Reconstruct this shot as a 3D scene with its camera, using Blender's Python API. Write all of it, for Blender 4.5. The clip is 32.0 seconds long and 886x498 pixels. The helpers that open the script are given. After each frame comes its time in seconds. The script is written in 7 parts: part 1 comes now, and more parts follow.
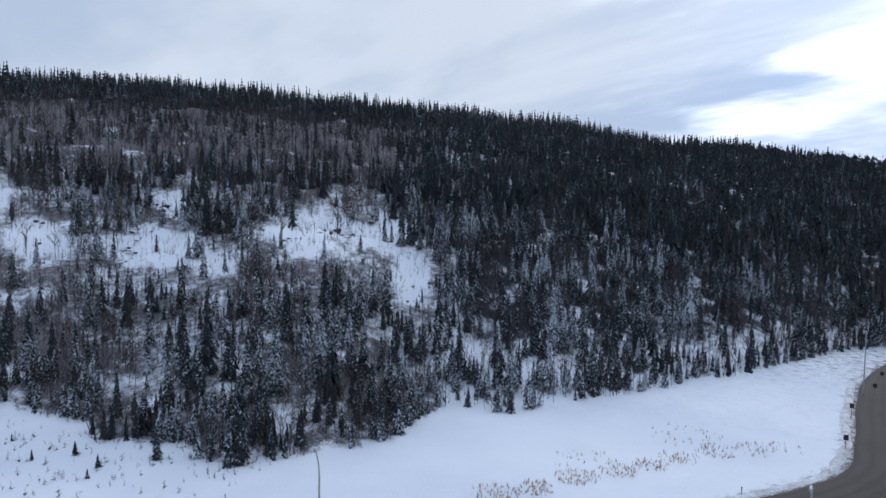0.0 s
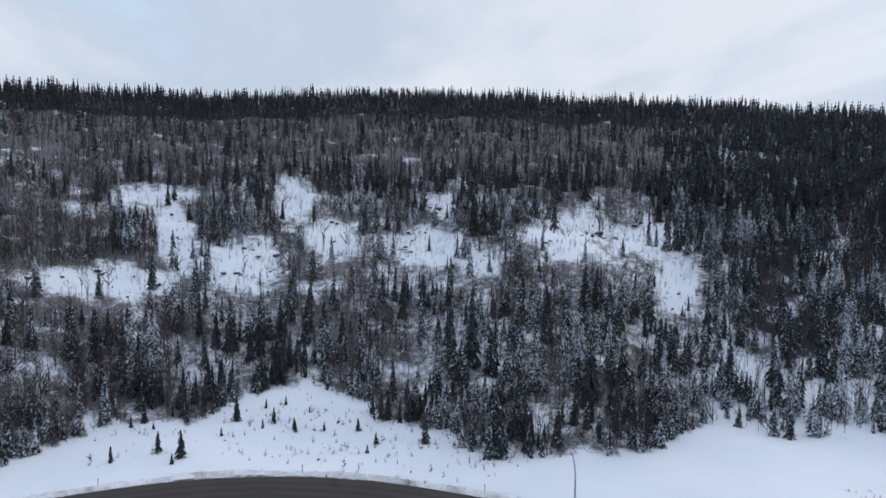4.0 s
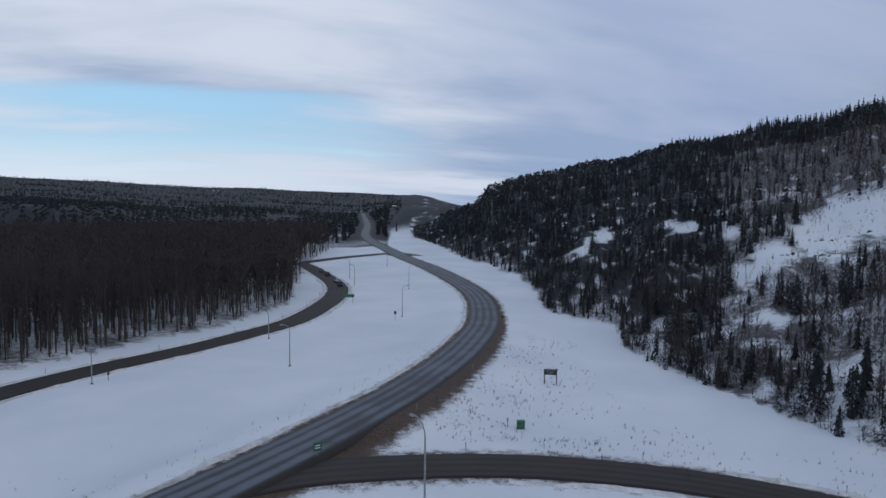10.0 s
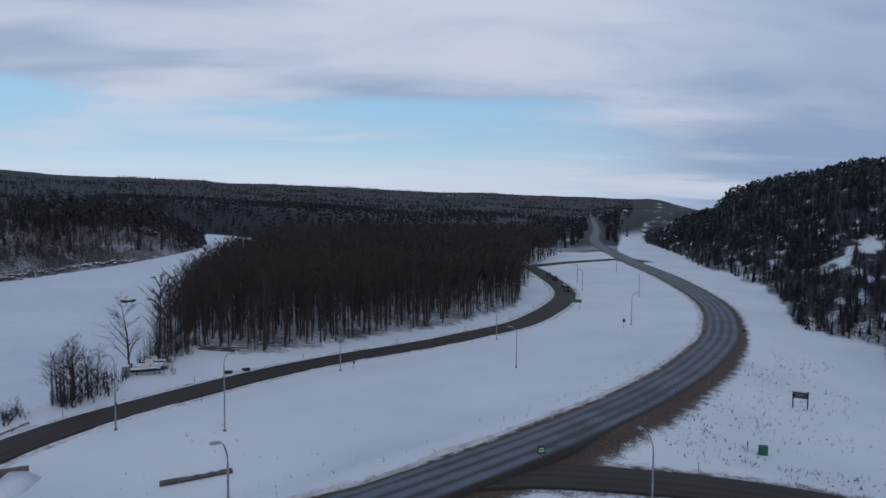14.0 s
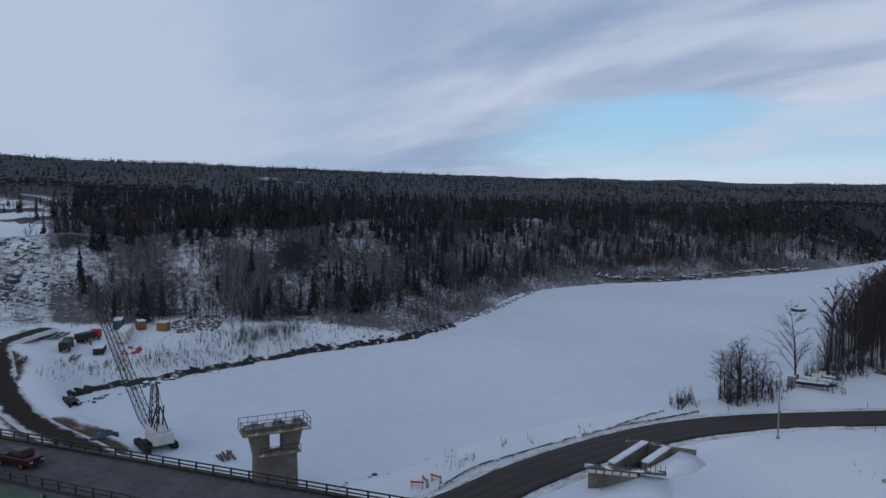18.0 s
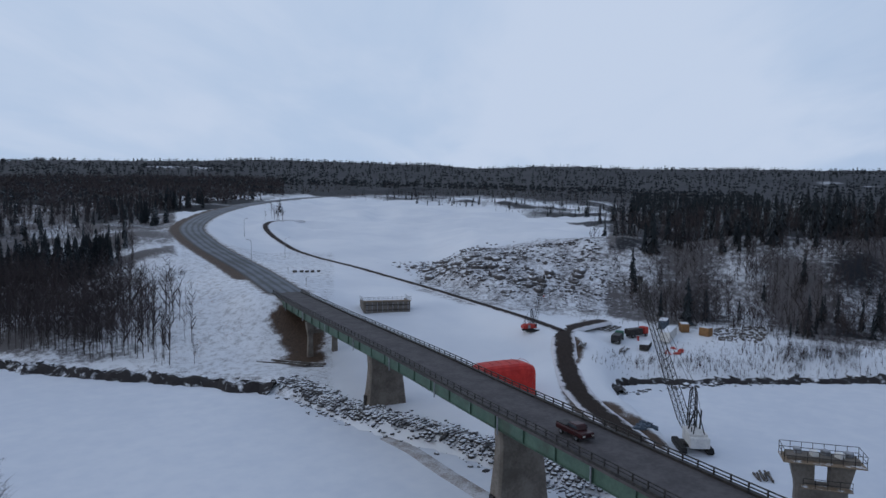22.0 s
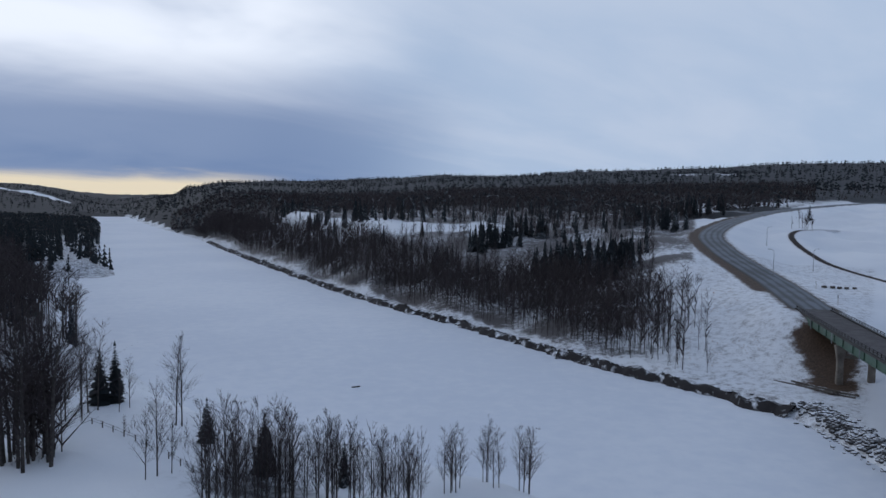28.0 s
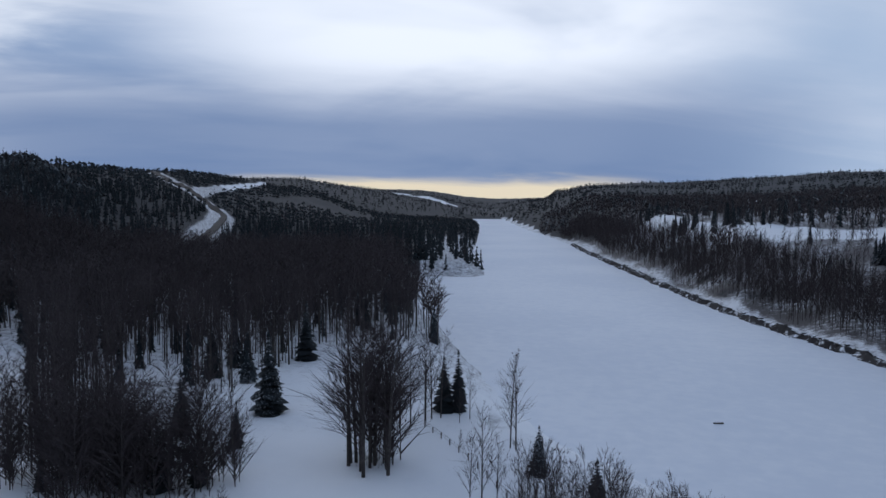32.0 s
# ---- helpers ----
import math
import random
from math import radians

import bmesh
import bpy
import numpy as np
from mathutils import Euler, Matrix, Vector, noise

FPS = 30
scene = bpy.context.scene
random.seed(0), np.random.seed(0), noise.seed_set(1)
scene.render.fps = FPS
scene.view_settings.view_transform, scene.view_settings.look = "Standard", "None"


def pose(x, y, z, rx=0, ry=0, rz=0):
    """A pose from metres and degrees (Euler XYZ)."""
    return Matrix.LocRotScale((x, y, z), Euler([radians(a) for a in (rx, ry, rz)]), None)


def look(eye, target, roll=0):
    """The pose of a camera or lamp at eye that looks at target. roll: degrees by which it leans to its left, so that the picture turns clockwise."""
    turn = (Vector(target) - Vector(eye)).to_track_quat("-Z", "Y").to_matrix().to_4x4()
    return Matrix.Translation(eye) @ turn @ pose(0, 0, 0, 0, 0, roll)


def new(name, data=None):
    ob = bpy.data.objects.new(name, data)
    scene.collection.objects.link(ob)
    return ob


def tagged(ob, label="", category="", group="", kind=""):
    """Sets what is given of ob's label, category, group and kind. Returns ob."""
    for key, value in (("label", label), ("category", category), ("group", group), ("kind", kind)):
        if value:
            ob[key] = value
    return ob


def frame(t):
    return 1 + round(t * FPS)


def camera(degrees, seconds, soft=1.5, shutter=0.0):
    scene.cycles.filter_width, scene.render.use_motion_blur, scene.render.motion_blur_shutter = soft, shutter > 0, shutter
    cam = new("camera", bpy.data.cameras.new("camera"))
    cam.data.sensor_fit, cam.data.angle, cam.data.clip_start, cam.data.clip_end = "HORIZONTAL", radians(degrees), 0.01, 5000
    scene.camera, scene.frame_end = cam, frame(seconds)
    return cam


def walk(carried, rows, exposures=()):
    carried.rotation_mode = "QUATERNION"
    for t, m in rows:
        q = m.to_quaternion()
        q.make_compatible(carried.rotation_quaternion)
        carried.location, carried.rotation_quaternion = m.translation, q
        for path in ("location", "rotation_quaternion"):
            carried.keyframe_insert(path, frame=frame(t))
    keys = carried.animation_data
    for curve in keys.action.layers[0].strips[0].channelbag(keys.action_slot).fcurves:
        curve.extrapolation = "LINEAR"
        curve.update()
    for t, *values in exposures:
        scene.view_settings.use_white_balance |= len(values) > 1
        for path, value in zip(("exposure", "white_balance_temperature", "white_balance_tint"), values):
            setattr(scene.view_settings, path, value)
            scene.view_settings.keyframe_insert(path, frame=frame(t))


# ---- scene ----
cam = camera(64.58, 32.0, soft=1.5)


# ---- camera path: seconds, eye, heading, pitch, lean ----
def aim(x, y, z, heading, pitch, lean):
    a, p = radians(heading), radians(pitch)
    ahead = Vector((math.cos(a) * math.cos(p), math.sin(a) * math.cos(p), math.sin(p)))
    return look((x, y, z), Vector((x, y, z)) + 50 * ahead, lean)


TURN = [
    (0, 0.00, -3.52, 1.07), (0.5, 1.07, -3.52, 1.07), (1, 5.36, -3.56, 1.09), (1.5, 9.47, -3.61, 1.09), (2, 11.89, -3.61, 1.08),
    (2.5, 13.99, -3.60, 1.06), (4.5, 26.19, -3.74, 0.94), (5, 33.31, -3.81, 0.88), (5.5, 40.64, -3.88, 0.81), (6, 47.68, -3.90, 0.75),
    (6.5, 55.42, -3.92, 0.68), (7, 62.67, -3.94, 0.62), (7.5, 70.75, -3.93, 0.57), (8, 79.49, -3.91, 0.51), (8.5, 87.42, -3.89, 0.55),
    (9, 95.13, -3.91, 0.53), (9.5, 101.87, -3.89, 0.53), (10, 106.56, -3.87, 0.53), (10.5, 109.77, -3.84, 0.58), (11, 111.46, -3.81, 0.53),
    (11.5, 112.91, -3.77, 0.59), (12, 113.01, -3.71, 0.56), (12.5, 114.33, -3.68, 0.56), (13, 117.43, -3.67, 0.54), (13.5, 120.82, -3.67, 0.53),
    (15.5, 142.44, -3.67, 0.36), (16, 148.97, -3.65, 0.39), (16.5, 155.30, -3.65, 0.36), (17, 160.75, -3.61, 0.33), (17.5, 167.71, -3.59, 0.37),
    (18, 176.46, -3.56, 0.44), (18.5, 183.84, -3.57, 0.48), (19, 190.35, -3.56, 0.47), (19.5, 196.93, -3.57, 0.54), (20, 202.01, -3.57, 0.63),
    (20.5, 207.74, -3.57, 0.65), (21, 213.37, -3.57, 0.70), (21.5, 217.53, -3.57, 0.74), (22, 219.13, -3.53, 0.81), (22.5, 220.45, -3.49, 0.79),
    (23, 223.89, -3.47, 0.74), (23.5, 227.02, -3.44, 0.74), (24, 230.07, -3.44, 0.75), (24.5, 233.43, -3.43, 0.82), (26.5, 247.15, -3.48, 1.02),
    (27, 251.68, -3.51, 1.02), (27.5, 256.37, -3.57, 0.97), (28, 259.78, -3.59, 0.94),
]
ADVANCE = [
    (28.5, -0.09, -0.05, 35.05, 263.69, -3.61, 0.86), (29, -0.73, -1.27, 35.26, 267.97, -3.69, 0.72), (29.5, -1.17, -2.86, 35.27, 272.27, -3.69, 0.61),
    (30, -1.33, -4.88, 35.38, 276.51, -3.75, 0.55), (30.5, -1.62, -7.08, 35.43, 280.75, -3.75, 0.46), (31, -1.90, -9.49, 35.51, 284.72, -3.75, 0.44),
    (31.5, -1.89, -11.95, 35.58, 287.48, -3.73, 0.47), (32, -1.83, -14.83, 35.67, 289.09, -3.77, 0.48),
]
ROWS = [(t, aim(0, 0, 35, h, p, l)) for t, h, p, l in TURN] + [(t, aim(x, y, z, h, p, l)) for t, x, y, z, h, p, l in ADVANCE]
EXPOSURES = [(0, 0.68, 5850, 10), (5, 0.86, 6450, 10), (7, 0.80, 6600, 10), (8, 0.40, 6300, 10), (9, 0.08, 6000, 10), (10.5, -0.12, 5900, 10), (13, -0.24, 5800, 10), (18.5, -0.26, 5750, 10), (20, -0.12, 5750, 10), (21, -0.04, 5800, 10),
             (24, -0.06, 5800, 10), (28, -0.16, 5750, 10), (32, -0.14, 5700, 10)]
walk(cam, ROWS, EXPOSURES)


# ---- world: overcast winter sky with breaks, low sun behind cloud ----
SUN_AZ, SUN_EL = -20.0, 13.0


def math_node(nt, op, a, b=None, c=None):
    n = nt.nodes.new("ShaderNodeMath")
    n.operation = op
    for i, v in enumerate((a, b, c)):
        if v is None:
            continue
        if isinstance(v, (int, float)):
            n.inputs[i].default_value = v
        else:
            nt.links.new(v, n.inputs[i])
    return n.outputs[0]


def mix_node(nt, fac, a, b, blend="MIX"):
    n = nt.nodes.new("ShaderNodeMix")
    n.data_type, n.blend_type = "RGBA", blend
    for sock, v in ((n.inputs[0], fac), (n.inputs[6], a), (n.inputs[7], b)):
        if isinstance(v, (int, float)):
            sock.default_value = v
        elif isinstance(v, tuple):
            sock.default_value = (*v, 1) if len(v) == 3 else v
        else:
            nt.links.new(v, sock)
    return n.outputs[2]


def ramp_node(nt, fac, lo, hi, smooth=True):
    n = nt.nodes.new("ShaderNodeMapRange")
    n.interpolation_type = "SMOOTHSTEP" if smooth else "LINEAR"
    n.inputs[1].default_value, n.inputs[2].default_value = lo, hi
    nt.links.new(fac, n.inputs[0])
    return n.outputs[0]


def noise_node(nt, vec, scale, detail=4.0, rough=0.55, distort=0.0):
    n = nt.nodes.new("ShaderNodeTexNoise")
    n.inputs["Scale"].default_value, n.inputs["Detail"].default_value = scale, detail
    n.inputs["Roughness"].default_value, n.inputs["Distortion"].default_value = rough, distort
    if vec is not None:
        nt.links.new(vec, n.inputs["Vector"])
    return n.outputs["Fac"]


def combine(nt, x, y, z):
    n = nt.nodes.new("ShaderNodeCombineXYZ")
    for i, v in enumerate((x, y, z)):
        if isinstance(v, (int, float)):
            n.inputs[i].default_value = v
        else:
            nt.links.new(v, n.inputs[i])
    return n.outputs[0]


def toward(nt, vec, az, el):
    n = nt.nodes.new("ShaderNodeVectorMath")
    n.operation = "DOT_PRODUCT"
    a, e = radians(az), radians(el)
    n.inputs[1].default_value = (math.cos(a) * math.cos(e), math.sin(a) * math.cos(e), math.sin(e))
    nt.links.new(vec, n.inputs[0])
    return n.outputs["Value"]


def build_world():
    world = bpy.data.worlds.new("winter_sky")
    scene.world = world
    world.use_nodes = True
    nt = world.node_tree
    bg = nt.nodes["Background"]
    sky = nt.nodes.new("ShaderNodeTexSky")
    sky.sky_type, sky.sun_disc = "NISHITA", False
    sky.sun_elevation, sky.sun_rotation = radians(SUN_EL), radians(90 - SUN_AZ)
    sky.air_density, sky.dust_density = 1.0, 0.6
    vec = nt.nodes.new("ShaderNodeTexCoord").outputs["Generated"]
    sep = nt.nodes.new("ShaderNodeSeparateXYZ")
    nt.links.new(vec, sep.inputs[0])
    up = math_node(nt, "ADD", math_node(nt, "MAXIMUM", sep.outputs[2], 0.0), 0.16)
    u, v = math_node(nt, "DIVIDE", sep.outputs[0], up), math_node(nt, "DIVIDE", sep.outputs[1], up)
    plane = combine(nt, u, v, 0.0)
    # cloud sheets drawn out along one wind direction
    w0, w1 = math.cos(radians(35)), math.sin(radians(35))
    along = math_node(nt, "ADD", math_node(nt, "MULTIPLY", u, w0), math_node(nt, "MULTIPLY", v, w1))
    over = math_node(nt, "SUBTRACT", math_node(nt, "MULTIPLY", v, w0), math_node(nt, "MULTIPLY", u, w1))
    swept = combine(nt, math_node(nt, "MULTIPLY", along, 0.45), over, 0.0)
    big = noise_node(nt, swept, 0.55, 5, 0.5, 0.5)
    fine = noise_node(nt, swept, 1.7, 6, 0.55, 0.4)
    shade = math_node(nt, "ADD", math_node(nt, "MULTIPLY", big, 0.70), math_node(nt, "MULTIPLY", fine, 0.30))
    # clear air between cloud sheets towards the open valley
    opening = ramp_node(nt, toward(nt, vec, 140, 6), 0.60, 0.97)
    height = math_node(nt, "ADD", sep.outputs[2], math_node(nt, "MULTIPLY", math_node(nt, "SUBTRACT", big, 0.5), 0.16))
    low = math_node(nt, "SUBTRACT", 1.0, ramp_node(nt, height, 0.13, 0.19))
    gap = math_node(nt, "MULTIPLY", opening, math_node(nt, "ADD", math_node(nt, "MULTIPLY", low, 0.80), 0.20))
    gap = math_node(nt, "MAXIMUM", gap, math_node(nt, "MULTIPLY", ramp_node(nt, toward(nt, vec, 62, 14), 0.75, 0.97), 0.60))
    cover = ramp_node(nt, math_node(nt, "ADD", shade, math_node(nt, "SUBTRACT", 0.42, math_node(nt, "MULTIPLY", gap, 0.50))), 0.38, 0.58)
    # cloud brightness: bright towards the hidden sun, dark slate in thick sheets
    thick = ramp_node(nt, shade, 0.41, 0.58)
    even = ramp_node(nt, toward(nt, vec, 225, 8), 0.55, 0.90)
    cloud = mix_node(nt, thick, mix_node(nt, even, (3.4, 4.2, 5.6), (4.9, 5.7, 6.8)), mix_node(nt, even, (7.0, 7.2, 7.7), (5.9, 6.4, 7.2)))
    # cloud dimmed round this bearing to offset the raised exposure
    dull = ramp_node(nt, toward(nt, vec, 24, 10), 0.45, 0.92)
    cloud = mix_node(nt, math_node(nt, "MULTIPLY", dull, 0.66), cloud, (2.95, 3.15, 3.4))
    heavy = math_node(nt, "MULTIPLY", ramp_node(nt, toward(nt, vec, 84, 19), 0.90, 0.985), ramp_node(nt, fine, 0.30, 0.58))
    cloud = mix_node(nt, math_node(nt, "MULTIPLY", heavy, 0.65), cloud, (3.3, 3.9, 5.6))
    sheet = noise_node(nt, combine(nt, u, v, 3.0), 0.9, 4, 0.5, 0.5)
    glow = math_node(nt, "MULTIPLY", ramp_node(nt, toward(nt, vec, SUN_AZ - 8, SUN_EL - 1), 0.945, 0.992), ramp_node(nt, math_node(nt, "ADD", math_node(nt, "MULTIPLY", sheet, 0.45), math_node(nt, "MULTIPLY", fine, 0.55)), 0.44, 0.60))
    cloud = mix_node(nt, math_node(nt, "MULTIPLY", glow, 0.9), cloud, (9.6, 9.5, 9.4))
    glow2 = math_node(nt, "MULTIPLY", ramp_node(nt, toward(nt, vec, 288, 23), 0.87, 0.98), ramp_node(nt, sheet, 0.10, 0.58))
    cloud = mix_node(nt, math_node(nt, "MULTIPLY", glow2, 0.9), cloud, (11.0, 10.8, 10.6))
    bank = math_node(nt, "MULTIPLY", ramp_node(nt, toward(nt, vec, 296, 4), 0.755, 0.93), math_node(nt, "SUBTRACT", 1.0, ramp_node(nt, math_node(nt, "ADD", sep.outputs[2], math_node(nt, "MULTIPLY", math_node(nt, "SUBTRACT", shade, 0.5), 0.08)), 0.10, 0.20)))
    cloud = mix_node(nt, math_node(nt, "MULTIPLY", bank, 0.85), cloud, (1.7, 2.4, 3.9))
    clear = mix_node(nt, 0.65, sky.outputs[0], (4.3, 7.0, 9.4))
    pale = math_node(nt, "SUBTRACT", 1.0, ramp_node(nt, sep.outputs[2], 0.015, 0.10))
    clear = mix_node(nt, math_node(nt, "MULTIPLY", pale, 0.85), clear, (8.0, 8.3, 8.6))
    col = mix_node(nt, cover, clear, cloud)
    # yellow dusk strip under the cloud bank down the valley
    strip = math_node(nt, "MULTIPLY", math_node(nt, "SUBTRACT", 1.0, ramp_node(nt, math_node(nt, "ADD", sep.outputs[2], math_node(nt, "MULTIPLY", math_node(nt, "SUBTRACT", fine, 0.5), 0.03)), 0.022, 0.042)), ramp_node(nt, toward(nt, vec, 290, 1), 0.945, 0.985))
    col = mix_node(nt, strip, col, (9.2, 7.6, 5.2))
    # unseen overhead sky darkened so that less light reaches the snow
    overhead = ramp_node(nt, sep.outputs[2], 0.42, 0.75)
    col = mix_node(nt, math_node(nt, "MULTIPLY", overhead, 0.45), col, (3.2, 3.7, 4.7))
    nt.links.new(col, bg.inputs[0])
    bg.inputs[1].default_value = 0.1
    sun = new("sun", bpy.data.lights.new("sun", "SUN"))
    sun.data.energy, sun.data.angle, sun.data.color = 0.5, radians(20), (1.0, 0.93, 0.85)
    a, e = radians(SUN_AZ), radians(SUN_EL)
    sun.matrix_world = look((math.cos(a) * math.cos(e) * 300, math.sin(a) * math.cos(e) * 300, math.sin(e) * 300), (0, 0, 0))


build_world()


# ---- materials ----
def material(name, rough=0.8, metal=0.0):
    m = bpy.data.materials.new(name)
    m.use_nodes = True
    nt = m.node_tree
    b = nt.nodes["Principled BSDF"]
    b.inputs["Roughness"].default_value, b.inputs["Metallic"].default_value = rough, metal
    b.inputs["Specular IOR Level"].default_value = 0.3
    return m, nt, b


def position(nt):
    return nt.nodes.new("ShaderNodeNewGeometry").outputs["Position"]


def attribute(nt, name):
    n = nt.nodes.new("ShaderNodeAttribute")
    n.attribute_name = name
    return n.outputs["Fac"]


def bump(nt, b, height, strength, distance):
    n = nt.nodes.new("ShaderNodeBump")
    n.inputs["Strength"].default_value, n.inputs["Distance"].default_value = strength, distance
    nt.links.new(height, n.inputs["Height"])
    nt.links.new(n.outputs[0], b.inputs["Normal"])


def speckled(name, dark, light, scale, rough=0.8, metal=0.0, fine=6.0, relief=0.3, spread=0.05, stain=None):
    """Two scales of mottling, relief, and an optional stain colour."""
    m, nt, b = material(name, rough, metal)
    pos = position(nt)
    f = math_node(nt, "ADD", math_node(nt, "MULTIPLY", noise_node(nt, pos, scale, 4), 0.6), math_node(nt, "MULTIPLY", noise_node(nt, pos, scale * fine, 3), 0.4))
    col = mix_node(nt, ramp_node(nt, f, 0.36, 0.64), dark, light)
    if stain:
        col = mix_node(nt, math_node(nt, "MULTIPLY", ramp_node(nt, noise_node(nt, pos, scale * 0.45, 5, 0.6), 0.5, 0.7), 0.7), col, stain)
    nt.links.new(col, b.inputs["Base Color"])
    bump(nt, b, f, relief, spread)
    return m


def ground_material():
    m, nt, b = material("snowy_ground", 0.75)
    pos = position(nt)
    n1, n2, n3 = noise_node(nt, pos, 0.03, 4), noise_node(nt, pos, 0.5, 5, 0.65), noise_node(nt, pos, 3.0, 5, 0.7)
    snow = mix_node(nt, ramp_node(nt, n1, 0.3, 0.7), (0.63, 0.66, 0.71), (0.73, 0.75, 0.78))
    woods, dirt, brush = attribute(nt, "woods"), attribute(nt, "dirt"), attribute(nt, "brush")
    litter = mix_node(nt, n3, (0.026, 0.021, 0.021), (0.075, 0.060, 0.056))
    f = math_node(nt, "ADD", math_node(nt, "MULTIPLY", n2, 0.55), math_node(nt, "MULTIPLY", n3, 0.45))
    stub = math_node(nt, "MULTIPLY", ramp_node(nt, math_node(nt, "ADD", f, math_node(nt, "MULTIPLY", brush, 0.22)), 0.50, 0.74), 0.92)
    col = mix_node(nt, math_node(nt, "MULTIPLY", stub, ramp_node(nt, brush, 0.02, 0.3)), snow, litter)
    # treetop self-shadow and bluish haze are put into this ground colour
    shaded_canopy = mix_node(nt, ramp_node(nt, noise_node(nt, pos, 0.02, 6, 0.65), 0.3, 0.7), (0.005, 0.0065, 0.010), (0.014, 0.016, 0.022))
    col = mix_node(nt, ramp_node(nt, math_node(nt, "ADD", woods, math_node(nt, "MULTIPLY", math_node(nt, "SUBTRACT", n2, 0.5), 0.5)), 0.3, 0.7), col, shaded_canopy)
    mud = mix_node(nt, ramp_node(nt, n3, 0.35, 0.65), (0.026, 0.017, 0.011), (0.10, 0.064, 0.042))
    edge = ramp_node(nt, math_node(nt, "ADD", dirt, math_node(nt, "MULTIPLY", math_node(nt, "SUBTRACT", f, 0.5), 1.1)), 0.35, 0.65)
    col = mix_node(nt, edge, col, mud)
    nt.links.new(col, b.inputs["Base Color"])
    bump(nt, b, math_node(nt, "ADD", math_node(nt, "MULTIPLY", n2, 1.0), math_node(nt, "MULTIPLY", n3, 0.35)), 0.22, 0.35)
    return m


def asphalt_material(name, wet):
    m, nt, b = material(name, 0.55 if wet else 0.75)
    pos = position(nt)
    across = attribute(nt, "across")
    n1, n2 = noise_node(nt, pos, 0.12, 4), noise_node(nt, pos, 3.0, 4, 0.6)
    col = mix_node(nt, n2, (0.013, 0.015, 0.019), (0.028, 0.031, 0.037)) if wet else mix_node(nt, n2, (0.020, 0.016, 0.014), (0.040, 0.032, 0.028))
    wave = math_node(nt, "ABSOLUTE", math_node(nt, "SINE", math_node(nt, "ADD", math_node(nt, "MULTIPLY", across, 6.3), math_node(nt, "MULTIPLY", n1, 0.8))))
    streak = math_node(nt, "MULTIPLY", ramp_node(nt, math_node(nt, "ADD", math_node(nt, "MULTIPLY", wave, 0.45), math_node(nt, "MULTIPLY", n1, 0.9)), 0.52, 0.98), 0.50 if wet else 0.26)
    col = mix_node(nt, streak, col, (0.17, 0.20, 0.25) if wet else (0.085, 0.070, 0.062))
    rim = ramp_node(nt, math_node(nt, "ADD", math_node(nt, "ABSOLUTE", across), math_node(nt, "MULTIPLY", math_node(nt, "SUBTRACT", n1, 0.5), 0.35)), 0.80, 0.98)
    col = mix_node(nt, rim, col, (0.024, 0.018, 0.015))
    nt.links.new(col, b.inputs["Base Color"])
    bump(nt, b, n2, 0.25, 0.02)
    return m


def needle_material(name, lo, hi, amount):
    m, nt, b = material(name, 0.85)
    geo = nt.nodes.new("ShaderNodeNewGeometry")
    pos = geo.outputs["Position"]
    sep = nt.nodes.new("ShaderNodeSeparateXYZ")
    nt.links.new(geo.outputs["True Normal"], sep.inputs[0])
    n1, n2, n3 = noise_node(nt, pos, 0.07, 3), noise_node(nt, pos, 2.6, 4, 0.7), noise_node(nt, pos, 6.0, 2)
    # needle colour pulled towards blue to imitate distance haze
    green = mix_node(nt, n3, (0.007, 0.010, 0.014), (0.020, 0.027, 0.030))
    f = math_node(nt, "ADD", math_node(nt, "MULTIPLY", n2, 0.8), math_node(nt, "MULTIPLY", n1, 0.5))
    lie = math_node(nt, "MULTIPLY", ramp_node(nt, f, lo, hi), ramp_node(nt, math_node(nt, "ABSOLUTE", sep.outputs[2]), 0.03, 0.20))
    col = mix_node(nt, math_node(nt, "MULTIPLY", lie, amount), green, (0.62, 0.66, 0.72))
    nt.links.new(col, b.inputs["Base Color"])
    return m


def mud_track_material():
    """Churned mud thinning out into trampled snow at ragged edges."""
    m, nt, b = material("churned_mud_track", 0.97)
    pos = position(nt)
    n1, n2 = noise_node(nt, pos, 0.35, 5, 0.65), noise_node(nt, pos, 2.5, 4, 0.65)
    mud = mix_node(nt, ramp_node(nt, n2, 0.35, 0.65), (0.010, 0.007, 0.006), (0.036, 0.024, 0.018))
    edge = math_node(nt, "ADD", math_node(nt, "ABSOLUTE", attribute(nt, "across")), math_node(nt, "MULTIPLY", math_node(nt, "SUBTRACT", math_node(nt, "ADD", math_node(nt, "MULTIPLY", n1, 0.6), math_node(nt, "MULTIPLY", n2, 0.4)), 0.5), 1.6))
    col = mix_node(nt, ramp_node(nt, edge, 0.62, 0.92), mud, (0.60, 0.60, 0.63))
    nt.links.new(col, b.inputs["Base Color"])
    bump(nt, b, n2, 0.5, 0.1)
    return m


M = {}
M["mud_track"] = mud_track_material()
M["ground"] = ground_material()
M["ice"] = speckled("snow_covered_ice", (0.60, 0.64, 0.71), (0.68, 0.71, 0.76), 0.012, 0.6, fine=25, relief=0.15, spread=0.1)
M["highway"] = asphalt_material("wet_asphalt", True)
M["road"] = asphalt_material("dry_asphalt", False)
M["needles"] = needle_material("spruce_needles", 0.72, 0.81, 0.50)
M["needles_dusted"] = needle_material("snow_dusted_spruce_needles", 0.66, 0.74, 0.68)
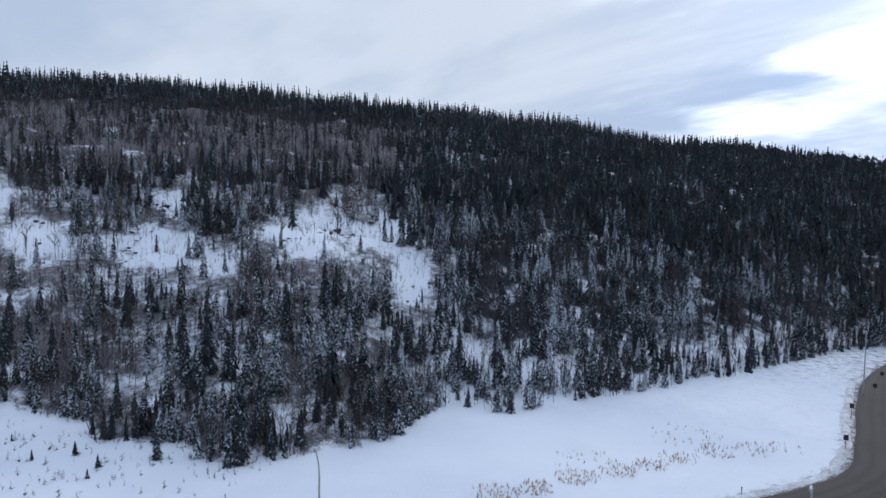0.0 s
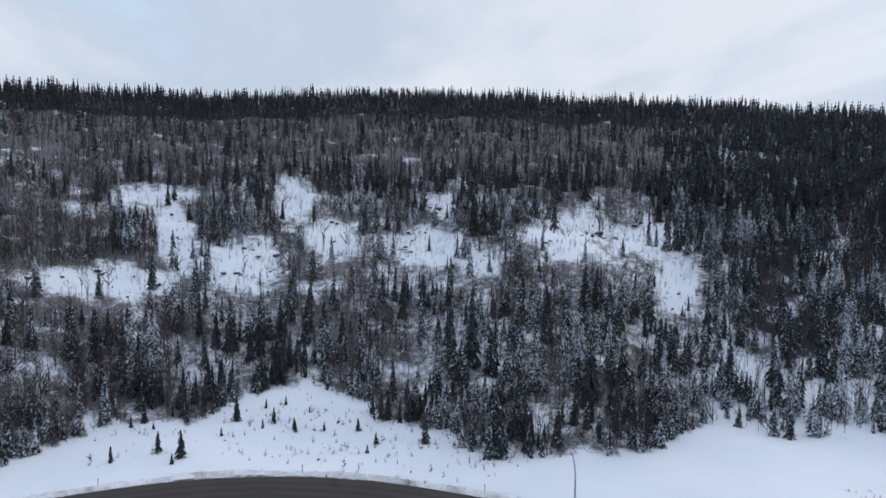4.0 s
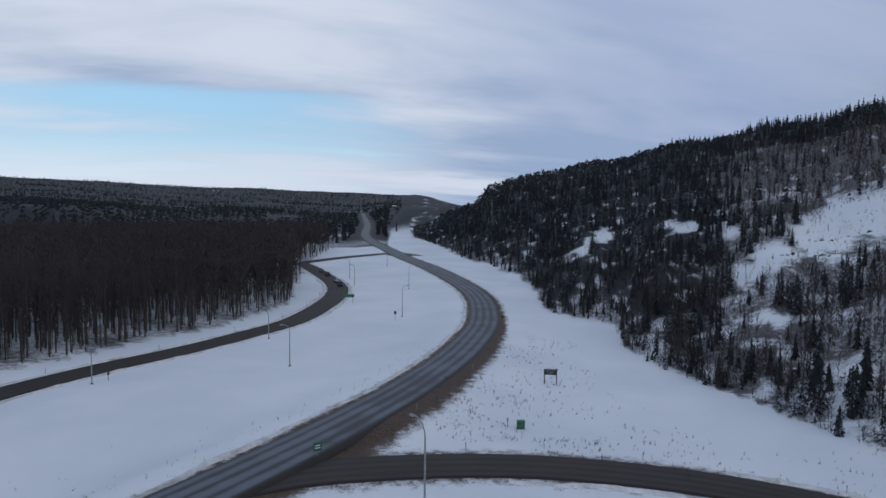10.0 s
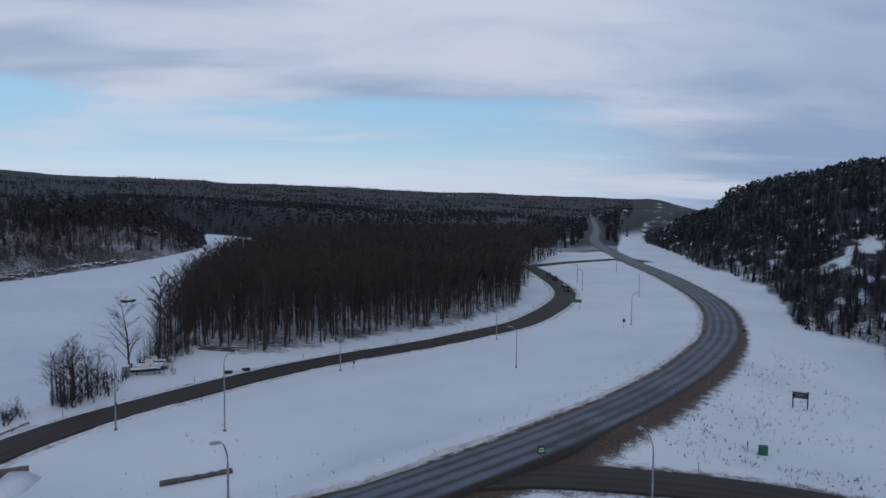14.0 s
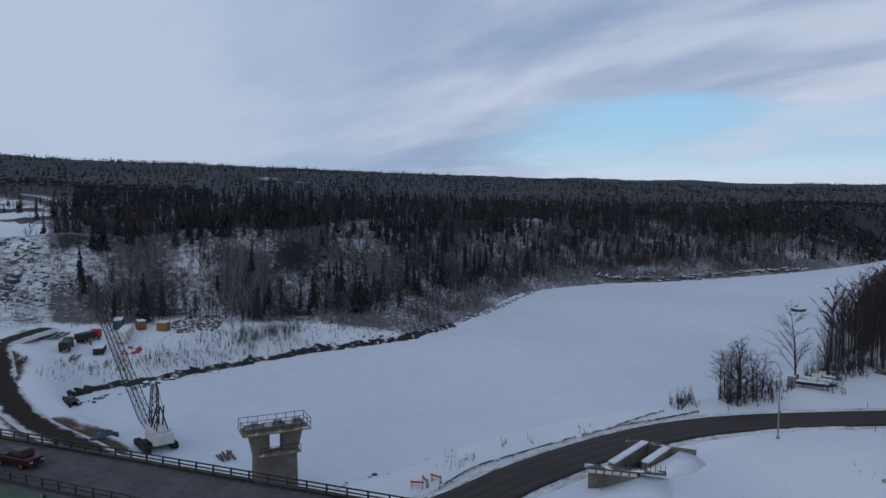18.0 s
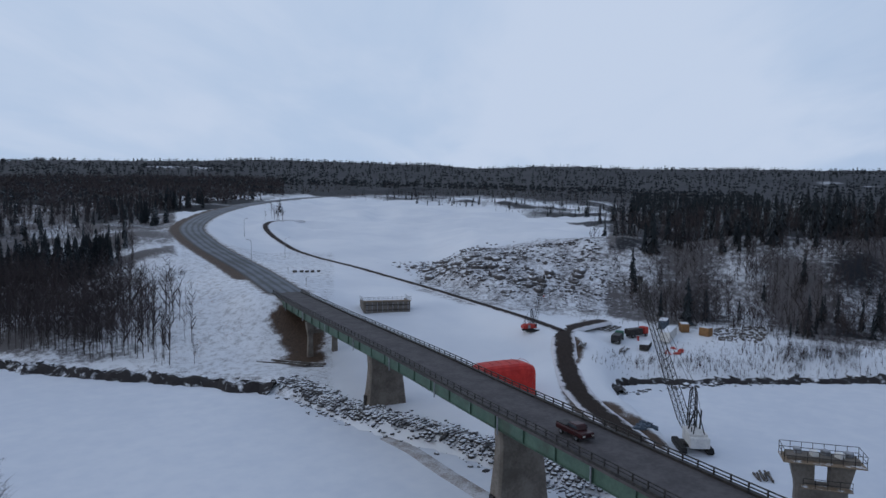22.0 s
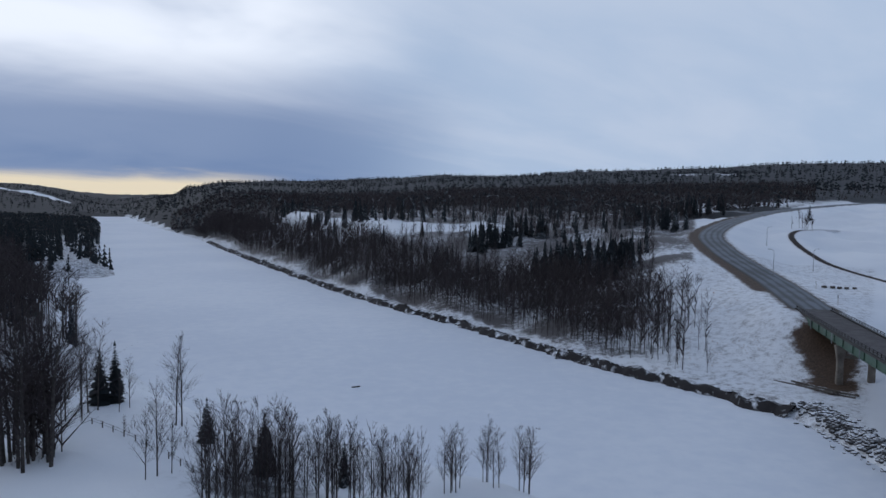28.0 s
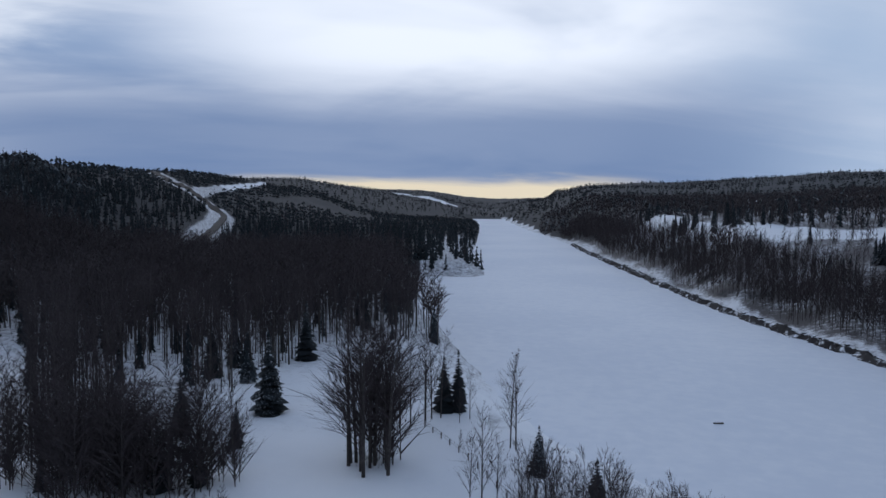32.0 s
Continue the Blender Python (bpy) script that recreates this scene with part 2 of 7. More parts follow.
M["needles_hazed"] = needle_material("hazed_spruce_needles", 0.85, 1.1, 0.08)
M["bark"] = speckled("grey_bark", (0.030, 0.026, 0.025), (0.075, 0.066, 0.062), 2.0, 0.9)
M["twig"] = speckled("brown_twigs", (0.028, 0.023, 0.025), (0.062, 0.050, 0.052), 0.08, 0.9, fine=20)
M["concrete"] = speckled("weathered_concrete", (0.12, 0.105, 0.088), (0.19, 0.17, 0.148), 0.4, 0.85, stain=(0.075, 0.066, 0.055))
M["steel_green"] = speckled("green_painted_steel", (0.055, 0.10, 0.075), (0.085, 0.14, 0.105), 0.5, 0.5, stain=(0.05, 0.06, 0.045))
M["deck"] = speckled("bridge_deck_asphalt", (0.062, 0.057, 0.060), (0.100, 0.093, 0.095), 0.3, 0.9)
M["steel_dark"] = speckled("dark_weathered_steel", (0.02, 0.02, 0.022), (0.06, 0.055, 0.05), 1.5, 0.6, 0.4)
M["galvanised"] = speckled("galvanised_steel", (0.22, 0.23, 0.25), (0.34, 0.35, 0.37), 1.0, 0.45, 0.6)
M["red_tarp"] = speckled("red_tarpaulin", (0.40, 0.018, 0.012), (0.55, 0.03, 0.02), 0.6, 0.55, relief=0.5, spread=0.15)
M["dirty_snow"] = speckled("dirty_snow", (0.46, 0.45, 0.45), (0.68, 0.69, 0.71), 0.5, 0.8, stain=(0.20, 0.17, 0.14))
M["stained_ice"] = speckled("brown_stained_ice", (0.26, 0.23, 0.21), (0.56, 0.57, 0.60), 0.25, 0.7, fine=12)
M["mud"] = speckled("churned_mud", (0.010, 0.007, 0.006), (0.034, 0.022, 0.017), 0.6, 0.97, relief=0.5, spread=0.1)


# ---- lie of the land ----
def curve(points, step=4.0):
    """Smooth polyline (Catmull-Rom) through points of any dimension, at even steps."""
    p = np.array(points, float)
    p = np.vstack([2 * p[0] - p[1], p, 2 * p[-1] - p[-2]])
    out = []
    for i in range(1, len(p) - 2):
        n = max(2, int(np.linalg.norm(p[i + 1][:2] - p[i][:2]) / step))
        t = np.linspace(0, 1, n, endpoint=False)[:, None]
        a, b, c, d = p[i - 1], p[i], p[i + 1], p[i + 2]
        out.append(0.5 * (2 * b + (c - a) * t + (2 * a - 5 * b + 4 * c - d) * t ** 2 + (3 * b - a - 3 * c + d) * t ** 3))
    out.append(p[-2][None])
    return np.vstack(out)


HIGHWAY = curve([(-640, 1500, 6), (-390, 930, 2), (-265, 629, 1), (-163, 435, 1), (-103, 333, 1), (-64, 256, 1), (-46, 198, 1.5), (-40, 154, 2), (-39.5, 118, 2.5),
                 (-41.6, 90.5, 3), (-44, 71, 3.5), (-47.3, 50, 4.2), (-51.8, 28, 5.5), (-58.4, 2, 6.6)])
BRIDGE = curve([(-58.4, 2, 6.6), (-67.4, -20, 7), (-76.5, -40, 7), (-85.5, -60, 7), (-95, -80, 7), (-104, -100, 7), (-112.7, -119.5, 7), (-119.2, -134, 7), (-139, -176, 7)])
SOUTH_ROAD = curve([(-139, -176, 7), (-157.5, -220, 10), (-177, -283, 17), (-208, -343, 23), (-288, -434, 30), (-378, -497, 37), (-530, -577, 44), (-760, -650, 50)])
LOWER_ROAD = curve([(-188, 352, 0), (-163, 320, 0), (-119, 254, 0), (-100, 190, 0), (-101, 153, 0), (-104.3, 136.5, -0.2), (-109.5, 119.5, -0.5), (-113.2, 101, -0.8), (-114, 84, -1), (-112.5, 60, -1), (-109, 45, -1.1), (-103.5, 33.5, -1.3), (-97.7, 23.8, -1.6), (-91, 15, -1.8),
                    (-85.5, 9, -2), (-74, -6, -2.4), (-56, -24, -3), (-40, -34, -3)])
JUNCTION = curve([(-188, 352, 0), (-180, 392, 0.3), (-165, 428, 0.8)])
RAMP = curve([(-44, 66, 3.3), (-36, 75, 2.6), (-17, 86, 1.5), (5, 90.5, 0.5), (26, 87, 0), (42, 78, 0), (57, 66, 0), (67, 55, 0), (73, 40, 0), (74, 22, 0), (72, 0, 0), (74, -25, 0),
              (88, -55, 0), (105, -68, 0), (125, -80, 0), (150, -98, 0), (190, -140, 0), (240, -200, 0)])
TRACK = curve([(-425, -410, 30), (-352, -349, 23), (-264, -348, 24), (-214, -269, 14), (-204, -207, 8), (-190, -150, 4), (-172, -97, 0.5), (-158, -84, -2), (-144, -80, -4), (-128, -68, -6), (-114, -52, -6.5)])

HILL_ROAD = curve([(290, -380), (354, -472), (398, -545), (452, -625), (496, -663), (539, -693), (590, -735), (652, -785), (760, -880), (860, -960)], 12)
HILL_CUT = curve([(549, -706), (600, -790), (688, -955), (780, -1150), (880, -1360)], 12)
FIELDS = [curve([(-100, -408), (-60, -440), (-28, -475), (5, -545), (22, -600), (38, -660)], 12), curve([(-230, -975), (-150, -1030), (-70, -1075)], 12), curve([(1130, -2740), (1066, -2649), (976, -2573), (851, -2389), (780, -2304)], 40)]

NEAR_BANK = curve([(600, -1900), (395, -1365), (230, -800), (165, -561), (138, -488), (114, -420), (141, -404), (134, -350), (106, -290), (84, -253), (50, -190), (18, -138), (-20, -106), (-44, -80), (-66, -52), (-87, -27), (-104, -6), (-113, 4),
                   (-124, 20), (-139, 55), (-152, 74), (-190, 125), (-262, 190), (-350, 290), (-470, 430), (-560, 520), (-720, 575), (-1000, 620)], 8)
FAR_BANK = curve([(-1000, 560), (-720, 505), (-575, 415), (-463, 277), (-400, 163), (-384, 112), (-344, 62), (-268, 27), (-222, -1), (-204, -28), (-178, -55), (-160, -74), (-143, -65), (-132, -52.5), (-121, -46.5), (-108, -39), (-97, -37), (-93, -55), (-94, -74), (-93, -94), (-98, -127), (-90, -151), (-75, -180), (-53, -240), (-11, -347), (64, -595), (110, -760), (272, -1247), (470, -1900)], 8)
RIVER = np.vstack([NEAR_BANK, FAR_BANK])
ICE_Z = -8.0


def nearest(px, py, line, reach=150.0):
    """Distance from points to a polyline (1e9 past the reach), and the height along it."""
    best, height = np.full(px.shape, 1e9), np.zeros(px.shape)
    d0 = line[:-1, :2]
    seg = np.diff(line[:, :2], axis=0)
    length = np.maximum((seg ** 2).sum(1), 1e-9)
    has_z = line.shape[1] > 2
    for c in range(0, len(seg), 8):
        box = line[c:c + 9, :2]
        lo, hi = box.min(0) - reach, box.max(0) + reach
        k = np.where((px > lo[0]) & (px < hi[0]) & (py > lo[1]) & (py < hi[1]))[0]
        if not len(k):
            continue
        x, y, bd, bh = px[k], py[k], best[k], height[k]
        for i in range(c, min(c + 8, len(seg))):
            t = np.clip(((x - d0[i, 0]) * seg[i, 0] + (y - d0[i, 1]) * seg[i, 1]) / length[i], 0, 1)
            d = np.hypot(x - d0[i, 0] - t * seg[i, 0], y - d0[i, 1] - t * seg[i, 1])
            m = d < bd
            bd = np.where(m, d, bd)
            if has_z:
                bh = np.where(m, line[i, 2] + t * (line[i + 1, 2] - line[i, 2]), bh)
        best[k], height[k] = bd, bh
    return best, height


def within(px, py, ring):
    inside = np.zeros(px.shape, bool)
    x, y = ring[:, 0], ring[:, 1]
    j = len(ring) - 1
    for i in range(len(ring)):
        if y[i] != y[j]:
            c = ((y[i] > py) != (y[j] > py)) & (px < (x[j] - x[i]) * (py - y[i]) / (y[j] - y[i]) + x[i])
            inside ^= c
        j = i
    return inside


PROFILES = []


def profile(az, *knots):
    """Height of the land along one bearing from the camera's start, fitted to its view: distance, height."""
    PROFILES.append((az, np.array(knots, float)))


def hill(az, foot, crest, top):
    profile(az, (foot, 0), (foot + 0.3 * (crest - foot), 0.27 * top), (foot + 0.6 * (crest - foot), 0.60 * top), (crest, top), (crest + 300, top - 8), (4700, top - 30))


hill(-40, 262, 700, 69)
hill(-33, 222, 640, 71)
hill(-20, 148, 600, 84)
hill(-7, 119, 560, 98)
hill(1, 121, 550, 106)
hill(10, 98, 540, 109)
hill(17, 98, 540, 113)
hill(25, 116, 540, 113)
hill(42, 119, 540, 104)
hill(60, 104, 560, 103)
hill(74, 116, 580, 102)
hill(80, 131, 600, 94)
hill(88, 160, 640, 84)
hill(94, 212, 680, 71)
hill(100, 305, 720, 59)
hill(102.5, 360, 740, 49)
hill(104.4, 410, 770, 30)
profile(109, (700, 0), (800, 8), (900, 20), (1000, 26), (2200, 20), (4500, 72))
profile(114, (700, 0), (900, 0), (1500, 4), (2200, 10), (3000, 28), (4500, 86))
profile(125, (700, 0), (900, 2), (1300, 14), (2200, 20), (3000, 50), (4300, 106))
profile(137, (650, -6), (720, 4), (850, 24), (2000, 40), (3000, 80), (4100, 132))
profile(150, (540, -6), (600, 8), (700, 28), (1500, 40), (2500, 90), (3700, 151))
profile(160, (425, -6), (480, 5), (560, 27), (1400, 40), (2300, 95), (3300, 157))
profile(170, (350, -6), (385, 0), (450, 26), (1300, 40), (2000, 90), (3000, 155))
profile(180, (225, -6), (270, 0), (330, 26), (1000, 38), (1700, 85), (2600, 151))
profile(190, (195, -5), (240, -1), (300, 27), (900, 38), (1600, 85), (2400, 157))
profile(200, (185, -5), (245, 1), (285, 23), (800, 36), (1500, 85), (2300, 160))
profile(210, (168, -6), (238, 3), (275, 21), (600, 32), (1500, 85), (2300, 165))
profile(216, (165, -6), (235, 3.5), (272, 16), (600, 34), (1500, 90), (2300, 157))
profile(221, (168, -6), (215, 3), (300, 9), (560, 31), (1500, 90), (2300, 171))
profile(232, (180, -6), (222, 5), (320, 12), (600, 32), (1400, 88), (2200, 167))
profile(240, (185, -7), (250, 6), (320, 17), (500, 26), (1300, 75), (2200, 154))
profile(247, (195, -7), (262, 1), (400, 22), (600, 30), (1300, 70), (2300, 153))
profile(257, (245, -7), (300, 1), (400, 20), (560, 30), (1400, 65), (2500, 140))
profile(265, (310, -7), (360, 2), (460, 24), (700, 30), (1600, 60), (2800, 134))
profile(272, (430, -7), (480, 3), (600, 24), (900, 33), (1800, 60), (3000, 123))
profile(277, (640, -7), (720, 4), (900, 22), (1300, 45), (2000, 70), (3000, 112))
profile(279.6, (960, -7), (1080, 8), (1300, 22), (1700, 46), (2300, 68), (3000, 93))
profile(281, (1100, -7), (1250, 8), (1500, 20), (2000, 32), (2600, 45), (3400, 62))
profile(285, (1000, -3), (1600, -3), (2000, 0), (2600, 8), (3300, 25), (4400, 62))
profile(291, (600, 0), (1200, 0), (1700, 8), (2300, 40), (3000, 72), (3800, 102))
profile(301, (450, 0), (750, 6), (1200, 40), (1700, 78), (2300, 107), (3200, 98))
profile(311, (360, 0), (520, 12), (800, 46), (1200, 80), (2000, 84), (3200, 80))
PROFILES = sorted([(a % 360, k) for a, k in PROFILES], key=lambda p: p[0])
PROFILES = [(PROFILES[-1][0] - 360, PROFILES[-1][1])] + PROFILES + [(PROFILES[0][0] + 360, PROFILES[0][1])]
P_AZ = np.array([a for a, _ in PROFILES])
P_K = np.array([k for _, k in PROFILES])


def waves(x, y, size, seed):
    """Cheap smooth noise, -1..1, from a few crossed waves."""
    rng = np.random.RandomState(seed)
    out = 0
    for k in range(7):
        a, ph, s = rng.rand() * 6.283, rng.rand() * 6.283, size * (0.6 + rng.rand())
        w = 6.283 / s
        out = out + np.sin(w * (x * math.cos(a) + y * math.sin(a)) + ph + 1.7 * np.sin(w * 0.43 * (y * math.cos(a) - x * math.sin(a)) + 2 * ph))
    return out / 4.2


ROADS = [(HIGHWAY, 7.0, 14.0), (SOUTH_ROAD, 7.0, 16.0), (LOWER_ROAD, 6.0, 12.0), (JUNCTION, 6.0, 10.0), (RAMP, 6.0, 12.0), (TRACK, 4.0, 10.0)]


def base_height(x, y):
    az, r = np.degrees(np.arctan2(y, x)) % 360, np.hypot(x, y)
    i = np.clip(np.searchsorted(P_AZ, az) - 1, 0, len(P_AZ) - 2)
    f = (az - P_AZ[i]) / (P_AZ[i + 1] - P_AZ[i])
    f = (f * f * (3 - 2 * f))[..., None, None]
    k = P_K[i] * (1 - f) + P_K[i + 1] * f
    z = k[..., 0, 1].copy()
    flat = r < k[..., 0, 0]
    # inside the first knot the land runs level with the interchange
    beyond = nearest(x, y, FAR_BANK, 400)[0] < nearest(x, y, NEAR_BANK, 400)[0]
    z = np.where(flat, np.where(beyond, k[..., 0, 1], np.maximum(k[..., 0, 1], 0.0)), z)
    for n in range(5):
        r0, z0, r1, z1 = k[..., n, 0], k[..., n, 1], k[..., n + 1, 0], k[..., n + 1, 1]
        t = (r - r0) / (r1 - r0)
        z = np.where((t >= 0) & (t < 1), z0 + (z1 - z0) * t, z)
    last = r >= k[..., 5, 0]
    z = np.where(last, k[..., 5, 1] - 0.01 * (r - k[..., 5, 0]), z)
    slope = np.clip((z - 2) / 25, 0, 1)
    z = z + slope * (2.2 * waves(x, y, 55, 3) + 1.2 * waves(x, y, 22, 4)) + np.clip((r - 900) / 1500, 0, 1) * 7 * waves(x, y, 520, 5)
    return z + 0.12 * waves(x, y, 17, 6)


def land(x, y):
    """Height of the ground at points (arrays)."""
    z = base_height(x, y)
    d = np.full(x.shape, 1e9)
    for line in (NEAR_BANK, FAR_BANK):
        d = np.minimum(d, nearest(x, y, line)[0])
    inside = within(x, y, RIVER)
    nearside = nearest(x, y, NEAR_BANK)[0] <= d + 1e-6
    rise = np.where(nearside, 0.55, 0.6)
    rim = ICE_Z + 0.5 + rise * d + 0.4 * waves(x, y, 9, 8)
    z = np.where(inside, ICE_Z - 0.15 - np.minimum(d * 0.2, 1.5), np.minimum(z, rim))
    for line, flat, fade in ROADS:
        rd, rz = nearest(x, y, line)
        w = np.clip(1 - (rd - flat) / fade, 0, 1)
        w = w * w * (3 - 2 * w)
        z = np.where(inside & (rz > -5), z, z * (1 - w) + (rz - 0.05) * w)
    return z


def land1(x, y):
    return float(land(np.array([float(x)]), np.array([float(y)]))[0])


def raw_mesh(name, verts, faces, mats, mat_index=None, smooth=False):
    """A mesh from arrays of corners and of triangles or quads."""
    me = bpy.data.meshes.new(name)
    verts, faces = np.asarray(verts, np.float32), np.asarray(faces, np.int32)
    n = faces.shape[1]
    me.vertices.add(len(verts))
    me.vertices.foreach_set("co", verts.ravel())
    me.loops.add(faces.size)
    me.loops.foreach_set("vertex_index", faces.ravel())
    me.polygons.add(len(faces))
    me.polygons.foreach_set("loop_start", np.arange(len(faces), dtype=np.int32) * n)
    if mat_index is not None:
        me.polygons.foreach_set("material_index", np.asarray(mat_index, np.int32))
    for m in mats:
        me.materials.append(m)
    me.update(calc_edges=True)
    if smooth:
        me.shade_smooth()
    return me


def float_attribute(me, name, values):
    me.attributes.new(name, "FLOAT", "POINT").data.foreach_set("value", np.asarray(values, np.float32))


FOOT_AZ = [-45, -33, -23, -14.7, -6, -1, 2.7, 4, 8, 12, 17.8, 19.5, 20.5, 26, 27, 32, 35, 38.5, 40.6, 44.5, 46.6, 51, 56, 64.5, 72, 78.7, 85, 89.6, 91.8, 92.3, 98, 99.5, 105, 109.5]
FOOT_R = [290, 221, 160, 136, 119, 123, 111, 104, 100, 98, 96, 101, 107, 111, 120, 128, 127, 123, 115, 117, 119, 111, 103, 103, 113, 126, 142, 158, 176, 203, 227, 300, 432, 720]
# bare slips on the hillside, fitted to the view: bearing, elevation from the camera's start at 35 m, half widths
SLIPS = [(70.5, 0.2, 3.2, 1.2), (75, -0.6, 3.2, 1.6), (78.2, -2.2, 2.2, 1.4), (81, -3.7, 1.7, 1.0), (83.2, -5.3, 1.0, 0.9), (47, -6.3, 4.8, 1.2), (42, -3.2, 1.5, 2.8), (43.5, 0.3, 3, 0.8), (37, -5, 3.3, 1.9),
         (33.2, 0.2, 1.6, 1.9), (30, -3, 2.2, 1.8), (22, -3.5, 3.6, 1.5), (21.3, 0, 1.3, 1.0), (18, -4.8, 1.8, 1.1), (11, -2.3, 3.5, 2.0), (5, -2.5, 3, 1.6), (2.5, -6, 1.8, 2.4),
         (81.2, -8.5, 1.4, 0.5), (87.6, -1.8, 1.5, 0.35), (93.6, -2.6, 0.8, 0.5), (84.2, -2.3, 0.6, 0.5), (95.2, -3.8, 0.7, 0.4)]


def slip_mask(x, y, z):
    az = (np.degrees(np.arctan2(y, x)) + 90) % 360 - 90
    el = np.degrees(np.arctan2(z - 35, np.hypot(x, y)))
    m = np.zeros(x.shape)
    for a, e, wa, we in SLIPS:
        m = np.maximum(m, 1.25 - np.hypot((az - a) / wa, (el - e) / we))
    return np.clip((m + 0.30 * waves(x, y, 14, 12) + 0.22 * waves(x, y, 5, 13)) * 2.5, 0, 1)


def forest_foot(az):
    return np.interp((az + 90) % 360 - 90, FOOT_AZ, FOOT_R)


def build_ground():
    na, nr = 800, 195
    az = np.linspace(0, 2 * np.pi, na, endpoint=False)
    r = np.geomspace(34, 4750, nr)
    A, R = np.meshgrid(az, r, indexing="ij")
    x, y = (R * np.cos(A)).ravel(), (R * np.sin(A)).ravel()
    z = land(x, y)
    i, j = np.meshgrid(np.arange(na), np.arange(nr - 1), indexing="ij")
    i2 = (i + 1) % na
    quads = np.stack([i * nr + j, i * nr + j + 1, i2 * nr + j + 1, i2 * nr + j], -1).reshape(-1, 4)
    hub = len(x)
    verts = np.vstack([np.stack([x, y, z], -1), [[0, 0, float(land1(0, 0))]]])
    k = np.arange(0, na, 2)
    quads = np.vstack([quads, np.stack([np.full(len(k), hub), k * nr, (k + 1) % na * nr, (k + 2) % na * nr], -1)])
    me = raw_mesh("ground", verts, quads, [M["ground"]], smooth=True)
    deg, rad = np.degrees(np.arctan2(y, x)) % 360, np.hypot(x, y)
    # woods: share of ground taking the painted tree-shade colour
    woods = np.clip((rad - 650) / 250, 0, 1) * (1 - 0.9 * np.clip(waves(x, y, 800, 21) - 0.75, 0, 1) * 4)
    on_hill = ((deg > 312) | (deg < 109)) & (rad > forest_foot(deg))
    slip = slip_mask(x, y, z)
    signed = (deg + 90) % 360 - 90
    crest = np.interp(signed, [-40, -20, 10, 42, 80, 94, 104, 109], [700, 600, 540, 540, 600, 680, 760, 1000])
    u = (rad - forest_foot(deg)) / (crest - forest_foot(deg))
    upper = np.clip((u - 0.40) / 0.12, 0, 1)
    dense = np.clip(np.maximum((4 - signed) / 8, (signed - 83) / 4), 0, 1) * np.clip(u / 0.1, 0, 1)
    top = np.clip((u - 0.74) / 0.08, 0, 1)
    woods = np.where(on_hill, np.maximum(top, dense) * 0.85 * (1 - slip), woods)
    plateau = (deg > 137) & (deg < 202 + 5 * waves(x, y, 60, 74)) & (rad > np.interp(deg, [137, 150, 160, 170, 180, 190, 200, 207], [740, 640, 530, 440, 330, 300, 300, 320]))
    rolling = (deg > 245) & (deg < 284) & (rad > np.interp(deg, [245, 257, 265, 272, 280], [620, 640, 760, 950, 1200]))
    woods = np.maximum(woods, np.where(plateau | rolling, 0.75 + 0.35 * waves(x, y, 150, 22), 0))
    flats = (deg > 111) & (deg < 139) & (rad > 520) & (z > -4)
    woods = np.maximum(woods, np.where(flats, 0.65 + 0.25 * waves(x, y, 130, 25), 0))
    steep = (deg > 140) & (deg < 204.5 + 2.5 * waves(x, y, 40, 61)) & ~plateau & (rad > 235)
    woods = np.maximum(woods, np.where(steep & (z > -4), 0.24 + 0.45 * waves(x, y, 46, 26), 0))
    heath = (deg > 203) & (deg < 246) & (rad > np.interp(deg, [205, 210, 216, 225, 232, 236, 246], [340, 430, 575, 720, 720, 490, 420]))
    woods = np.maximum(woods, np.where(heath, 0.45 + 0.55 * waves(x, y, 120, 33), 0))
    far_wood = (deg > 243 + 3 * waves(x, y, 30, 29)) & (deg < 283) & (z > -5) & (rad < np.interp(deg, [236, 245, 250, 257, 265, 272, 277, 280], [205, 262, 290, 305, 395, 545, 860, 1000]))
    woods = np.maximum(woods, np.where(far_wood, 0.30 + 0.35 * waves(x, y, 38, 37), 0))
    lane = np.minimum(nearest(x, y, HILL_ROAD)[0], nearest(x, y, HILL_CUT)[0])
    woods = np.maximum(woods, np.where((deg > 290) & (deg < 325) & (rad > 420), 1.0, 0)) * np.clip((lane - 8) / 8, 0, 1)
    aspen = (signed > 46) & (signed < 74)
    thick = np.where(aspen, np.interp(u, [0, 0.04, 0.10, 0.16, 0.45, 0.6], [0.7, 0.5, 0.55, 0.9, 0.85, 1.0]) + np.interp(signed, [56, 62], [0.26, 0]) * (u < 0.3), np.interp(u, [0, 0.05, 0.2, 0.4, 0.5], [0.7, 0.75, 0.72, 0.75, 1.0]))
    brush = np.where(on_hill, np.maximum(1.3 * thick + 0.4 * waves(x, y, 34, 23), 1.8 * upper) * (1 - 0.97 * slip), 0.0)
    mound = np.clip(1.3 - np.hypot((deg - 211.5) / 8.5, (rad - 262) / 34), 0, 1)
    bluff = ((deg > 137) & (deg < 206) & (rad > 225)) | ((deg > 240) & (deg < 285) & (rad > 200)) | ((deg >= 283) & (rad > 120))
    brush = np.maximum(np.where(bluff & (rad < 1200), np.where(deg > 283, np.where((deg > 304) & (deg < 325) & (rad < 160), 0.6, 0.10 + 0.4 * np.clip((rad - 150) / 80, 0, 1)), 0.95 + 0.6 * waves(x, y, 32, 24)), brush), np.clip(mound * 2.2, 0, 0.50) * (1 + 0.6 * waves(x, y, 13, 73)))
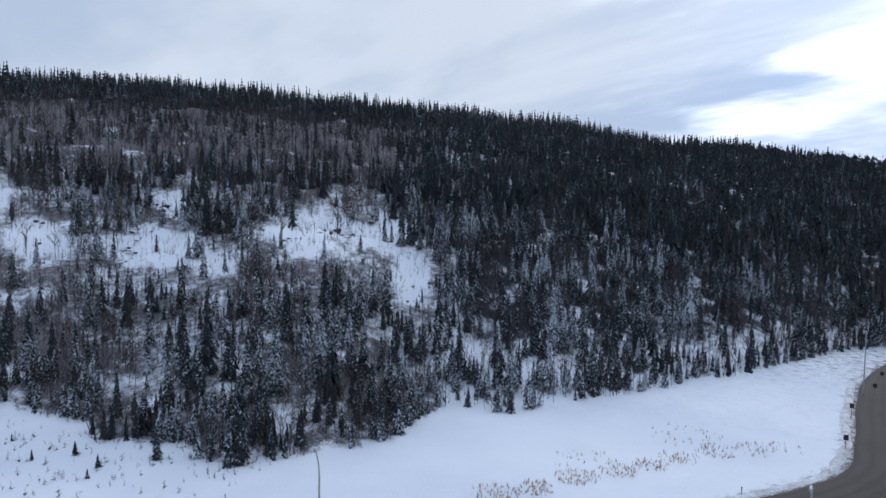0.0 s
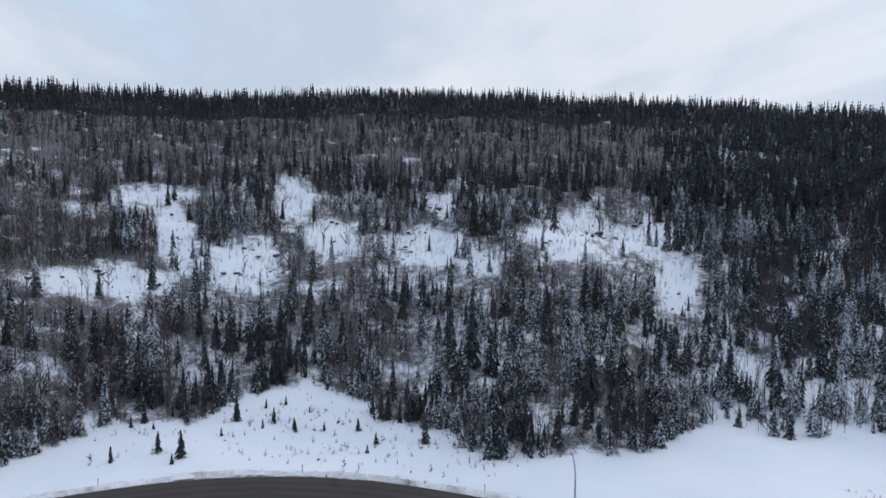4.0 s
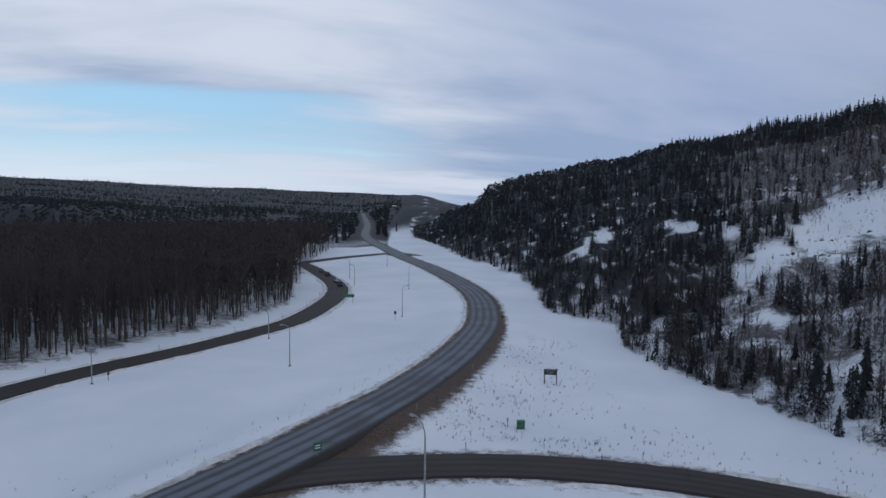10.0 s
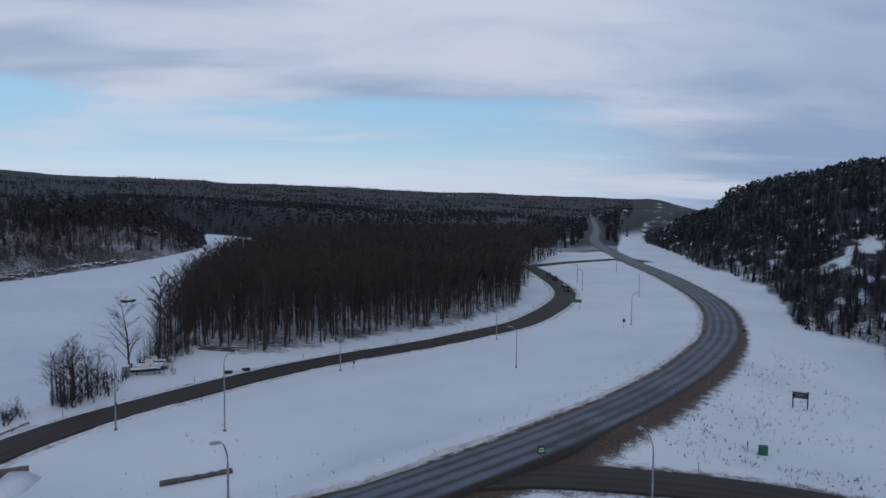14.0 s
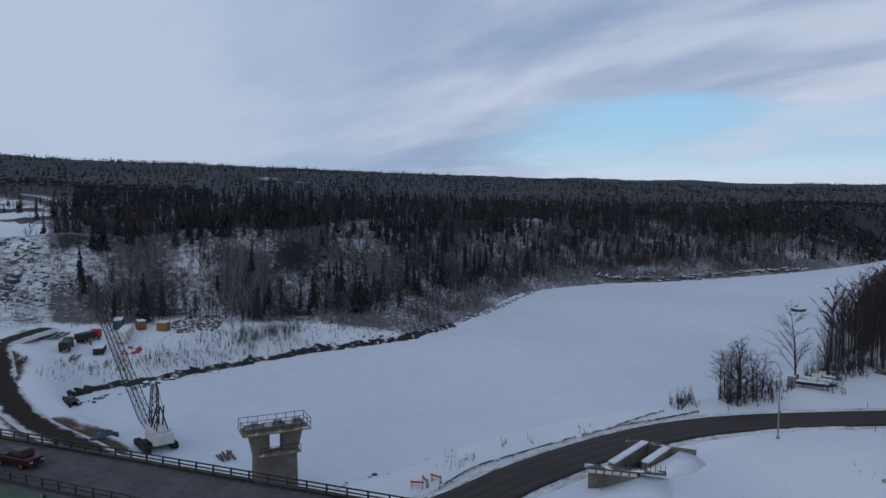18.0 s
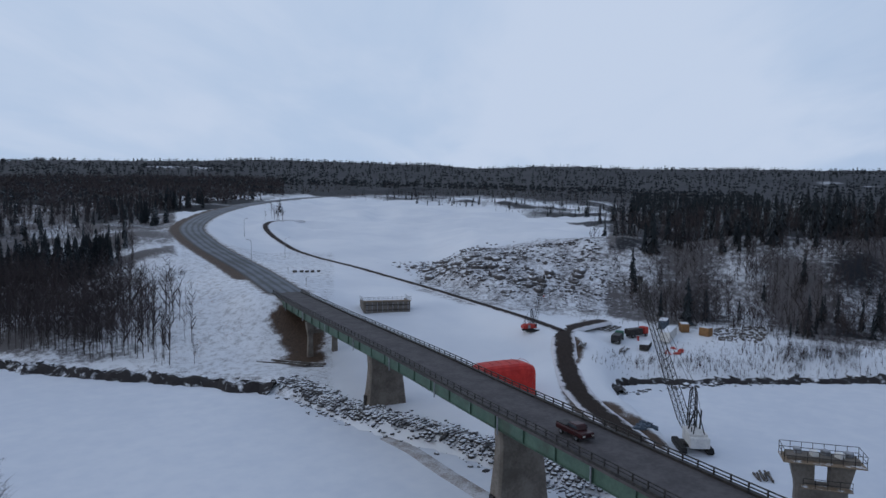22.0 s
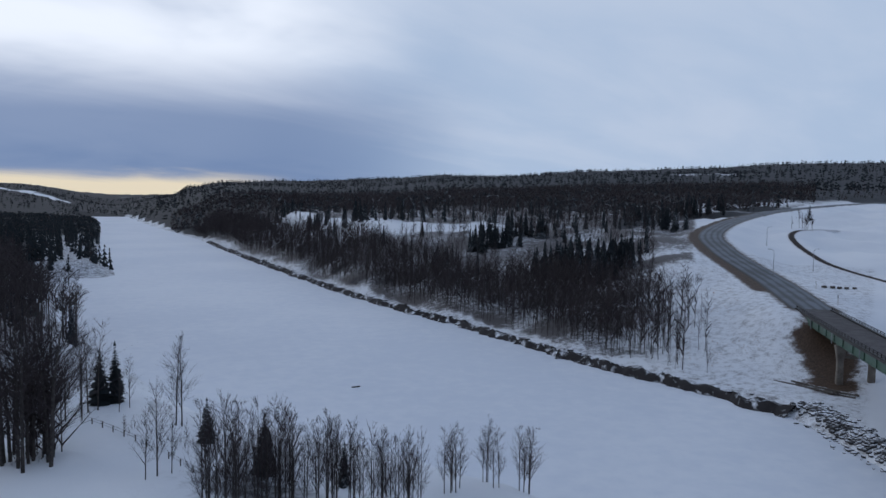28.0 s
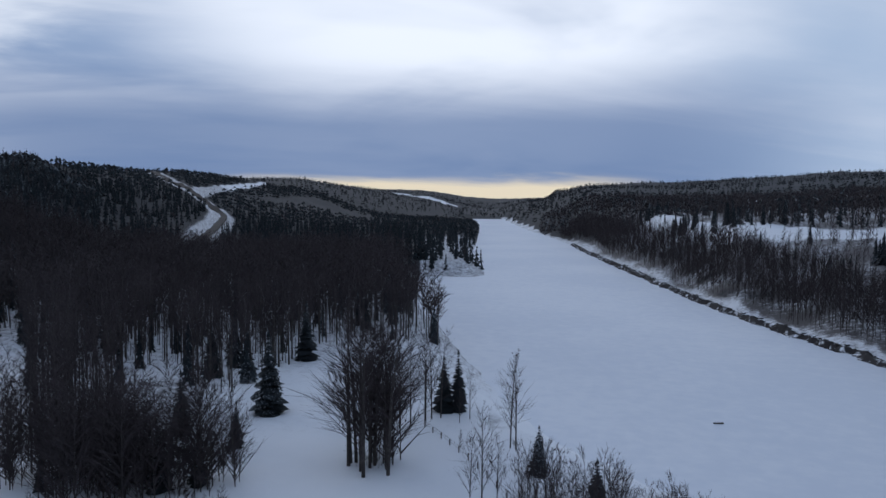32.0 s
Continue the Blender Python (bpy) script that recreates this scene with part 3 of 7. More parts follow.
    field = (nearest(x, y, FIELDS[0])[0] < 20 + 9 * waves(x, y, 70, 28)) | (nearest(x, y, FIELDS[1])[0] < 40) | (nearest(x, y, FIELDS[2])[0] < 34 + 22 * waves(x, y, 150, 72))
    woods = np.where(field, 0, woods)
    slope = (deg > 228) & (deg < 243 + 4 * waves(x, y, 30, 29) + np.clip((260 - rad) / 25, -1, 2)) & (rad < 330)
    brush = np.where(field, 0.08, np.where(slope, 0.22, brush))
    yard = np.hypot((x + 196) / 26, (y + 62) / 22) < 1
    brush = np.where(yard, 0.12, brush)
    verge = (nearest(x, y, FAR_BANK)[0] < 6) & (y < -120)
    woods, brush = np.where(verge, 0.0, woods), np.where(verge, 0.30 + 0.25 * waves(x, y, 12, 71), brush)
    dirt = np.zeros(len(x))
    for line, w, k in ((HIGHWAY, 5.2, 1.0), (SOUTH_ROAD, 6.6, 0.9), (LOWER_ROAD, 5.8, 0.62), (RAMP, 5.8, 0.72), (TRACK[38:], 1.6, 0.7)):
        d = nearest(x, y, line)[0]
        dirt = np.maximum(dirt, k * np.clip(1.25 - d / (w * 1.5), 0, 1))
    east = (x > np.interp(y, HIGHWAY[::-1, 1], HIGHWAY[::-1, 0])) & (y > 30) & (y < 300)
    reach = np.interp(y, [30, 60, 100, 150, 200, 240, 300], [1.5, 7, 8.5, 6.5, 3.5, 2, 1])
    dirt = np.where(east, np.maximum(dirt, 0.9 * np.clip(1.25 - (nearest(x, y, HIGHWAY)[0] - 3.5) / reach, 0, 1)), dirt)
    outer = SOUTH_ROAD[(SOUTH_ROAD[:, 1] < -200) & (SOUTH_ROAD[:, 0] > -330)] + np.array([6.6, -4.4, 0])
    dirt = np.maximum(dirt, 0.85 * np.clip(1.2 - nearest(x, y, outer)[0] / 5.0, 0, 1))
    grove = (deg > 117) & (deg < 150) & (rad > np.interp(deg, [113, 117, 119, 124, 134, 140, 144, 147, 150], [640, 430, 245, 205, 178, 168, 178, 200, 240]) - 3) & (rad < 540) & (z > -4)
    brush = np.where(grove, 0.62 + 0.3 * waves(x, y, 18, 30), brush)
    for px, py, pr in ((-130, -64, 6), (-124, -57, 7), (-118, -51, 7), (-129, -160, 9), (-124, -150, 8), (-117, -141, 7), (-108, -46, 9), (-192, -98, 5), (-150, 420, 14)):
        dirt = np.maximum(dirt, np.clip(1.5 - 1.2 * np.hypot(x - px, y - py) / pr, 0, 0.85))
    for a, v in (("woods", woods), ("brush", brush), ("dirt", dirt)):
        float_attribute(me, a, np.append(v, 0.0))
    return tagged(new("ground", me), "snow-covered valley floor and hillsides with brush", "ground", kind="structure")


build_ground()


def build_river():
    xs, ys = np.linspace(-1050, 700, 120), np.linspace(-1950, 950, 200)
    X, Y = np.meshgrid(xs, ys, indexing="ij")
    i, j = np.meshgrid(np.arange(119), np.arange(199), indexing="ij")
    quads = np.stack([i * 200 + j, (i + 1) * 200 + j, (i + 1) * 200 + j + 1, i * 200 + j + 1], -1).reshape(-1, 4)
    verts = np.stack([X.ravel(), Y.ravel(), np.full(X.size, ICE_Z)], -1)
    cx, cy = verts[quads].mean(1)[:, 0], verts[quads].mean(1)[:, 1]
    keep = within(cx, cy, RIVER)
    for line in (NEAR_BANK, FAR_BANK):
        keep |= nearest(cx, cy, line)[0] < 14
    used, inv = np.unique(quads[keep], return_inverse=True)
    me = raw_mesh("river", verts[used], inv.reshape(-1, 4), [M["ice"]])
    return tagged(new("river", me), "wide frozen river under smooth pale snow", "river", kind="structure")


build_river()


def build_road(name, line, half, mat, label, lift=0.06):
    d = np.gradient(line[:, :2], axis=0)
    nrm = np.stack([-d[:, 1], d[:, 0]], -1) / np.linalg.norm(d, axis=1)[:, None]
    across = np.linspace(-1, 1, 13)
    rows = [np.column_stack([line[:, :2] + nrm * half * a, line[:, 2] + lift + 0.10 * (1 - abs(a))]) for a in across]
    rows = [np.column_stack([line[:, :2] - nrm * (half + 0.5), line[:, 2] - 0.7])] + rows + [np.column_stack([line[:, :2] + nrm * (half + 0.5), line[:, 2] - 0.7])]
    verts, n, k = np.stack(rows, 1).reshape(-1, 3), len(line), len(rows)
    i, j = np.meshgrid(np.arange(n - 1), np.arange(k - 1), indexing="ij")
    quads = np.stack([i * k + j, i * k + j + 1, (i + 1) * k + j + 1, (i + 1) * k + j], -1).reshape(-1, 4)
    me = raw_mesh(name, verts, quads[:, ::-1], [mat], smooth=True)
    float_attribute(me, "across", np.tile(np.r_[-1.1, across, 1.1], n))
    return tagged(new(name, me), label, "road", kind="structure")


build_road("highway_north", HIGHWAY, 4.3, M["highway"], "wet two-lane asphalt highway curving along the valley")
build_road("highway_south", SOUTH_ROAD, 5.9, M["highway"], "two-lane asphalt highway climbing past the bridge")
build_road("access_road", LOWER_ROAD, 4.0, M["road"], "grey access road between river and snowfield")
build_road("junction_road", JUNCTION, 4.5, M["road"], "short asphalt link to the highway", 0.10)
build_road("hill_road", np.column_stack([HILL_ROAD, land(HILL_ROAD[:, 0], HILL_ROAD[:, 1]) + 0.6]), 5.0, M["road"], "distant road climbing the wooded hill")
FORK = int(np.hypot(TRACK[:, 0] + 173, TRACK[:, 1] + 98).argmin())
build_road("haul_track", TRACK[38:FORK + 1], 1.9, M["mud_track"], "dark muddy haul track across the snowfield", 0.12)
build_road("haul_track_pad", curve([(-196, -96, 0.6), (-184, -97.5, 0.4), (-174, -97.0, 0.3), (-164, -91.5, -0.6), (-152, -84, -3), (-140, -75.5, -4.6), (-130.5, -66, -6), (-118, -51.5, -6.4), (-107, -42, -6.7)]), 3.0, M["mud_track"], "dark churned mud track down to the pad", 0.2)
build_road("ramp_road", RAMP, 3.9, M["road"], "dark asphalt ramp curving at the foot of the hill", 0.09)


def build_windrow(name, line, offset, seed, width=0.9, height=0.4):
    """A low ploughed ridge of dirty snow beside a road."""
    rng = np.random.RandomState(seed)
    line = curve([tuple(p) for p in line[::3]], 1.5)
    d = np.gradient(line[:, :2], axis=0)
    nrm = np.stack([-d[:, 1], d[:, 0]], -1) / np.linalg.norm(d, axis=1)[:, None]
    n = len(line)
    tall = height * np.clip(0.7 + 0.9 * np.convolve(rng.normal(0, 1, n + 8), np.ones(5) / 5, "same")[4:-4], 0.15, 1.8)
    sway = 0.5 * np.convolve(rng.normal(0, 1, n + 8), np.ones(7) / 7, "same")[4:-4]
    rows = []
    for a, h in ((-1.0, -0.25), (-0.5, 0.55), (-0.1, 1.0), (0.45, 0.7), (1.3, -0.25)):
        xy = line[:, :2] + nrm * (offset + math.copysign(1, offset) * (a * width + sway))[:, None]
        rows.append(np.column_stack([xy, land(xy[:, 0], xy[:, 1]) + np.where(h > 0, h * tall, h) + rng.normal(0, 0.03, n)]))
    v, k = np.stack(rows, 1).reshape(-1, 3), len(rows)
    i, j = np.meshgrid(np.arange(n - 1), np.arange(k - 1), indexing="ij")
    q = np.stack([i * k + j, i * k + j + 1, (i + 1) * k + j + 1, (i + 1) * k + j], -1).reshape(-1, 4)
    return tagged(new(name, raw_mesh(name, v, q, [M["dirty_snow"]], smooth=True)), "ploughed ridge of dirty snow along the road", "snow bank", kind="structure")


build_windrow("snow_bank_ramp", RAMP[14:75], 5.2, 1)
build_windrow("snow_bank_ramp_inner", RAMP[8:70], -5.0, 2)
build_windrow("snow_bank_access", LOWER_ROAD[20:108], -5.2, 3, 0.8, 0.3)
build_windrow("snow_bank_access_outer", LOWER_ROAD[20:108], 5.1, 4, 0.8, 0.3)
build_windrow("snow_bank_highway", HIGHWAY[-70:-6], -6.0, 5, 0.7, 0.25)
build_road("ice_track", curve([(-92.5, -88, ICE_Z), (-90.6, -80, ICE_Z), (-86.2, -68.6, ICE_Z), (-82.8, -58.5, ICE_Z), (-78, -47, ICE_Z)]), 1.5, M["stained_ice"], "faint brown stained track across the river ice", 0.02)


# ---- trees ----
def spruce_arrays(rng, height, levels, per, trunk_sides=5, low=0.06):
    """Corner and triangle arrays of a spruce: (trunk), (crown)."""
    radius = height * (0.13 + 0.05 * rng.rand())
    tv, tf = [], []
    for k in range(trunk_sides):
        a = 6.283 * k / trunk_sides
        tv.append((0.014 * height * math.cos(a), 0.014 * height * math.sin(a), -0.4))
    tv.append((0, 0, height * 0.98))
    for k in range(trunk_sides):
        tf.append((k, (k + 1) % trunk_sides, trunk_sides))
    cv, cf = [], []
    for i in range(levels):
        f = i / (levels - 1)
        z = height * (low + (0.985 - low) * f ** 0.92)
        r = radius * (1 - f) ** 0.85 + 0.05
        a0 = rng.rand() * 6.283
        m = per if f < 0.7 else max(3, per - 2)
        for k in range(m):
            a = a0 + 6.283 * (k + 0.5 * rng.rand()) / m
            rr = r * (0.65 + 0.5 * rng.rand())
            droop = rr * (0.35 + 0.35 * rng.rand())
            c, s = math.cos(a), math.sin(a)
            w = rr * (0.42 if per > 5 else 0.6)
            n = len(cv)
            zz = z + 0.02 * height * (rng.rand() - 0.5)
            cv += [(0, 0, zz + 0.12 * rr), (c * rr * 0.62 - s * w, s * rr * 0.62 + c * w, zz - droop * 0.8), (c * rr, s * rr, zz - droop), (c * rr * 0.62 + s * w, s * rr * 0.62 - c * w, zz - droop * 0.8)]
            cf += [(n, n + 2, n + 1), (n, n + 3, n + 2)]
    n = len(cv)
    t = height * 0.045
    cv += [(t * 0.5, 0, height * 0.93), (-t * 0.25, t * 0.4, height * 0.93), (-t * 0.25, -t * 0.4, height * 0.93), (0, 0, height * 1.02)]
    cf += [(n, n + 1, n + 3), (n + 1, n + 2, n + 3), (n + 2, n, n + 3)]
    return (np.array(tv), np.array(tf)), (np.array(cv), np.array(cf))


def skirt_spruce(rng, height, levels, per, sides=3, low=0.05, girth=1.0, ragged=0.8):
    """A cheaper spruce: ragged drooping skirts of boughs round the stem."""
    (tv, tf), _ = spruce_arrays(rng, height, 2, 3, sides)
    radius = height * (0.11 + 0.05 * rng.rand()) * girth
    cv, cf = [], []
    for i in range(levels):
        f = i / levels
        z = height * (low + 0.93 * f) + height * 0.10
        r = radius * (1 - f) ** 0.8 + 0.06
        a0 = rng.rand() * 6.283
        m = per if f < 0.6 else max(3, per - 2)
        for k in range(m):
            a, half = a0 + 6.283 * (k + 0.6 * rng.rand()) / m, 3.1416 / m * (0.5 + 0.5 * rng.rand())
            n, top = len(cv), min(height * 1.01, z + height * (0.07 + 0.04 * rng.rand()))
            cv.append((0, 0, top))
            for b in (a - half, a + half):
                rr = r * (1.0 - 0.55 * ragged + ragged * rng.rand())
                cv.append((rr * math.cos(b), rr * math.sin(b), z - rr * (0.45 + 0.5 * rng.rand()) - 0.02 * height))
            cf.append((n, n + 1, n + 2))
    return (tv, tf), (np.array(cv), np.array(cf))


def blade(v, f, a, b, w, rng):
    """A thin tapering sliver from a to b."""
    d = b - a
    s = np.cross(d, rng.rand(3) - 0.5)
    s *= w / (np.linalg.norm(s) + 1e-9)
    n = len(v)
    v += [a + s, a - s, b]
    f.append((n, n + 1, n + 2))


def bare_arrays(rng, height, limbs, twigs, thick=1.0, clear=0.35, sides=4, spread=0.5, fine=1.0):
    """Corner and triangle arrays of a leafless tree: (trunk), (branches)."""
    tv, tf = [], []
    lean = (rng.rand(2) - 0.5) * 0.12 * height
    rings = [(-0.4, 0.0095 * height), (0.5 * height, 0.0065 * height)]
    for z, r in rings:
        f = max(z, 0) / height
        for k in range(sides):
            a = 6.283 * k / sides
            tv.append((lean[0] * f * f + r * thick * math.cos(a), lean[1] * f * f + r * thick * math.sin(a), z))
    tv.append((lean[0], lean[1], height))
    for k in range(sides):
        k2 = (k + 1) % sides
        tf += [(k, k2, 2 * sides)] if sides == 3 else [(k, k2, sides + k2), (k, sides + k2, sides + k), (sides + k, sides + k2, 2 * sides)]
    v, f = [], []
    for i in range(limbs):
        g = clear + (0.97 - clear) * (i + rng.rand()) / limbs
        a = rng.rand() * 6.283
        root = np.array([lean[0] * g * g, lean[1] * g * g, g * height])
        ln = height * (0.30 * (1.05 - g) + 0.06) * (0.6 + 0.7 * rng.rand())
        up = 0.55 + 0.5 * rng.rand()
        d = np.array([math.cos(a) * spread * 1.4, math.sin(a) * spread * 1.4, up])
        d /= np.linalg.norm(d)
        tip = root + d * ln + np.array([0, 0, 0.12 * ln])
        blade(v, f, root, tip, 0.0036 * height * fine * (1.3 - g), rng)
        for _ in range(twigs):
            t = 0.25 + 0.7 * rng.rand()
            p = root + (tip - root) * t
            e = d + (rng.rand(3) - 0.5) * np.array([1.5, 1.5, 0.9])
            blade(v, f, p, p + e * ln * (0.22 + 0.25 * rng.rand()), 0.0019 * height * fine, rng)
    return (np.array(tv), np.array(tf)), (np.array(v), np.array(f))


RNG = np.random.RandomState(7)
KINDS = {
    "spruce_near": [spruce_arrays(RNG, 10, 22, 9) for _ in range(5)],
    "spruce": [skirt_spruce(RNG, 10, 17, 6, 3, 0.02, 1.0, 1.2) for _ in range(9)],
    "spruce_mid": [skirt_spruce(RNG, 10, 10, 5) for _ in range(7)],
    "spruce_far": [skirt_spruce(RNG, 10, 6, 4, 3, 0.05, 1.1, 0.6) for _ in range(6)],
    "spruce_speck": [skirt_spruce(RNG, 10, 2, 4, 3, 0.02, 3.0, 0.6) for _ in range(6)],
    "bare_near": [bare_arrays(RNG, 10, 36, 10, 0.9, 0.14, 6, 0.36, 0.85) for _ in range(8)],
    "bare": [bare_arrays(RNG, 10, 20, 4, 1.0, 0.22, 3, 0.42, 1.7) for _ in range(8)],
    "bare_mid": [bare_arrays(RNG, 10, 15, 2, 1.0, 0.25, 3, 0.42, 3.4) for _ in range(7)],
    "bare_far": [bare_arrays(RNG, 10, 9, 1, 1.3, 0.25, 3, 0.5, 7.0) for _ in range(6)],
    "bare_speck": [bare_arrays(RNG, 10, 4, 0, 1.6, 0.10, 3, 0.6, 26.0) for _ in range(6)],
    "cottonwood": [bare_arrays(RNG, 10, 30, 6, 1.15, 0.34, 4, 0.42, 1.3) for _ in range(8)],
    "tall_mid": [bare_arrays(RNG, 10, 14, 2, 1.0, 0.40, 3, 0.5, 5.0) for _ in range(7)],
    "pole": [bare_arrays(RNG, 10, 8, 1, 0.75, 0.35, 3, 0.45, 2.6) for _ in range(8)],
    "wisp": [bare_arrays(RNG, 10, 9, 1, 0.7, 0.06, 3, 0.55, 4.2) for _ in range(10)],
    "thicket": [bare_arrays(RNG, 10, 34, 6, 0.7, 0.03, 3, 0.50, 1.5) for _ in range(6)],
    "bush": [bare_arrays(RNG, 10, 12, 2, 1.0, 0.02, 3, 0.55, 6.5) for _ in range(6)],
    "tuft": [bare_arrays(RNG, 10, 12, 1, 1.0, 0.0, 3, 0.9, 20.0) for _ in range(6)],
    "clump": [bare_arrays(RNG, 10, 16, 1, 0.3, 0.0, 3, 2.4, 13.0) for _ in range(6)],
    "shrub": [bare_arrays(RNG, 10, 8, 1, 1.0, 0.02, 3, 0.75, 7.0) for _ in range(6)],
}


def grow(batches):
    """Join placed trees into arrays. batches: kind, x, y, z, height."""
    V, F, MI, off = [], [], [], 0
    for kind, xs, ys, zs, hs in batches:
        variants = KINDS[kind]
        pick, turn = RNG.randint(0, len(variants), len(xs)), RNG.rand(len(xs)) * 6.283
        wide = 0.8 + 0.4 * RNG.rand(len(xs))
        for n, ((tv, tf), (cv, cf)) in enumerate(variants):
            sel = np.where(pick == n)[0]
            if not len(sel):
                continue
            v, f = np.vstack([tv, cv]), np.vstack([tf, cf + len(tv)])
            mi = np.r_[np.zeros(len(tf), int), np.full(len(cf), 1 if kind.startswith("spruce") else 2)]
            c, s, k, w = np.cos(turn[sel])[:, None], np.sin(turn[sel])[:, None], (hs[sel] / 10)[:, None], wide[sel][:, None]
            x = (v[:, 0] * c - v[:, 1] * s) * k * w + xs[sel][:, None]
            y = (v[:, 0] * s + v[:, 1] * c) * k * w + ys[sel][:, None]
            z = v[:, 2] * k + zs[sel][:, None]
            V.append(np.stack([x, y, z], -1).reshape(-1, 3))
            F.append((f[None] + (np.arange(len(sel)) * len(v))[:, None, None] + off).reshape(-1, 3))
            MI.append(np.tile(mi, len(sel)))
            off += len(sel) * len(v)
    return np.vstack(V), np.vstack(F), np.concatenate(MI)


def forest(name, label, batches, needles="needles"):
    batches = [b for b in batches if len(b[1])]
    v, f, mi = grow(batches)
    me = raw_mesh(name, v, f, [M["bark"], M[needles], M["twig"]], mi)
    return tagged(new(name, me), label, "forest", kind="stuff")


def scatter(x0, x1, y0, y1, step):
    xs, ys = np.meshgrid(np.arange(x0, x1, step), np.arange(y0, y1, step), indexing="ij")
    x, y = xs.ravel() + (RNG.rand(xs.size) - 0.5) * step * 1.3, ys.ravel() + (RNG.rand(xs.size) - 0.5) * step * 1.3
    return x, y


def free_of_roads(x, y, gap=9.0):
    ok = ~within(x, y, RIVER)
    for line, *_ in ROADS:
        ok &= nearest(x, y, line)[0] > gap
    return ok


def polar(x, y):
    return np.degrees(np.arctan2(y, x)) % 360, np.hypot(x, y)


def by_distance(spruce, x, y, z, h, near=220, mid=400):
    r = np.hypot(x, y)
    out = []
    for names, m in ((("spruce", "bare"), r < near), (("spruce_mid", "bare_mid"), (r >= near) & (r < mid)), (("spruce_far", "bare_far"), (r >= mid) & (r < 620)), (("spruce_speck", "bare_speck"), r >= 620)):
        for kind, s in ((names[0], spruce), (names[1], ~spruce)):
            k = m & s
            out.append((kind, x[k], y[k], z[k], h[k]))
    return out


def build_hill_forest():
    x, y = scatter(-420, 640, -520, 780, 2.9)
    az, r = polar(x, y)
    keep = ((az > 314) | (az < 109)) & (r > forest_foot(az)) & (r < 760)
    x, y = x[keep], y[keep]
    keep = free_of_roads(x, y)
    x, y = x[keep], y[keep]
    z = land(x, y)
    az, r = polar(x, y)
    a = (az + 90) % 360 - 90
    crest = np.interp(a, [-40, -20, 10, 42, 80, 94, 104, 109], [700, 600, 540, 540, 600, 680, 760, 1000])
    u = (r - forest_foot(az)) / (crest - forest_foot(az))
    clump = waves(x, y, 60, 31)
    true_a, a = a, a + 2.5 * waves(x, y, 40, 36)
    ps = np.where(a < 4, 0.72, np.where(a < 46, np.where(u < 0.26, 0.52, np.where(u < 0.42, 0.34, np.where(u < 0.80, 0.08, 0.92))), np.where(a < 84, np.where(u > 0.78, 0.88, np.where(((a < 60) & (u < 0.2)) | ((a > 73) & (u < 0.32)), np.where(a > 73, 0.42, 0.26), 0.06)), 0.80)))
    ps = np.clip(ps + 0.4 * clump * (ps > 0.2), 0.03, 0.97)
    spruce = RNG.rand(len(x)) < ps
    density = np.where((a > 46) & (a < 84) & (u < 0.12), 0.75, 0.92) * np.where(u > 0.45, 0.8, 1)
    h = np.where(spruce, np.where(u < 0.22, 3.5 + 7.5 * RNG.rand(len(x)) ** 1.4, 5.5 + 8.0 * RNG.rand(len(x)) ** 1.4), 5.5 + 5.0 * RNG.rand(len(x))) * np.interp(a, [76, 88], [1, 0.74]) * np.where(u < 0.03, 0.85, 1)
    bare, over = slip_mask(x, y, z), np.maximum.reduce([slip_mask(x, y, z + f * h) for f in (0.4, 0.7, 0.95)])
    h = np.where((bare < 0.4) & (over > 0.3), h * 0.40, h)
    slip = np.maximum(bare, 0.7 * slip_mask(x, y, z + 0.8 * h))
    density = density * (1 - np.where(a > 60, 0.99, 0.95) * slip) * np.clip(1.1 + 0.6 * waves(x, y, 26, 32), 0.35, 1)
    h = np.where(spruce & (u > 0.75), h * 0.95, h)
    keep = (RNG.rand(len(x)) < density * np.where((a > 48) & (a < 74) & (u > 0.1) & (u < 0.6), 0.74, 1)) & (u < 1.10) & ~((slip > 0.3) & (true_a > 57))
    white = (a + 10 * waves(x, y, 90, 35) < 64) & (r < 255 + 30 * waves(x, y, 50, 75))
    for side, nm, lab, mat in ((keep & white, "hillside_forest", "dense snow-dusted spruce and leafless aspen covering the hillside", "needles_dusted"),
                               (keep & ~white, "hillside_forest_north", "dark spruce and grey leafless aspen covering the hillside", "needles")):
        forest(nm, lab, by_distance(spruce[side], x[side], y[side], z[side], h[side], 160, 300), mat)
    # fine saplings crowding the slope between the trees
    slim = (RNG.rand(len(x)) < np.where(slip > 0.4, np.interp(a, [30, 40, 60], [0.6, 0.35, 0.12]), np.interp(a, [3, 4, 48, 54, 72, 78], [0.8, 1.0, 1.0, 0.72, 0.72, 0.9]) * np.clip(1.0 + 0.7 * waves(x, y, 30, 39), 0.25, 1))) & (r < 310)
    sx, sy = np.repeat(x[slim], 3), np.repeat(y[slim], 3)
    px, py = sx + (RNG.rand(len(sx)) - 0.5) * 4.0, sy + (RNG.rand(len(sx)) - 0.5) * 4.0
    forest("hillside_saplings", "slim leafless saplings crowding the lower hillside", [("wisp", px, py, land(px, py), np.where(np.repeat(over[slim], 3) > 0.4, 0.45, 1) * (2.2 + 4.3 * RNG.rand(len(px)) ** 1.3))])
    # brown sapling thickets low on the slope
    deep = (r < 215) & (a > 40) & (slip < 0.3) & (over < 0.4) & (RNG.rand(len(x)) < np.interp(a, [40, 46, 58, 64, 74, 84], [0.22, 0.5, 0.42, 0.12, 0.3, 0.5]))
    sx, sy = np.repeat(x[deep], 3), np.repeat(y[deep], 3)
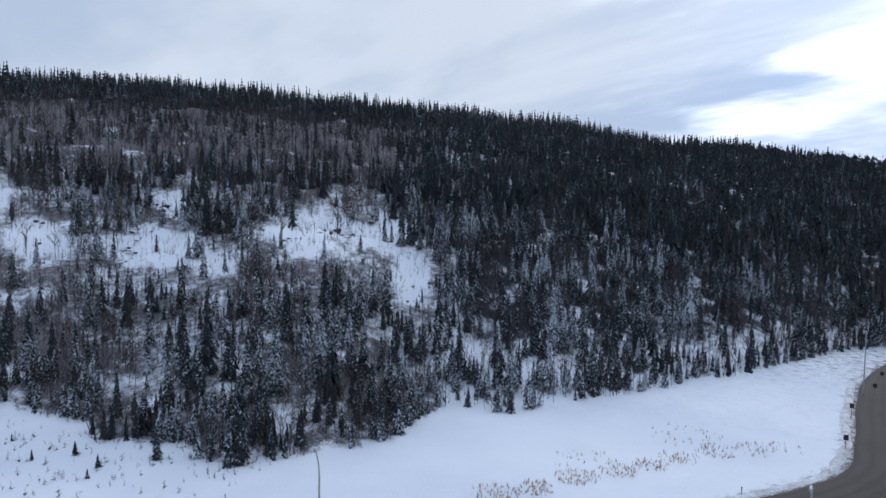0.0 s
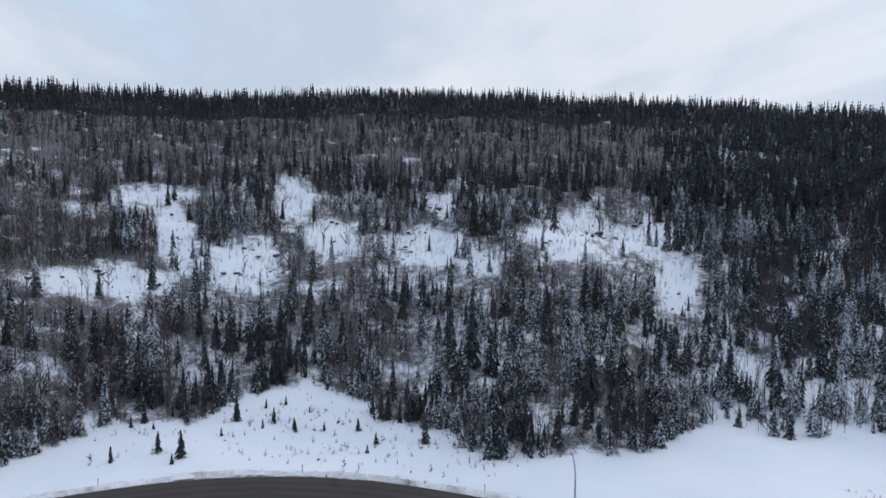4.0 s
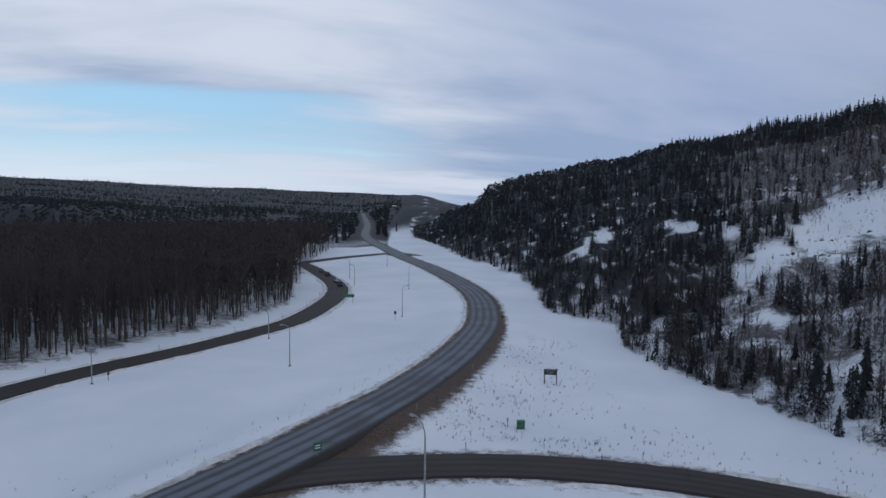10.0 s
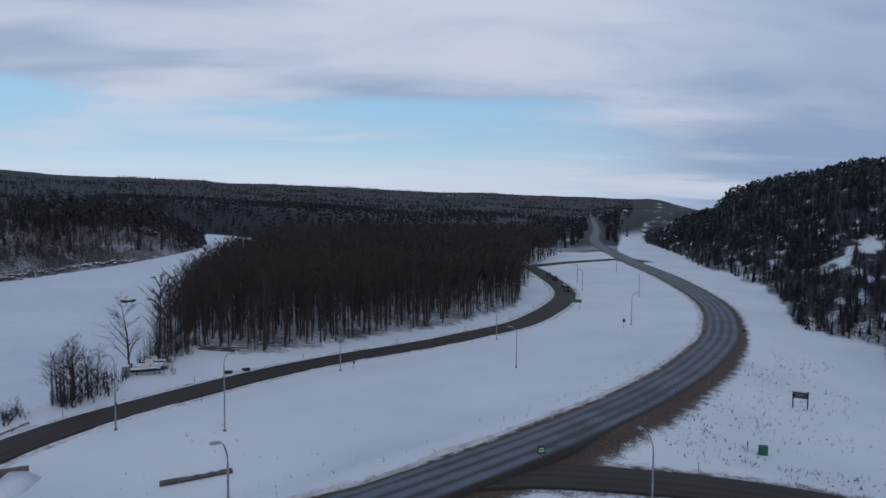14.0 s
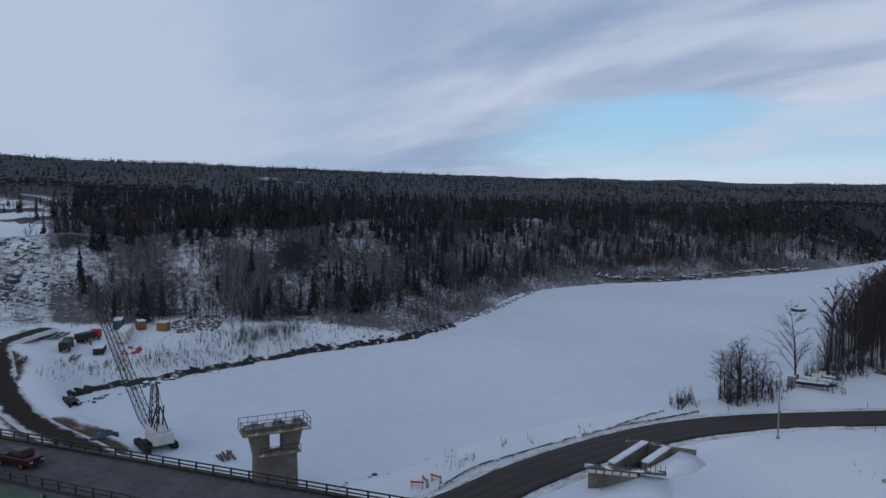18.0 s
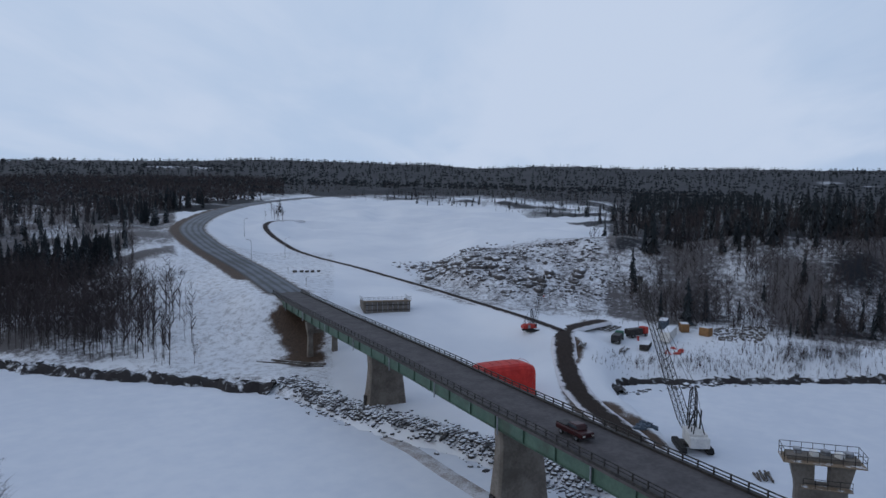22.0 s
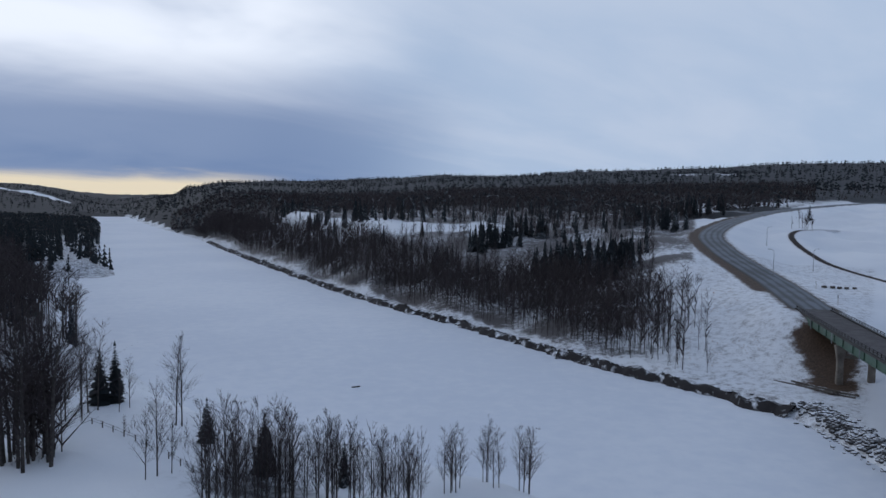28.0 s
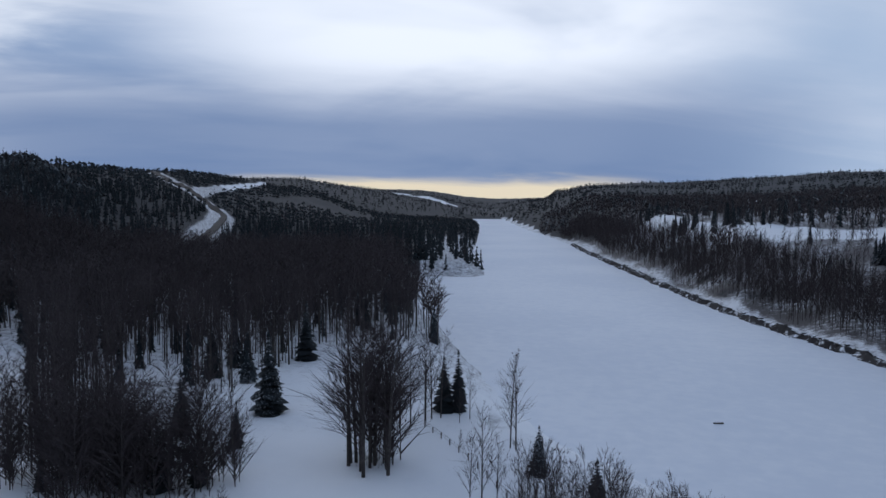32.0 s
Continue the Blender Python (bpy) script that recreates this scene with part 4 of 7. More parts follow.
    px, py = sx + (RNG.rand(len(sx)) - 0.5) * 4.0, sy + (RNG.rand(len(sx)) - 0.5) * 4.0
    forest("hillside_thicket", "brown leafless sapling thicket on the lower hillside", [("wisp", px, py, land(px, py), 4.0 + 4.5 * RNG.rand(len(px)))])
    # low brush between the trees
    low = (RNG.rand(len(x)) < np.where(slip > 0.5, 0.10, np.where((u < 0.04) | (a < 4) | ((a > 46) & (a < 84)), 0.8, 0.45))) & (r < 330)
    x, y, z = x[low] + 1.5, y[low] - 1.2, z[low]
    forest("hillside_brush", "low leafless brush between the hillside trees", [("shrub", x, y, z, 1.4 + 2.2 * RNG.rand(len(x)))])
    # thick edge of brush, stems and young spruce along the foot of the hill
    n = 3400
    ea = -34 + 126 * RNG.rand(n)
    er = forest_foot(ea) - 1.5 + 15 * RNG.rand(n) ** 1.4
    ex, ey = er * np.cos(np.radians(ea)), er * np.sin(np.radians(ea))
    open_slope = (slip_mask(ex, ey, land(ex, ey)) < 0.4) & free_of_roads(ex, ey, 8) & (RNG.rand(n) < np.clip(0.75 + 0.6 * waves(ex, ey, 20, 38), 0.1, 1))
    ea, ex, ey = ea[open_slope], ex[open_slope], ey[open_slope]
    pick = RNG.rand(len(ex))
    ez = land(ex, ey)
    young, stems, low = pick < np.where(ea > 58, 0.12, 0.28), (pick > 0.3) & (pick < 0.6), pick >= 0.6
    forest("forest_edge", "young spruce and leafless brush thick along the forest edge", [("spruce", ex[young], ey[young], ez[young], 1.8 + 4.2 * RNG.rand(young.sum())), ("pole", ex[stems], ey[stems], ez[stems], 3 + 4 * RNG.rand(stems.sum())),
                                                                                                   ("bush", ex[low], ey[low], ez[low], 1.0 + 2.2 * RNG.rand(low.sum()))], "needles_dusted")
    # ledges and tufts on the bare slips
    x, y = scatter(-60, 460, -120, 420, 3.2)
    z = land(x, y)
    az, r = polar(x, y)
    on = (slip_mask(x, y, z) > 0.6) & (r > forest_foot(az)) & (r < 480) & (RNG.rand(len(x)) < np.clip(0.45 + 0.45 * waves(x, y, 16, 34), 0.05, 0.9)) & ((az > 340) | (az < 96))
    x, y, z = x[on], y[on], z[on]
    forest("slip_scrub", "dry tufts and ledges breaking the snow of the bare slips", [("tuft", x, y, z - 0.1, 0.5 + 1.1 * RNG.rand(len(x)) ** 2)])


build_hill_forest()


def build_flat_forests():
    # tall leafless cottonwoods on the river flat
    x, y = scatter(-560, -60, 90, 620, 3.7)
    az, r = polar(x, y)
    front = np.interp(az, [113, 117, 119, 124, 134, 140, 144, 147, 150], [640, 430, 245, 205, 178, 168, 178, 200, 240])
    keep = (az > 114) & (az < 150) & (r > front) & (r < 520) & free_of_roads(x, y, 8)
    x, y = x[keep], y[keep]
    z, r = land(x, y), np.hypot(x, y)
    h = 12.5 + 10 * RNG.rand(len(x)) ** 0.8
    near = r < 215
    forest("cottonwood_grove", "tall leafless cottonwood trees standing close on the flat", [("cottonwood", x[near], y[near], z[near], h[near]), ("tall_mid", x[~near], y[~near], z[~near], h[~near])])
    edge = (r < 300) & (RNG.rand(len(x)) < 0.9)
    ex, ey = x[edge] + 1.7, y[edge] - 1.4
    rim = np.hypot(ex, ey) < np.interp(polar(ex, ey)[0], [113, 117, 119, 124, 134, 140, 144, 147, 150], [640, 430, 245, 205, 178, 168, 178, 200, 240]) + 26
    forest("grove_undergrowth", "slim stems and brush under the cottonwoods", [("pole", ex, ey, land(ex, ey), 6 + 9 * RNG.rand(len(ex))), ("pole", ex - 2.2, ey + 2.4, land(ex - 2.2, ey + 2.4), 8 + 9 * RNG.rand(len(ex))),
                                                                                                   ("shrub", ex[rim] - 1, ey[rim] + 0.6, land(ex[rim], ey[rim]), 0.8 + 2.2 * RNG.rand(rim.sum()))])
    # wooded bluff and plateau across the river
    x, y = scatter(-760, -150, -330, 520, 3.5)
    az, r = polar(x, y)
    foot = np.interp(az, [137, 150, 160, 170, 180, 190, 197, 202, 207], [665, 555, 445, 365, 250, 226, 224, 228, 250])
    keep = (az > 136) & (az < 205 + 4 * waves(x, y, 45, 61)) & (RNG.rand(len(x)) < np.clip((209 - az) / 9, 0.15, 1)) & (r > foot) & (r < foot + 250) & free_of_roads(x, y, 8)
    x, y = x[keep], y[keep]
    z = land(x, y)
    az, r = polar(x, y)
    u = (r - np.interp(az, [137, 150, 160, 170, 180, 190, 197, 202, 207], [665, 555, 445, 365, 250, 226, 224, 228, 250])) / 100
    spruce = RNG.rand(len(x)) < np.clip(np.where(u < 0.6, 0.10, 0.36) + 0.5 * waves(x, y, 50, 62), 0.03, 0.95)
    keep = RNG.rand(len(x)) < np.where((u > 0.12) & (u < 0.62), np.clip(0.75 + 0.6 * waves(x, y, 34, 63), 0.2, 0.95), 0.92)
    h = np.where(spruce, 5 + 12 * RNG.rand(len(x)) ** 2.2, 5.5 + 5.5 * RNG.rand(len(x)))
    forest("bluff_forest", "dark spruce and leafless trees on the snowy bluff across the river", by_distance(spruce[keep], x[keep], y[keep], z[keep], h[keep], 100, 420))
    slim = (az > 150) & (u < 0.7) & (RNG.rand(len(x)) < np.where(u < 0.2, 1.0, 0.9))
    bx, by = np.repeat(x[slim], 2), np.repeat(y[slim], 2)
    bx, by = bx + (RNG.rand(len(bx)) - 0.5) * 4, by + (RNG.rand(len(bx)) - 0.5) * 4
    forest("bluff_saplings", "slim leafless saplings crowding the foot of the bluff", [("wisp", bx, by, land(bx, by), 3.5 + 6 * RNG.rand(len(bx)))])
    # dense brush and saplings between the bluff and the ice
    x, y = scatter(-480, -190, -40, 290, 1.9)
    az, r = polar(x, y)
    gap = nearest(x, y, FAR_BANK)[0]
    keep = (az > 146) & (az < 187) & (gap > 1.5) & (gap < 34) & ~within(x, y, RIVER) & (r > 240) & (RNG.rand(len(x)) < np.clip(0.9 + 0.5 * waves(x, y, 24, 76), 0.25, 1))
    x, y = x[keep], y[keep]
    forest("bank_saplings", "reddish-brown leafless brush crowding the river bank", [("wisp", x, y, land(x, y), 2.5 + 4.0 * RNG.rand(len(x)))])
    # leafless wood along the far bank downstream
    x, y = scatter(-330, 260, -900, -120, 2.8)
    az, r = polar(x, y)
    back = np.interp(az, [236, 245, 250, 257, 265, 272, 277, 280], [205, 262, 290, 305, 395, 545, 860, 1000])
    keep = (az > 238) & (az < 280) & (r < back) & free_of_roads(x, y, 12) & (y < -110)
    x, y = x[keep], y[keep]
    keep = (nearest(x, y, FAR_BANK)[0] > 7) & (nearest(x, y, FAR_BANK)[0] < nearest(x, y, NEAR_BANK)[0]) & (RNG.rand(len(x)) < np.clip((polar(x, y)[0] - 238) / 8, 0.03, 0.85))
    x, y = x[keep], y[keep]
    z = land(x, y)
    slim = (RNG.rand(len(x)) < 0.6) & (np.hypot(x, y) < 330)
    forest("far_bank_wood", "leafless brown wood lining the far bank", [("bare_mid", x, y, z, 11 + 5.5 * RNG.rand(len(x))), ("pole", x[slim] + 1.4, y[slim] - 1.1, z[slim], 8 + 5 * RNG.rand(slim.sum()))])
    # scattered spruce and brush on the slopes behind it
    x, y = scatter(-700, 500, -1300, -180, 5.0)
    az, r = polar(x, y)
    lo = np.interp(az, [234, 240, 245, 250, 257, 265, 272, 277, 280], [420, 280, 262, 290, 305, 395, 545, 860, 1000])
    keep = (az > 232) & (az < 281) & (r > lo) & (r < 1300) & free_of_roads(x, y, 12) & ((az > 243) | (nearest(x, y, SOUTH_ROAD, 200)[0] > 34))
    x, y = x[keep], y[keep]
    az, r = polar(x, y)
    open_field = ((nearest(x, y, FIELDS[0])[0] < 20 + 9 * waves(x, y, 70, 28)) | ((az < 243) & (r < 360)))
    keep = RNG.rand(len(x)) < np.where(open_field, 0.10, np.clip(0.6 + 0.6 * waves(x, y, 80, 42), 0.12, 0.95))
    x, y = x[keep], y[keep]
    spruce = RNG.rand(len(x)) < np.clip(0.10 + 0.40 * waves(x, y, 120, 41), 0.03, 0.9)
    forest("southern_wood", "mixed spruce and leafless wood on rolling snowy slopes", by_distance(spruce, x, y, land(x, y), 7 + 5 * RNG.rand(len(x)), 10, 420))
    # dark spruce standing above the far bank
    spots = ((-112, -285, 20, 62), (-126, -282, 10, 26), (-88, -352, 12, 16), (-115, -366, 16, 22), (-30, -478, 14, 14), (0, -536, 12, 14), (31, -660, 16, 16), (-55, -476, 18, 10), (-200, -372, 9, 8), (-228, -455, 14, 18), (-290, -500, 20, 24))
    sx = np.concatenate([cx + q * RNG.normal(0, 0.55, k) for cx, cy, q, k in spots])
    sy = np.concatenate([cy + q * RNG.normal(0, 0.55, k) for cx, cy, q, k in spots])
    ok = free_of_roads(sx, sy, 12)
    sx, sy = sx[ok], sy[ok]
    forest("dark_spruce_stand", "dark spruces standing together above the far bank", [("spruce", sx, sy, land(sx, sy), 8 + 7 * RNG.rand(len(sx)))])
    # far woods to the skyline
    batches = []
    for a0, a1, r0, r1, n in ((110, 232, 560, 2700, 9500), (195, 245, 480, 1100, 3000), (232, 282, 1250, 3000, 5500), (110, 150, 2500, 4400, 3500), (284, 328, 420, 1500, 7500), (280, 318, 1400, 3300, 4000), (111, 152, 660, 1500, 3500)):
        az, r = a0 + (a1 - a0) * RNG.rand(n), np.sqrt(r0 ** 2 + (r1 ** 2 - r0 ** 2) * RNG.rand(n))
        x, y = r * np.cos(np.radians(az)), r * np.sin(np.radians(az))
        meadow = waves(x, y, 420, 51) > 0.62
        field = (az > 205) & (az < 236) & (r < 760) & (r < np.interp(az, [205, 210, 216, 225, 232, 236], [330, 420, 560, 700, 700, 480]))
        keep = free_of_roads(x, y, 12) & (nearest(x, y, SOUTH_ROAD)[0] > 26) & ~meadow & ~field & (nearest(x, y, HILL_ROAD)[0] > 14) & (nearest(x, y, HILL_CUT)[0] > 14) & (nearest(x, y, FIELDS[1])[0] > 40) & (nearest(x, y, FIELDS[2])[0] > 50)
        x, y, r = x[keep], y[keep], r[keep]
        low = (np.degrees(np.arctan2(y, x)) % 360 > 204) & (np.degrees(np.arctan2(y, x)) % 360 < 246) & (r < 1000)
        s = RNG.rand(len(x)) < np.where(low, 0.22 + 0.3 * waves(x, y, 160, 52), 0.92)
        z = land(x, y)
        h = (10 + 5 * RNG.rand(len(x))) * np.where(low, 0.5, 1) * np.where(r > 800, 0.8, 1)
        for near, names in ((r < 800, ("spruce_far", "bare_far")), (r >= 800, ("spruce_speck", "bare_speck"))):
            batches += [(names[0], x[s & near], y[s & near], z[s & near], h[s & near]), (names[1], x[~s & near], y[~s & near], z[~s & near], h[~s & near])]
    forest("distant_forest", "dark distant forest reaching the skyline", batches, "needles_hazed")


build_flat_forests()


def build_near_wood():
    """Leafless trees on the near river bank, thinning to snow by the water."""
    x, y = scatter(-40, 460, -600, -60, 3.5)
    az, r = polar(x, y)
    front = np.interp(az, [283, 286, 288, 291, 294, 297, 299, 301, 303, 306, 308, 310, 312, 313.5, 315, 317, 324], [260, 210, 195, 190, 184, 172, 160, 150, 141, 160, 174, 148, 118, 110, 150, 215, 235])
    keep = (az > 283) & (az < 324) & (r > front) & (r < 430) & free_of_roads(x, y, 8) & (nearest(x, y, NEAR_BANK)[0] > 6)
    x, y = x[keep], y[keep]
    r = np.hypot(x, y)
    h = 13 + 7 * RNG.rand(len(x))
    near = r < 215
    z = land(x, y)
    keep = RNG.rand(len(x)) < np.where(near, 0.75, 0.9)
    n, f = near & keep, ~near & keep
    p = (RNG.rand(len(x)) < 0.5) & near
    forest("near_bank_wood", "tall leafless trees crowded on the near bank", [("cottonwood", x[n], y[n], z[n], h[n]), ("tall_mid", x[f], y[f], z[f], h[f]), ("pole", x[p] + 1.5, y[p] - 1.2, z[p], 0.75 * h[p]), ("bare", x[r < 150] + 1.2, y[r < 150] + 1.6, z[r < 150], 0.8 * h[r < 150])])
    s = (RNG.rand(len(x)) < 0.10) & (r > 150)
    b = (RNG.rand(len(x)) < 0.8) & (r < 260)
    forest("near_bank_undergrowth", "young spruce and brush under the near bank trees", [("spruce", x[s] + 1, y[s], z[s], 5 + 7 * RNG.rand(s.sum())), ("shrub", x[b] + 1.4, y[b] + 1, z[b], 1.2 + 2.5 * RNG.rand(b.sum()))])


build_near_wood()


# ---- building helpers ----
class Shape:
    """Collects simple solids into one bmesh."""

    def __init__(self):
        self.bm = bmesh.new()

    def box(self, c, s, turn=0.0, bevel=0.0, top=(1.0, 1.0), m=None):
        made = bmesh.ops.create_cube(self.bm, size=1.0)["verts"]
        for v in made:
            k = top if v.co.z > 0 else (1.0, 1.0)
            v.co = Vector((v.co.x * s[0] * k[0], v.co.y * s[1] * k[1], v.co.z * s[2]))
        if bevel:
            edges = list({e for v in made for e in v.link_edges})
            made = list({v for f in bmesh.ops.bevel(self.bm, geom=edges, offset=bevel, segments=1, affect="EDGES")["faces"] for v in f.verts})
        mat = Matrix.Translation(c) @ Matrix.Rotation(turn, 4, "Z")
        if m is not None:
            mat = m @ mat
        for v in made:
            v.co = mat @ v.co
        return self

    def tube(self, a, b, r0, r1=None, n=6):
        a, b = Vector(a), Vector(b)
        r1 = r0 if r1 is None else r1
        q = (b - a).to_track_quat("Z", "Y").to_matrix()
        rings = []
        for p, r in ((a, r0), (b, r1)):
            rings.append([self.bm.verts.new(p + q @ Vector((r * math.cos(6.2832 * k / n), r * math.sin(6.2832 * k / n), 0))) for k in range(n)])
        for k in range(n):
            self.bm.faces.new((rings[0][k], rings[0][(k + 1) % n], rings[1][(k + 1) % n], rings[1][k]))
        self.bm.faces.new(rings[0][::-1])
        self.bm.faces.new(rings[1])
        return self

    def path(self, pts, r, n=6):
        for a, b in zip(pts[:-1], pts[1:]):
            self.tube(a, b, r, r, n)
        return self

    def loft(self, rings, cap=True):
        rows = [[self.bm.verts.new(p) for p in ring] for ring in rings]
        n = len(rows[0])
        for a, b in zip(rows[:-1], rows[1:]):
            for k in range(n):
                self.bm.faces.new((a[k], a[(k + 1) % n], b[(k + 1) % n], b[k]))
        if cap:
            self.bm.faces.new(rows[0][::-1])
            self.bm.faces.new(rows[-1])
        return self

    def rock(self, c, r, rng):
        made = bmesh.ops.create_icosphere(self.bm, subdivisions=1, radius=1.0)["verts"]
        s = Vector((r * (0.7 + 0.6 * rng.random()), r * (0.7 + 0.6 * rng.random()), r * (0.5 + 0.4 * rng.random())))
        for v in made:
            k = 0.75 + 0.5 * rng.random()
            v.co = Vector((v.co.x * s.x * k, v.co.y * s.y * k, v.co.z * s.z * k)) + Vector(c)
        return self


def part(name, shape, mat, parent, label="", smooth=False):
    me = bpy.data.meshes.new(name)
    bm = shape.bm
    bmesh.ops.recalc_face_normals(bm, faces=bm.faces)
    bm.to_mesh(me)
    bm.free()
    me.materials.append(mat)
    if smooth:
        me.shade_smooth()
    ob = new(name, me)
    if parent is not None:
        ob.parent = parent
    return tagged(ob, label)


def twin(ob, parent, m):
    """Another part on the same mesh."""
    o = new(ob.name.split(".")[0], ob.data)
    o.parent = parent
    o.matrix_basis = m
    return o


def thing(name, place, turn, label, category, group=""):
    ob = new(name)
    ob.matrix_basis = pose(place[0], place[1], place[2], 0, 0, turn)
    return tagged(ob, label, category, group)


def on_land(x, y, lift=0.0):
    return (x, y, land1(x, y) + lift)


def snowy(name, dark, light, scale, amount=0.5, rough=0.85):
    """A surface with snow lying on its level faces."""
    m, nt, b = material(name, rough)
    geo = nt.nodes.new("ShaderNodeNewGeometry")
    sep = nt.nodes.new("ShaderNodeSeparateXYZ")
    nt.links.new(geo.outputs["Normal"], sep.inputs[0])
    n1, n2 = noise_node(nt, geo.outputs["Position"], scale, 4), noise_node(nt, geo.outputs["Position"], scale * 0.3, 3)
    col = mix_node(nt, n1, dark, light)
    lie = math_node(nt, "MULTIPLY", ramp_node(nt, sep.outputs[2], 0.45, 0.75), ramp_node(nt, math_node(nt, "ADD", n2, amount), 0.8, 1.0))
    nt.links.new(mix_node(nt, lie, col, (0.76, 0.79, 0.84)), b.inputs["Base Color"])
    bump(nt, b, n1, 0.4, 0.05)
    return m


M["rock"] = snowy("snowy_rock", (0.024, 0.025, 0.030), (0.085, 0.082, 0.08), 1.2, 0.46)
M["mound"] = snowy("snowy_debris", (0.03, 0.03, 0.034), (0.13, 0.12, 0.118), 1.6, 0.40)
M["earth"] = snowy("cut_earth_bank", (0.013, 0.012, 0.014), (0.038, 0.034, 0.034), 1.3, 0.27)
M["log"] = snowy("weathered_log", (0.05, 0.045, 0.042), (0.13, 0.115, 0.10), 2.0, 0.35)
M["white_paint"] = speckled("dirty_white_paint", (0.50, 0.50, 0.50), (0.68, 0.67, 0.64), 0.8, 0.5)
M["black_paint"] = speckled("black_paint", (0.015, 0.015, 0.018), (0.035, 0.035, 0.038), 1.0, 0.5)
M["red_paint"] = speckled("red_paint", (0.30, 0.025, 0.02), (0.42, 0.05, 0.035), 1.0, 0.45)
M["maroon"] = speckled("maroon_paint", (0.022, 0.005, 0.006), (0.040, 0.008, 0.009), 1.0, 0.4)
M["green_paint"] = speckled("green_paint", (0.02, 0.09, 0.06), (0.04, 0.14, 0.09), 1.0, 0.5)
M["ochre_paint"] = speckled("ochre_paint", (0.17, 0.09, 0.035), (0.25, 0.14, 0.06), 1.0, 0.6)
M["blue_paint"] = speckled("blue_grey_paint", (0.04, 0.06, 0.085), (0.07, 0.095, 0.13), 1.0, 0.5)
M["orange"] = speckled("orange_plastic", (0.36, 0.06, 0.02), (0.48, 0.10, 0.03), 1.0, 0.5)
M["wood"] = snowy("sawn_timber", (0.16, 0.12, 0.08), (0.30, 0.23, 0.16), 2.5, 0.3)
M["rubber"] = speckled("tyre_rubber", (0.012, 0.012, 0.013), (0.03, 0.03, 0.03), 3.0, 0.9)
M["glass"] = speckled("dark_window_glass", (0.012, 0.015, 0.02), (0.02, 0.025, 0.03), 1.0, 0.1)
M["lamp_lens"] = speckled("lamp_lens", (0.45, 0.45, 0.42), (0.55, 0.55, 0.5), 4.0, 0.3)
M["straw"] = speckled("dry_rust_grass", (0.24, 0.12, 0.075), (0.42, 0.25, 0.16), 0.5, 0.9)
M["snow"] = speckled("fresh_snow", (0.63, 0.66, 0.71), (0.73, 0.75, 0.78), 0.5, 0.75)


# ---- the steel girder bridge ----
def along_bridge(s):
    """Place and heading at a distance along the bridge's axis."""
    d = np.r_[0, np.cumsum(np.hypot(*np.diff(BRIDGE[:, :2], axis=0).T))]
    s = np.clip(s, 0, d[-1])
    p = np.array([np.interp(s, d, BRIDGE[:, k]) for k in range(3)])
    q = np.array([np.interp(np.clip(s + 3, 0, d[-1]), d, BRIDGE[:, k]) - np.interp(np.clip(s - 3, 0, d[-1]), d, BRIDGE[:, k]) for k in range(3)])
    return p, math.atan2(q[1], q[0]), d[-1]


def bridge_rings(section, step=6.0):
    length = along_bridge(0)[2]
    rings = []
    for s in np.arange(0, length + step, step):
        p, a, _ = along_bridge(s)
        n = Vector((-math.sin(a), math.cos(a), 0))
        rings.append([Vector(p) + n * o + Vector((0, 0, h)) for o, h in section])
    return rings


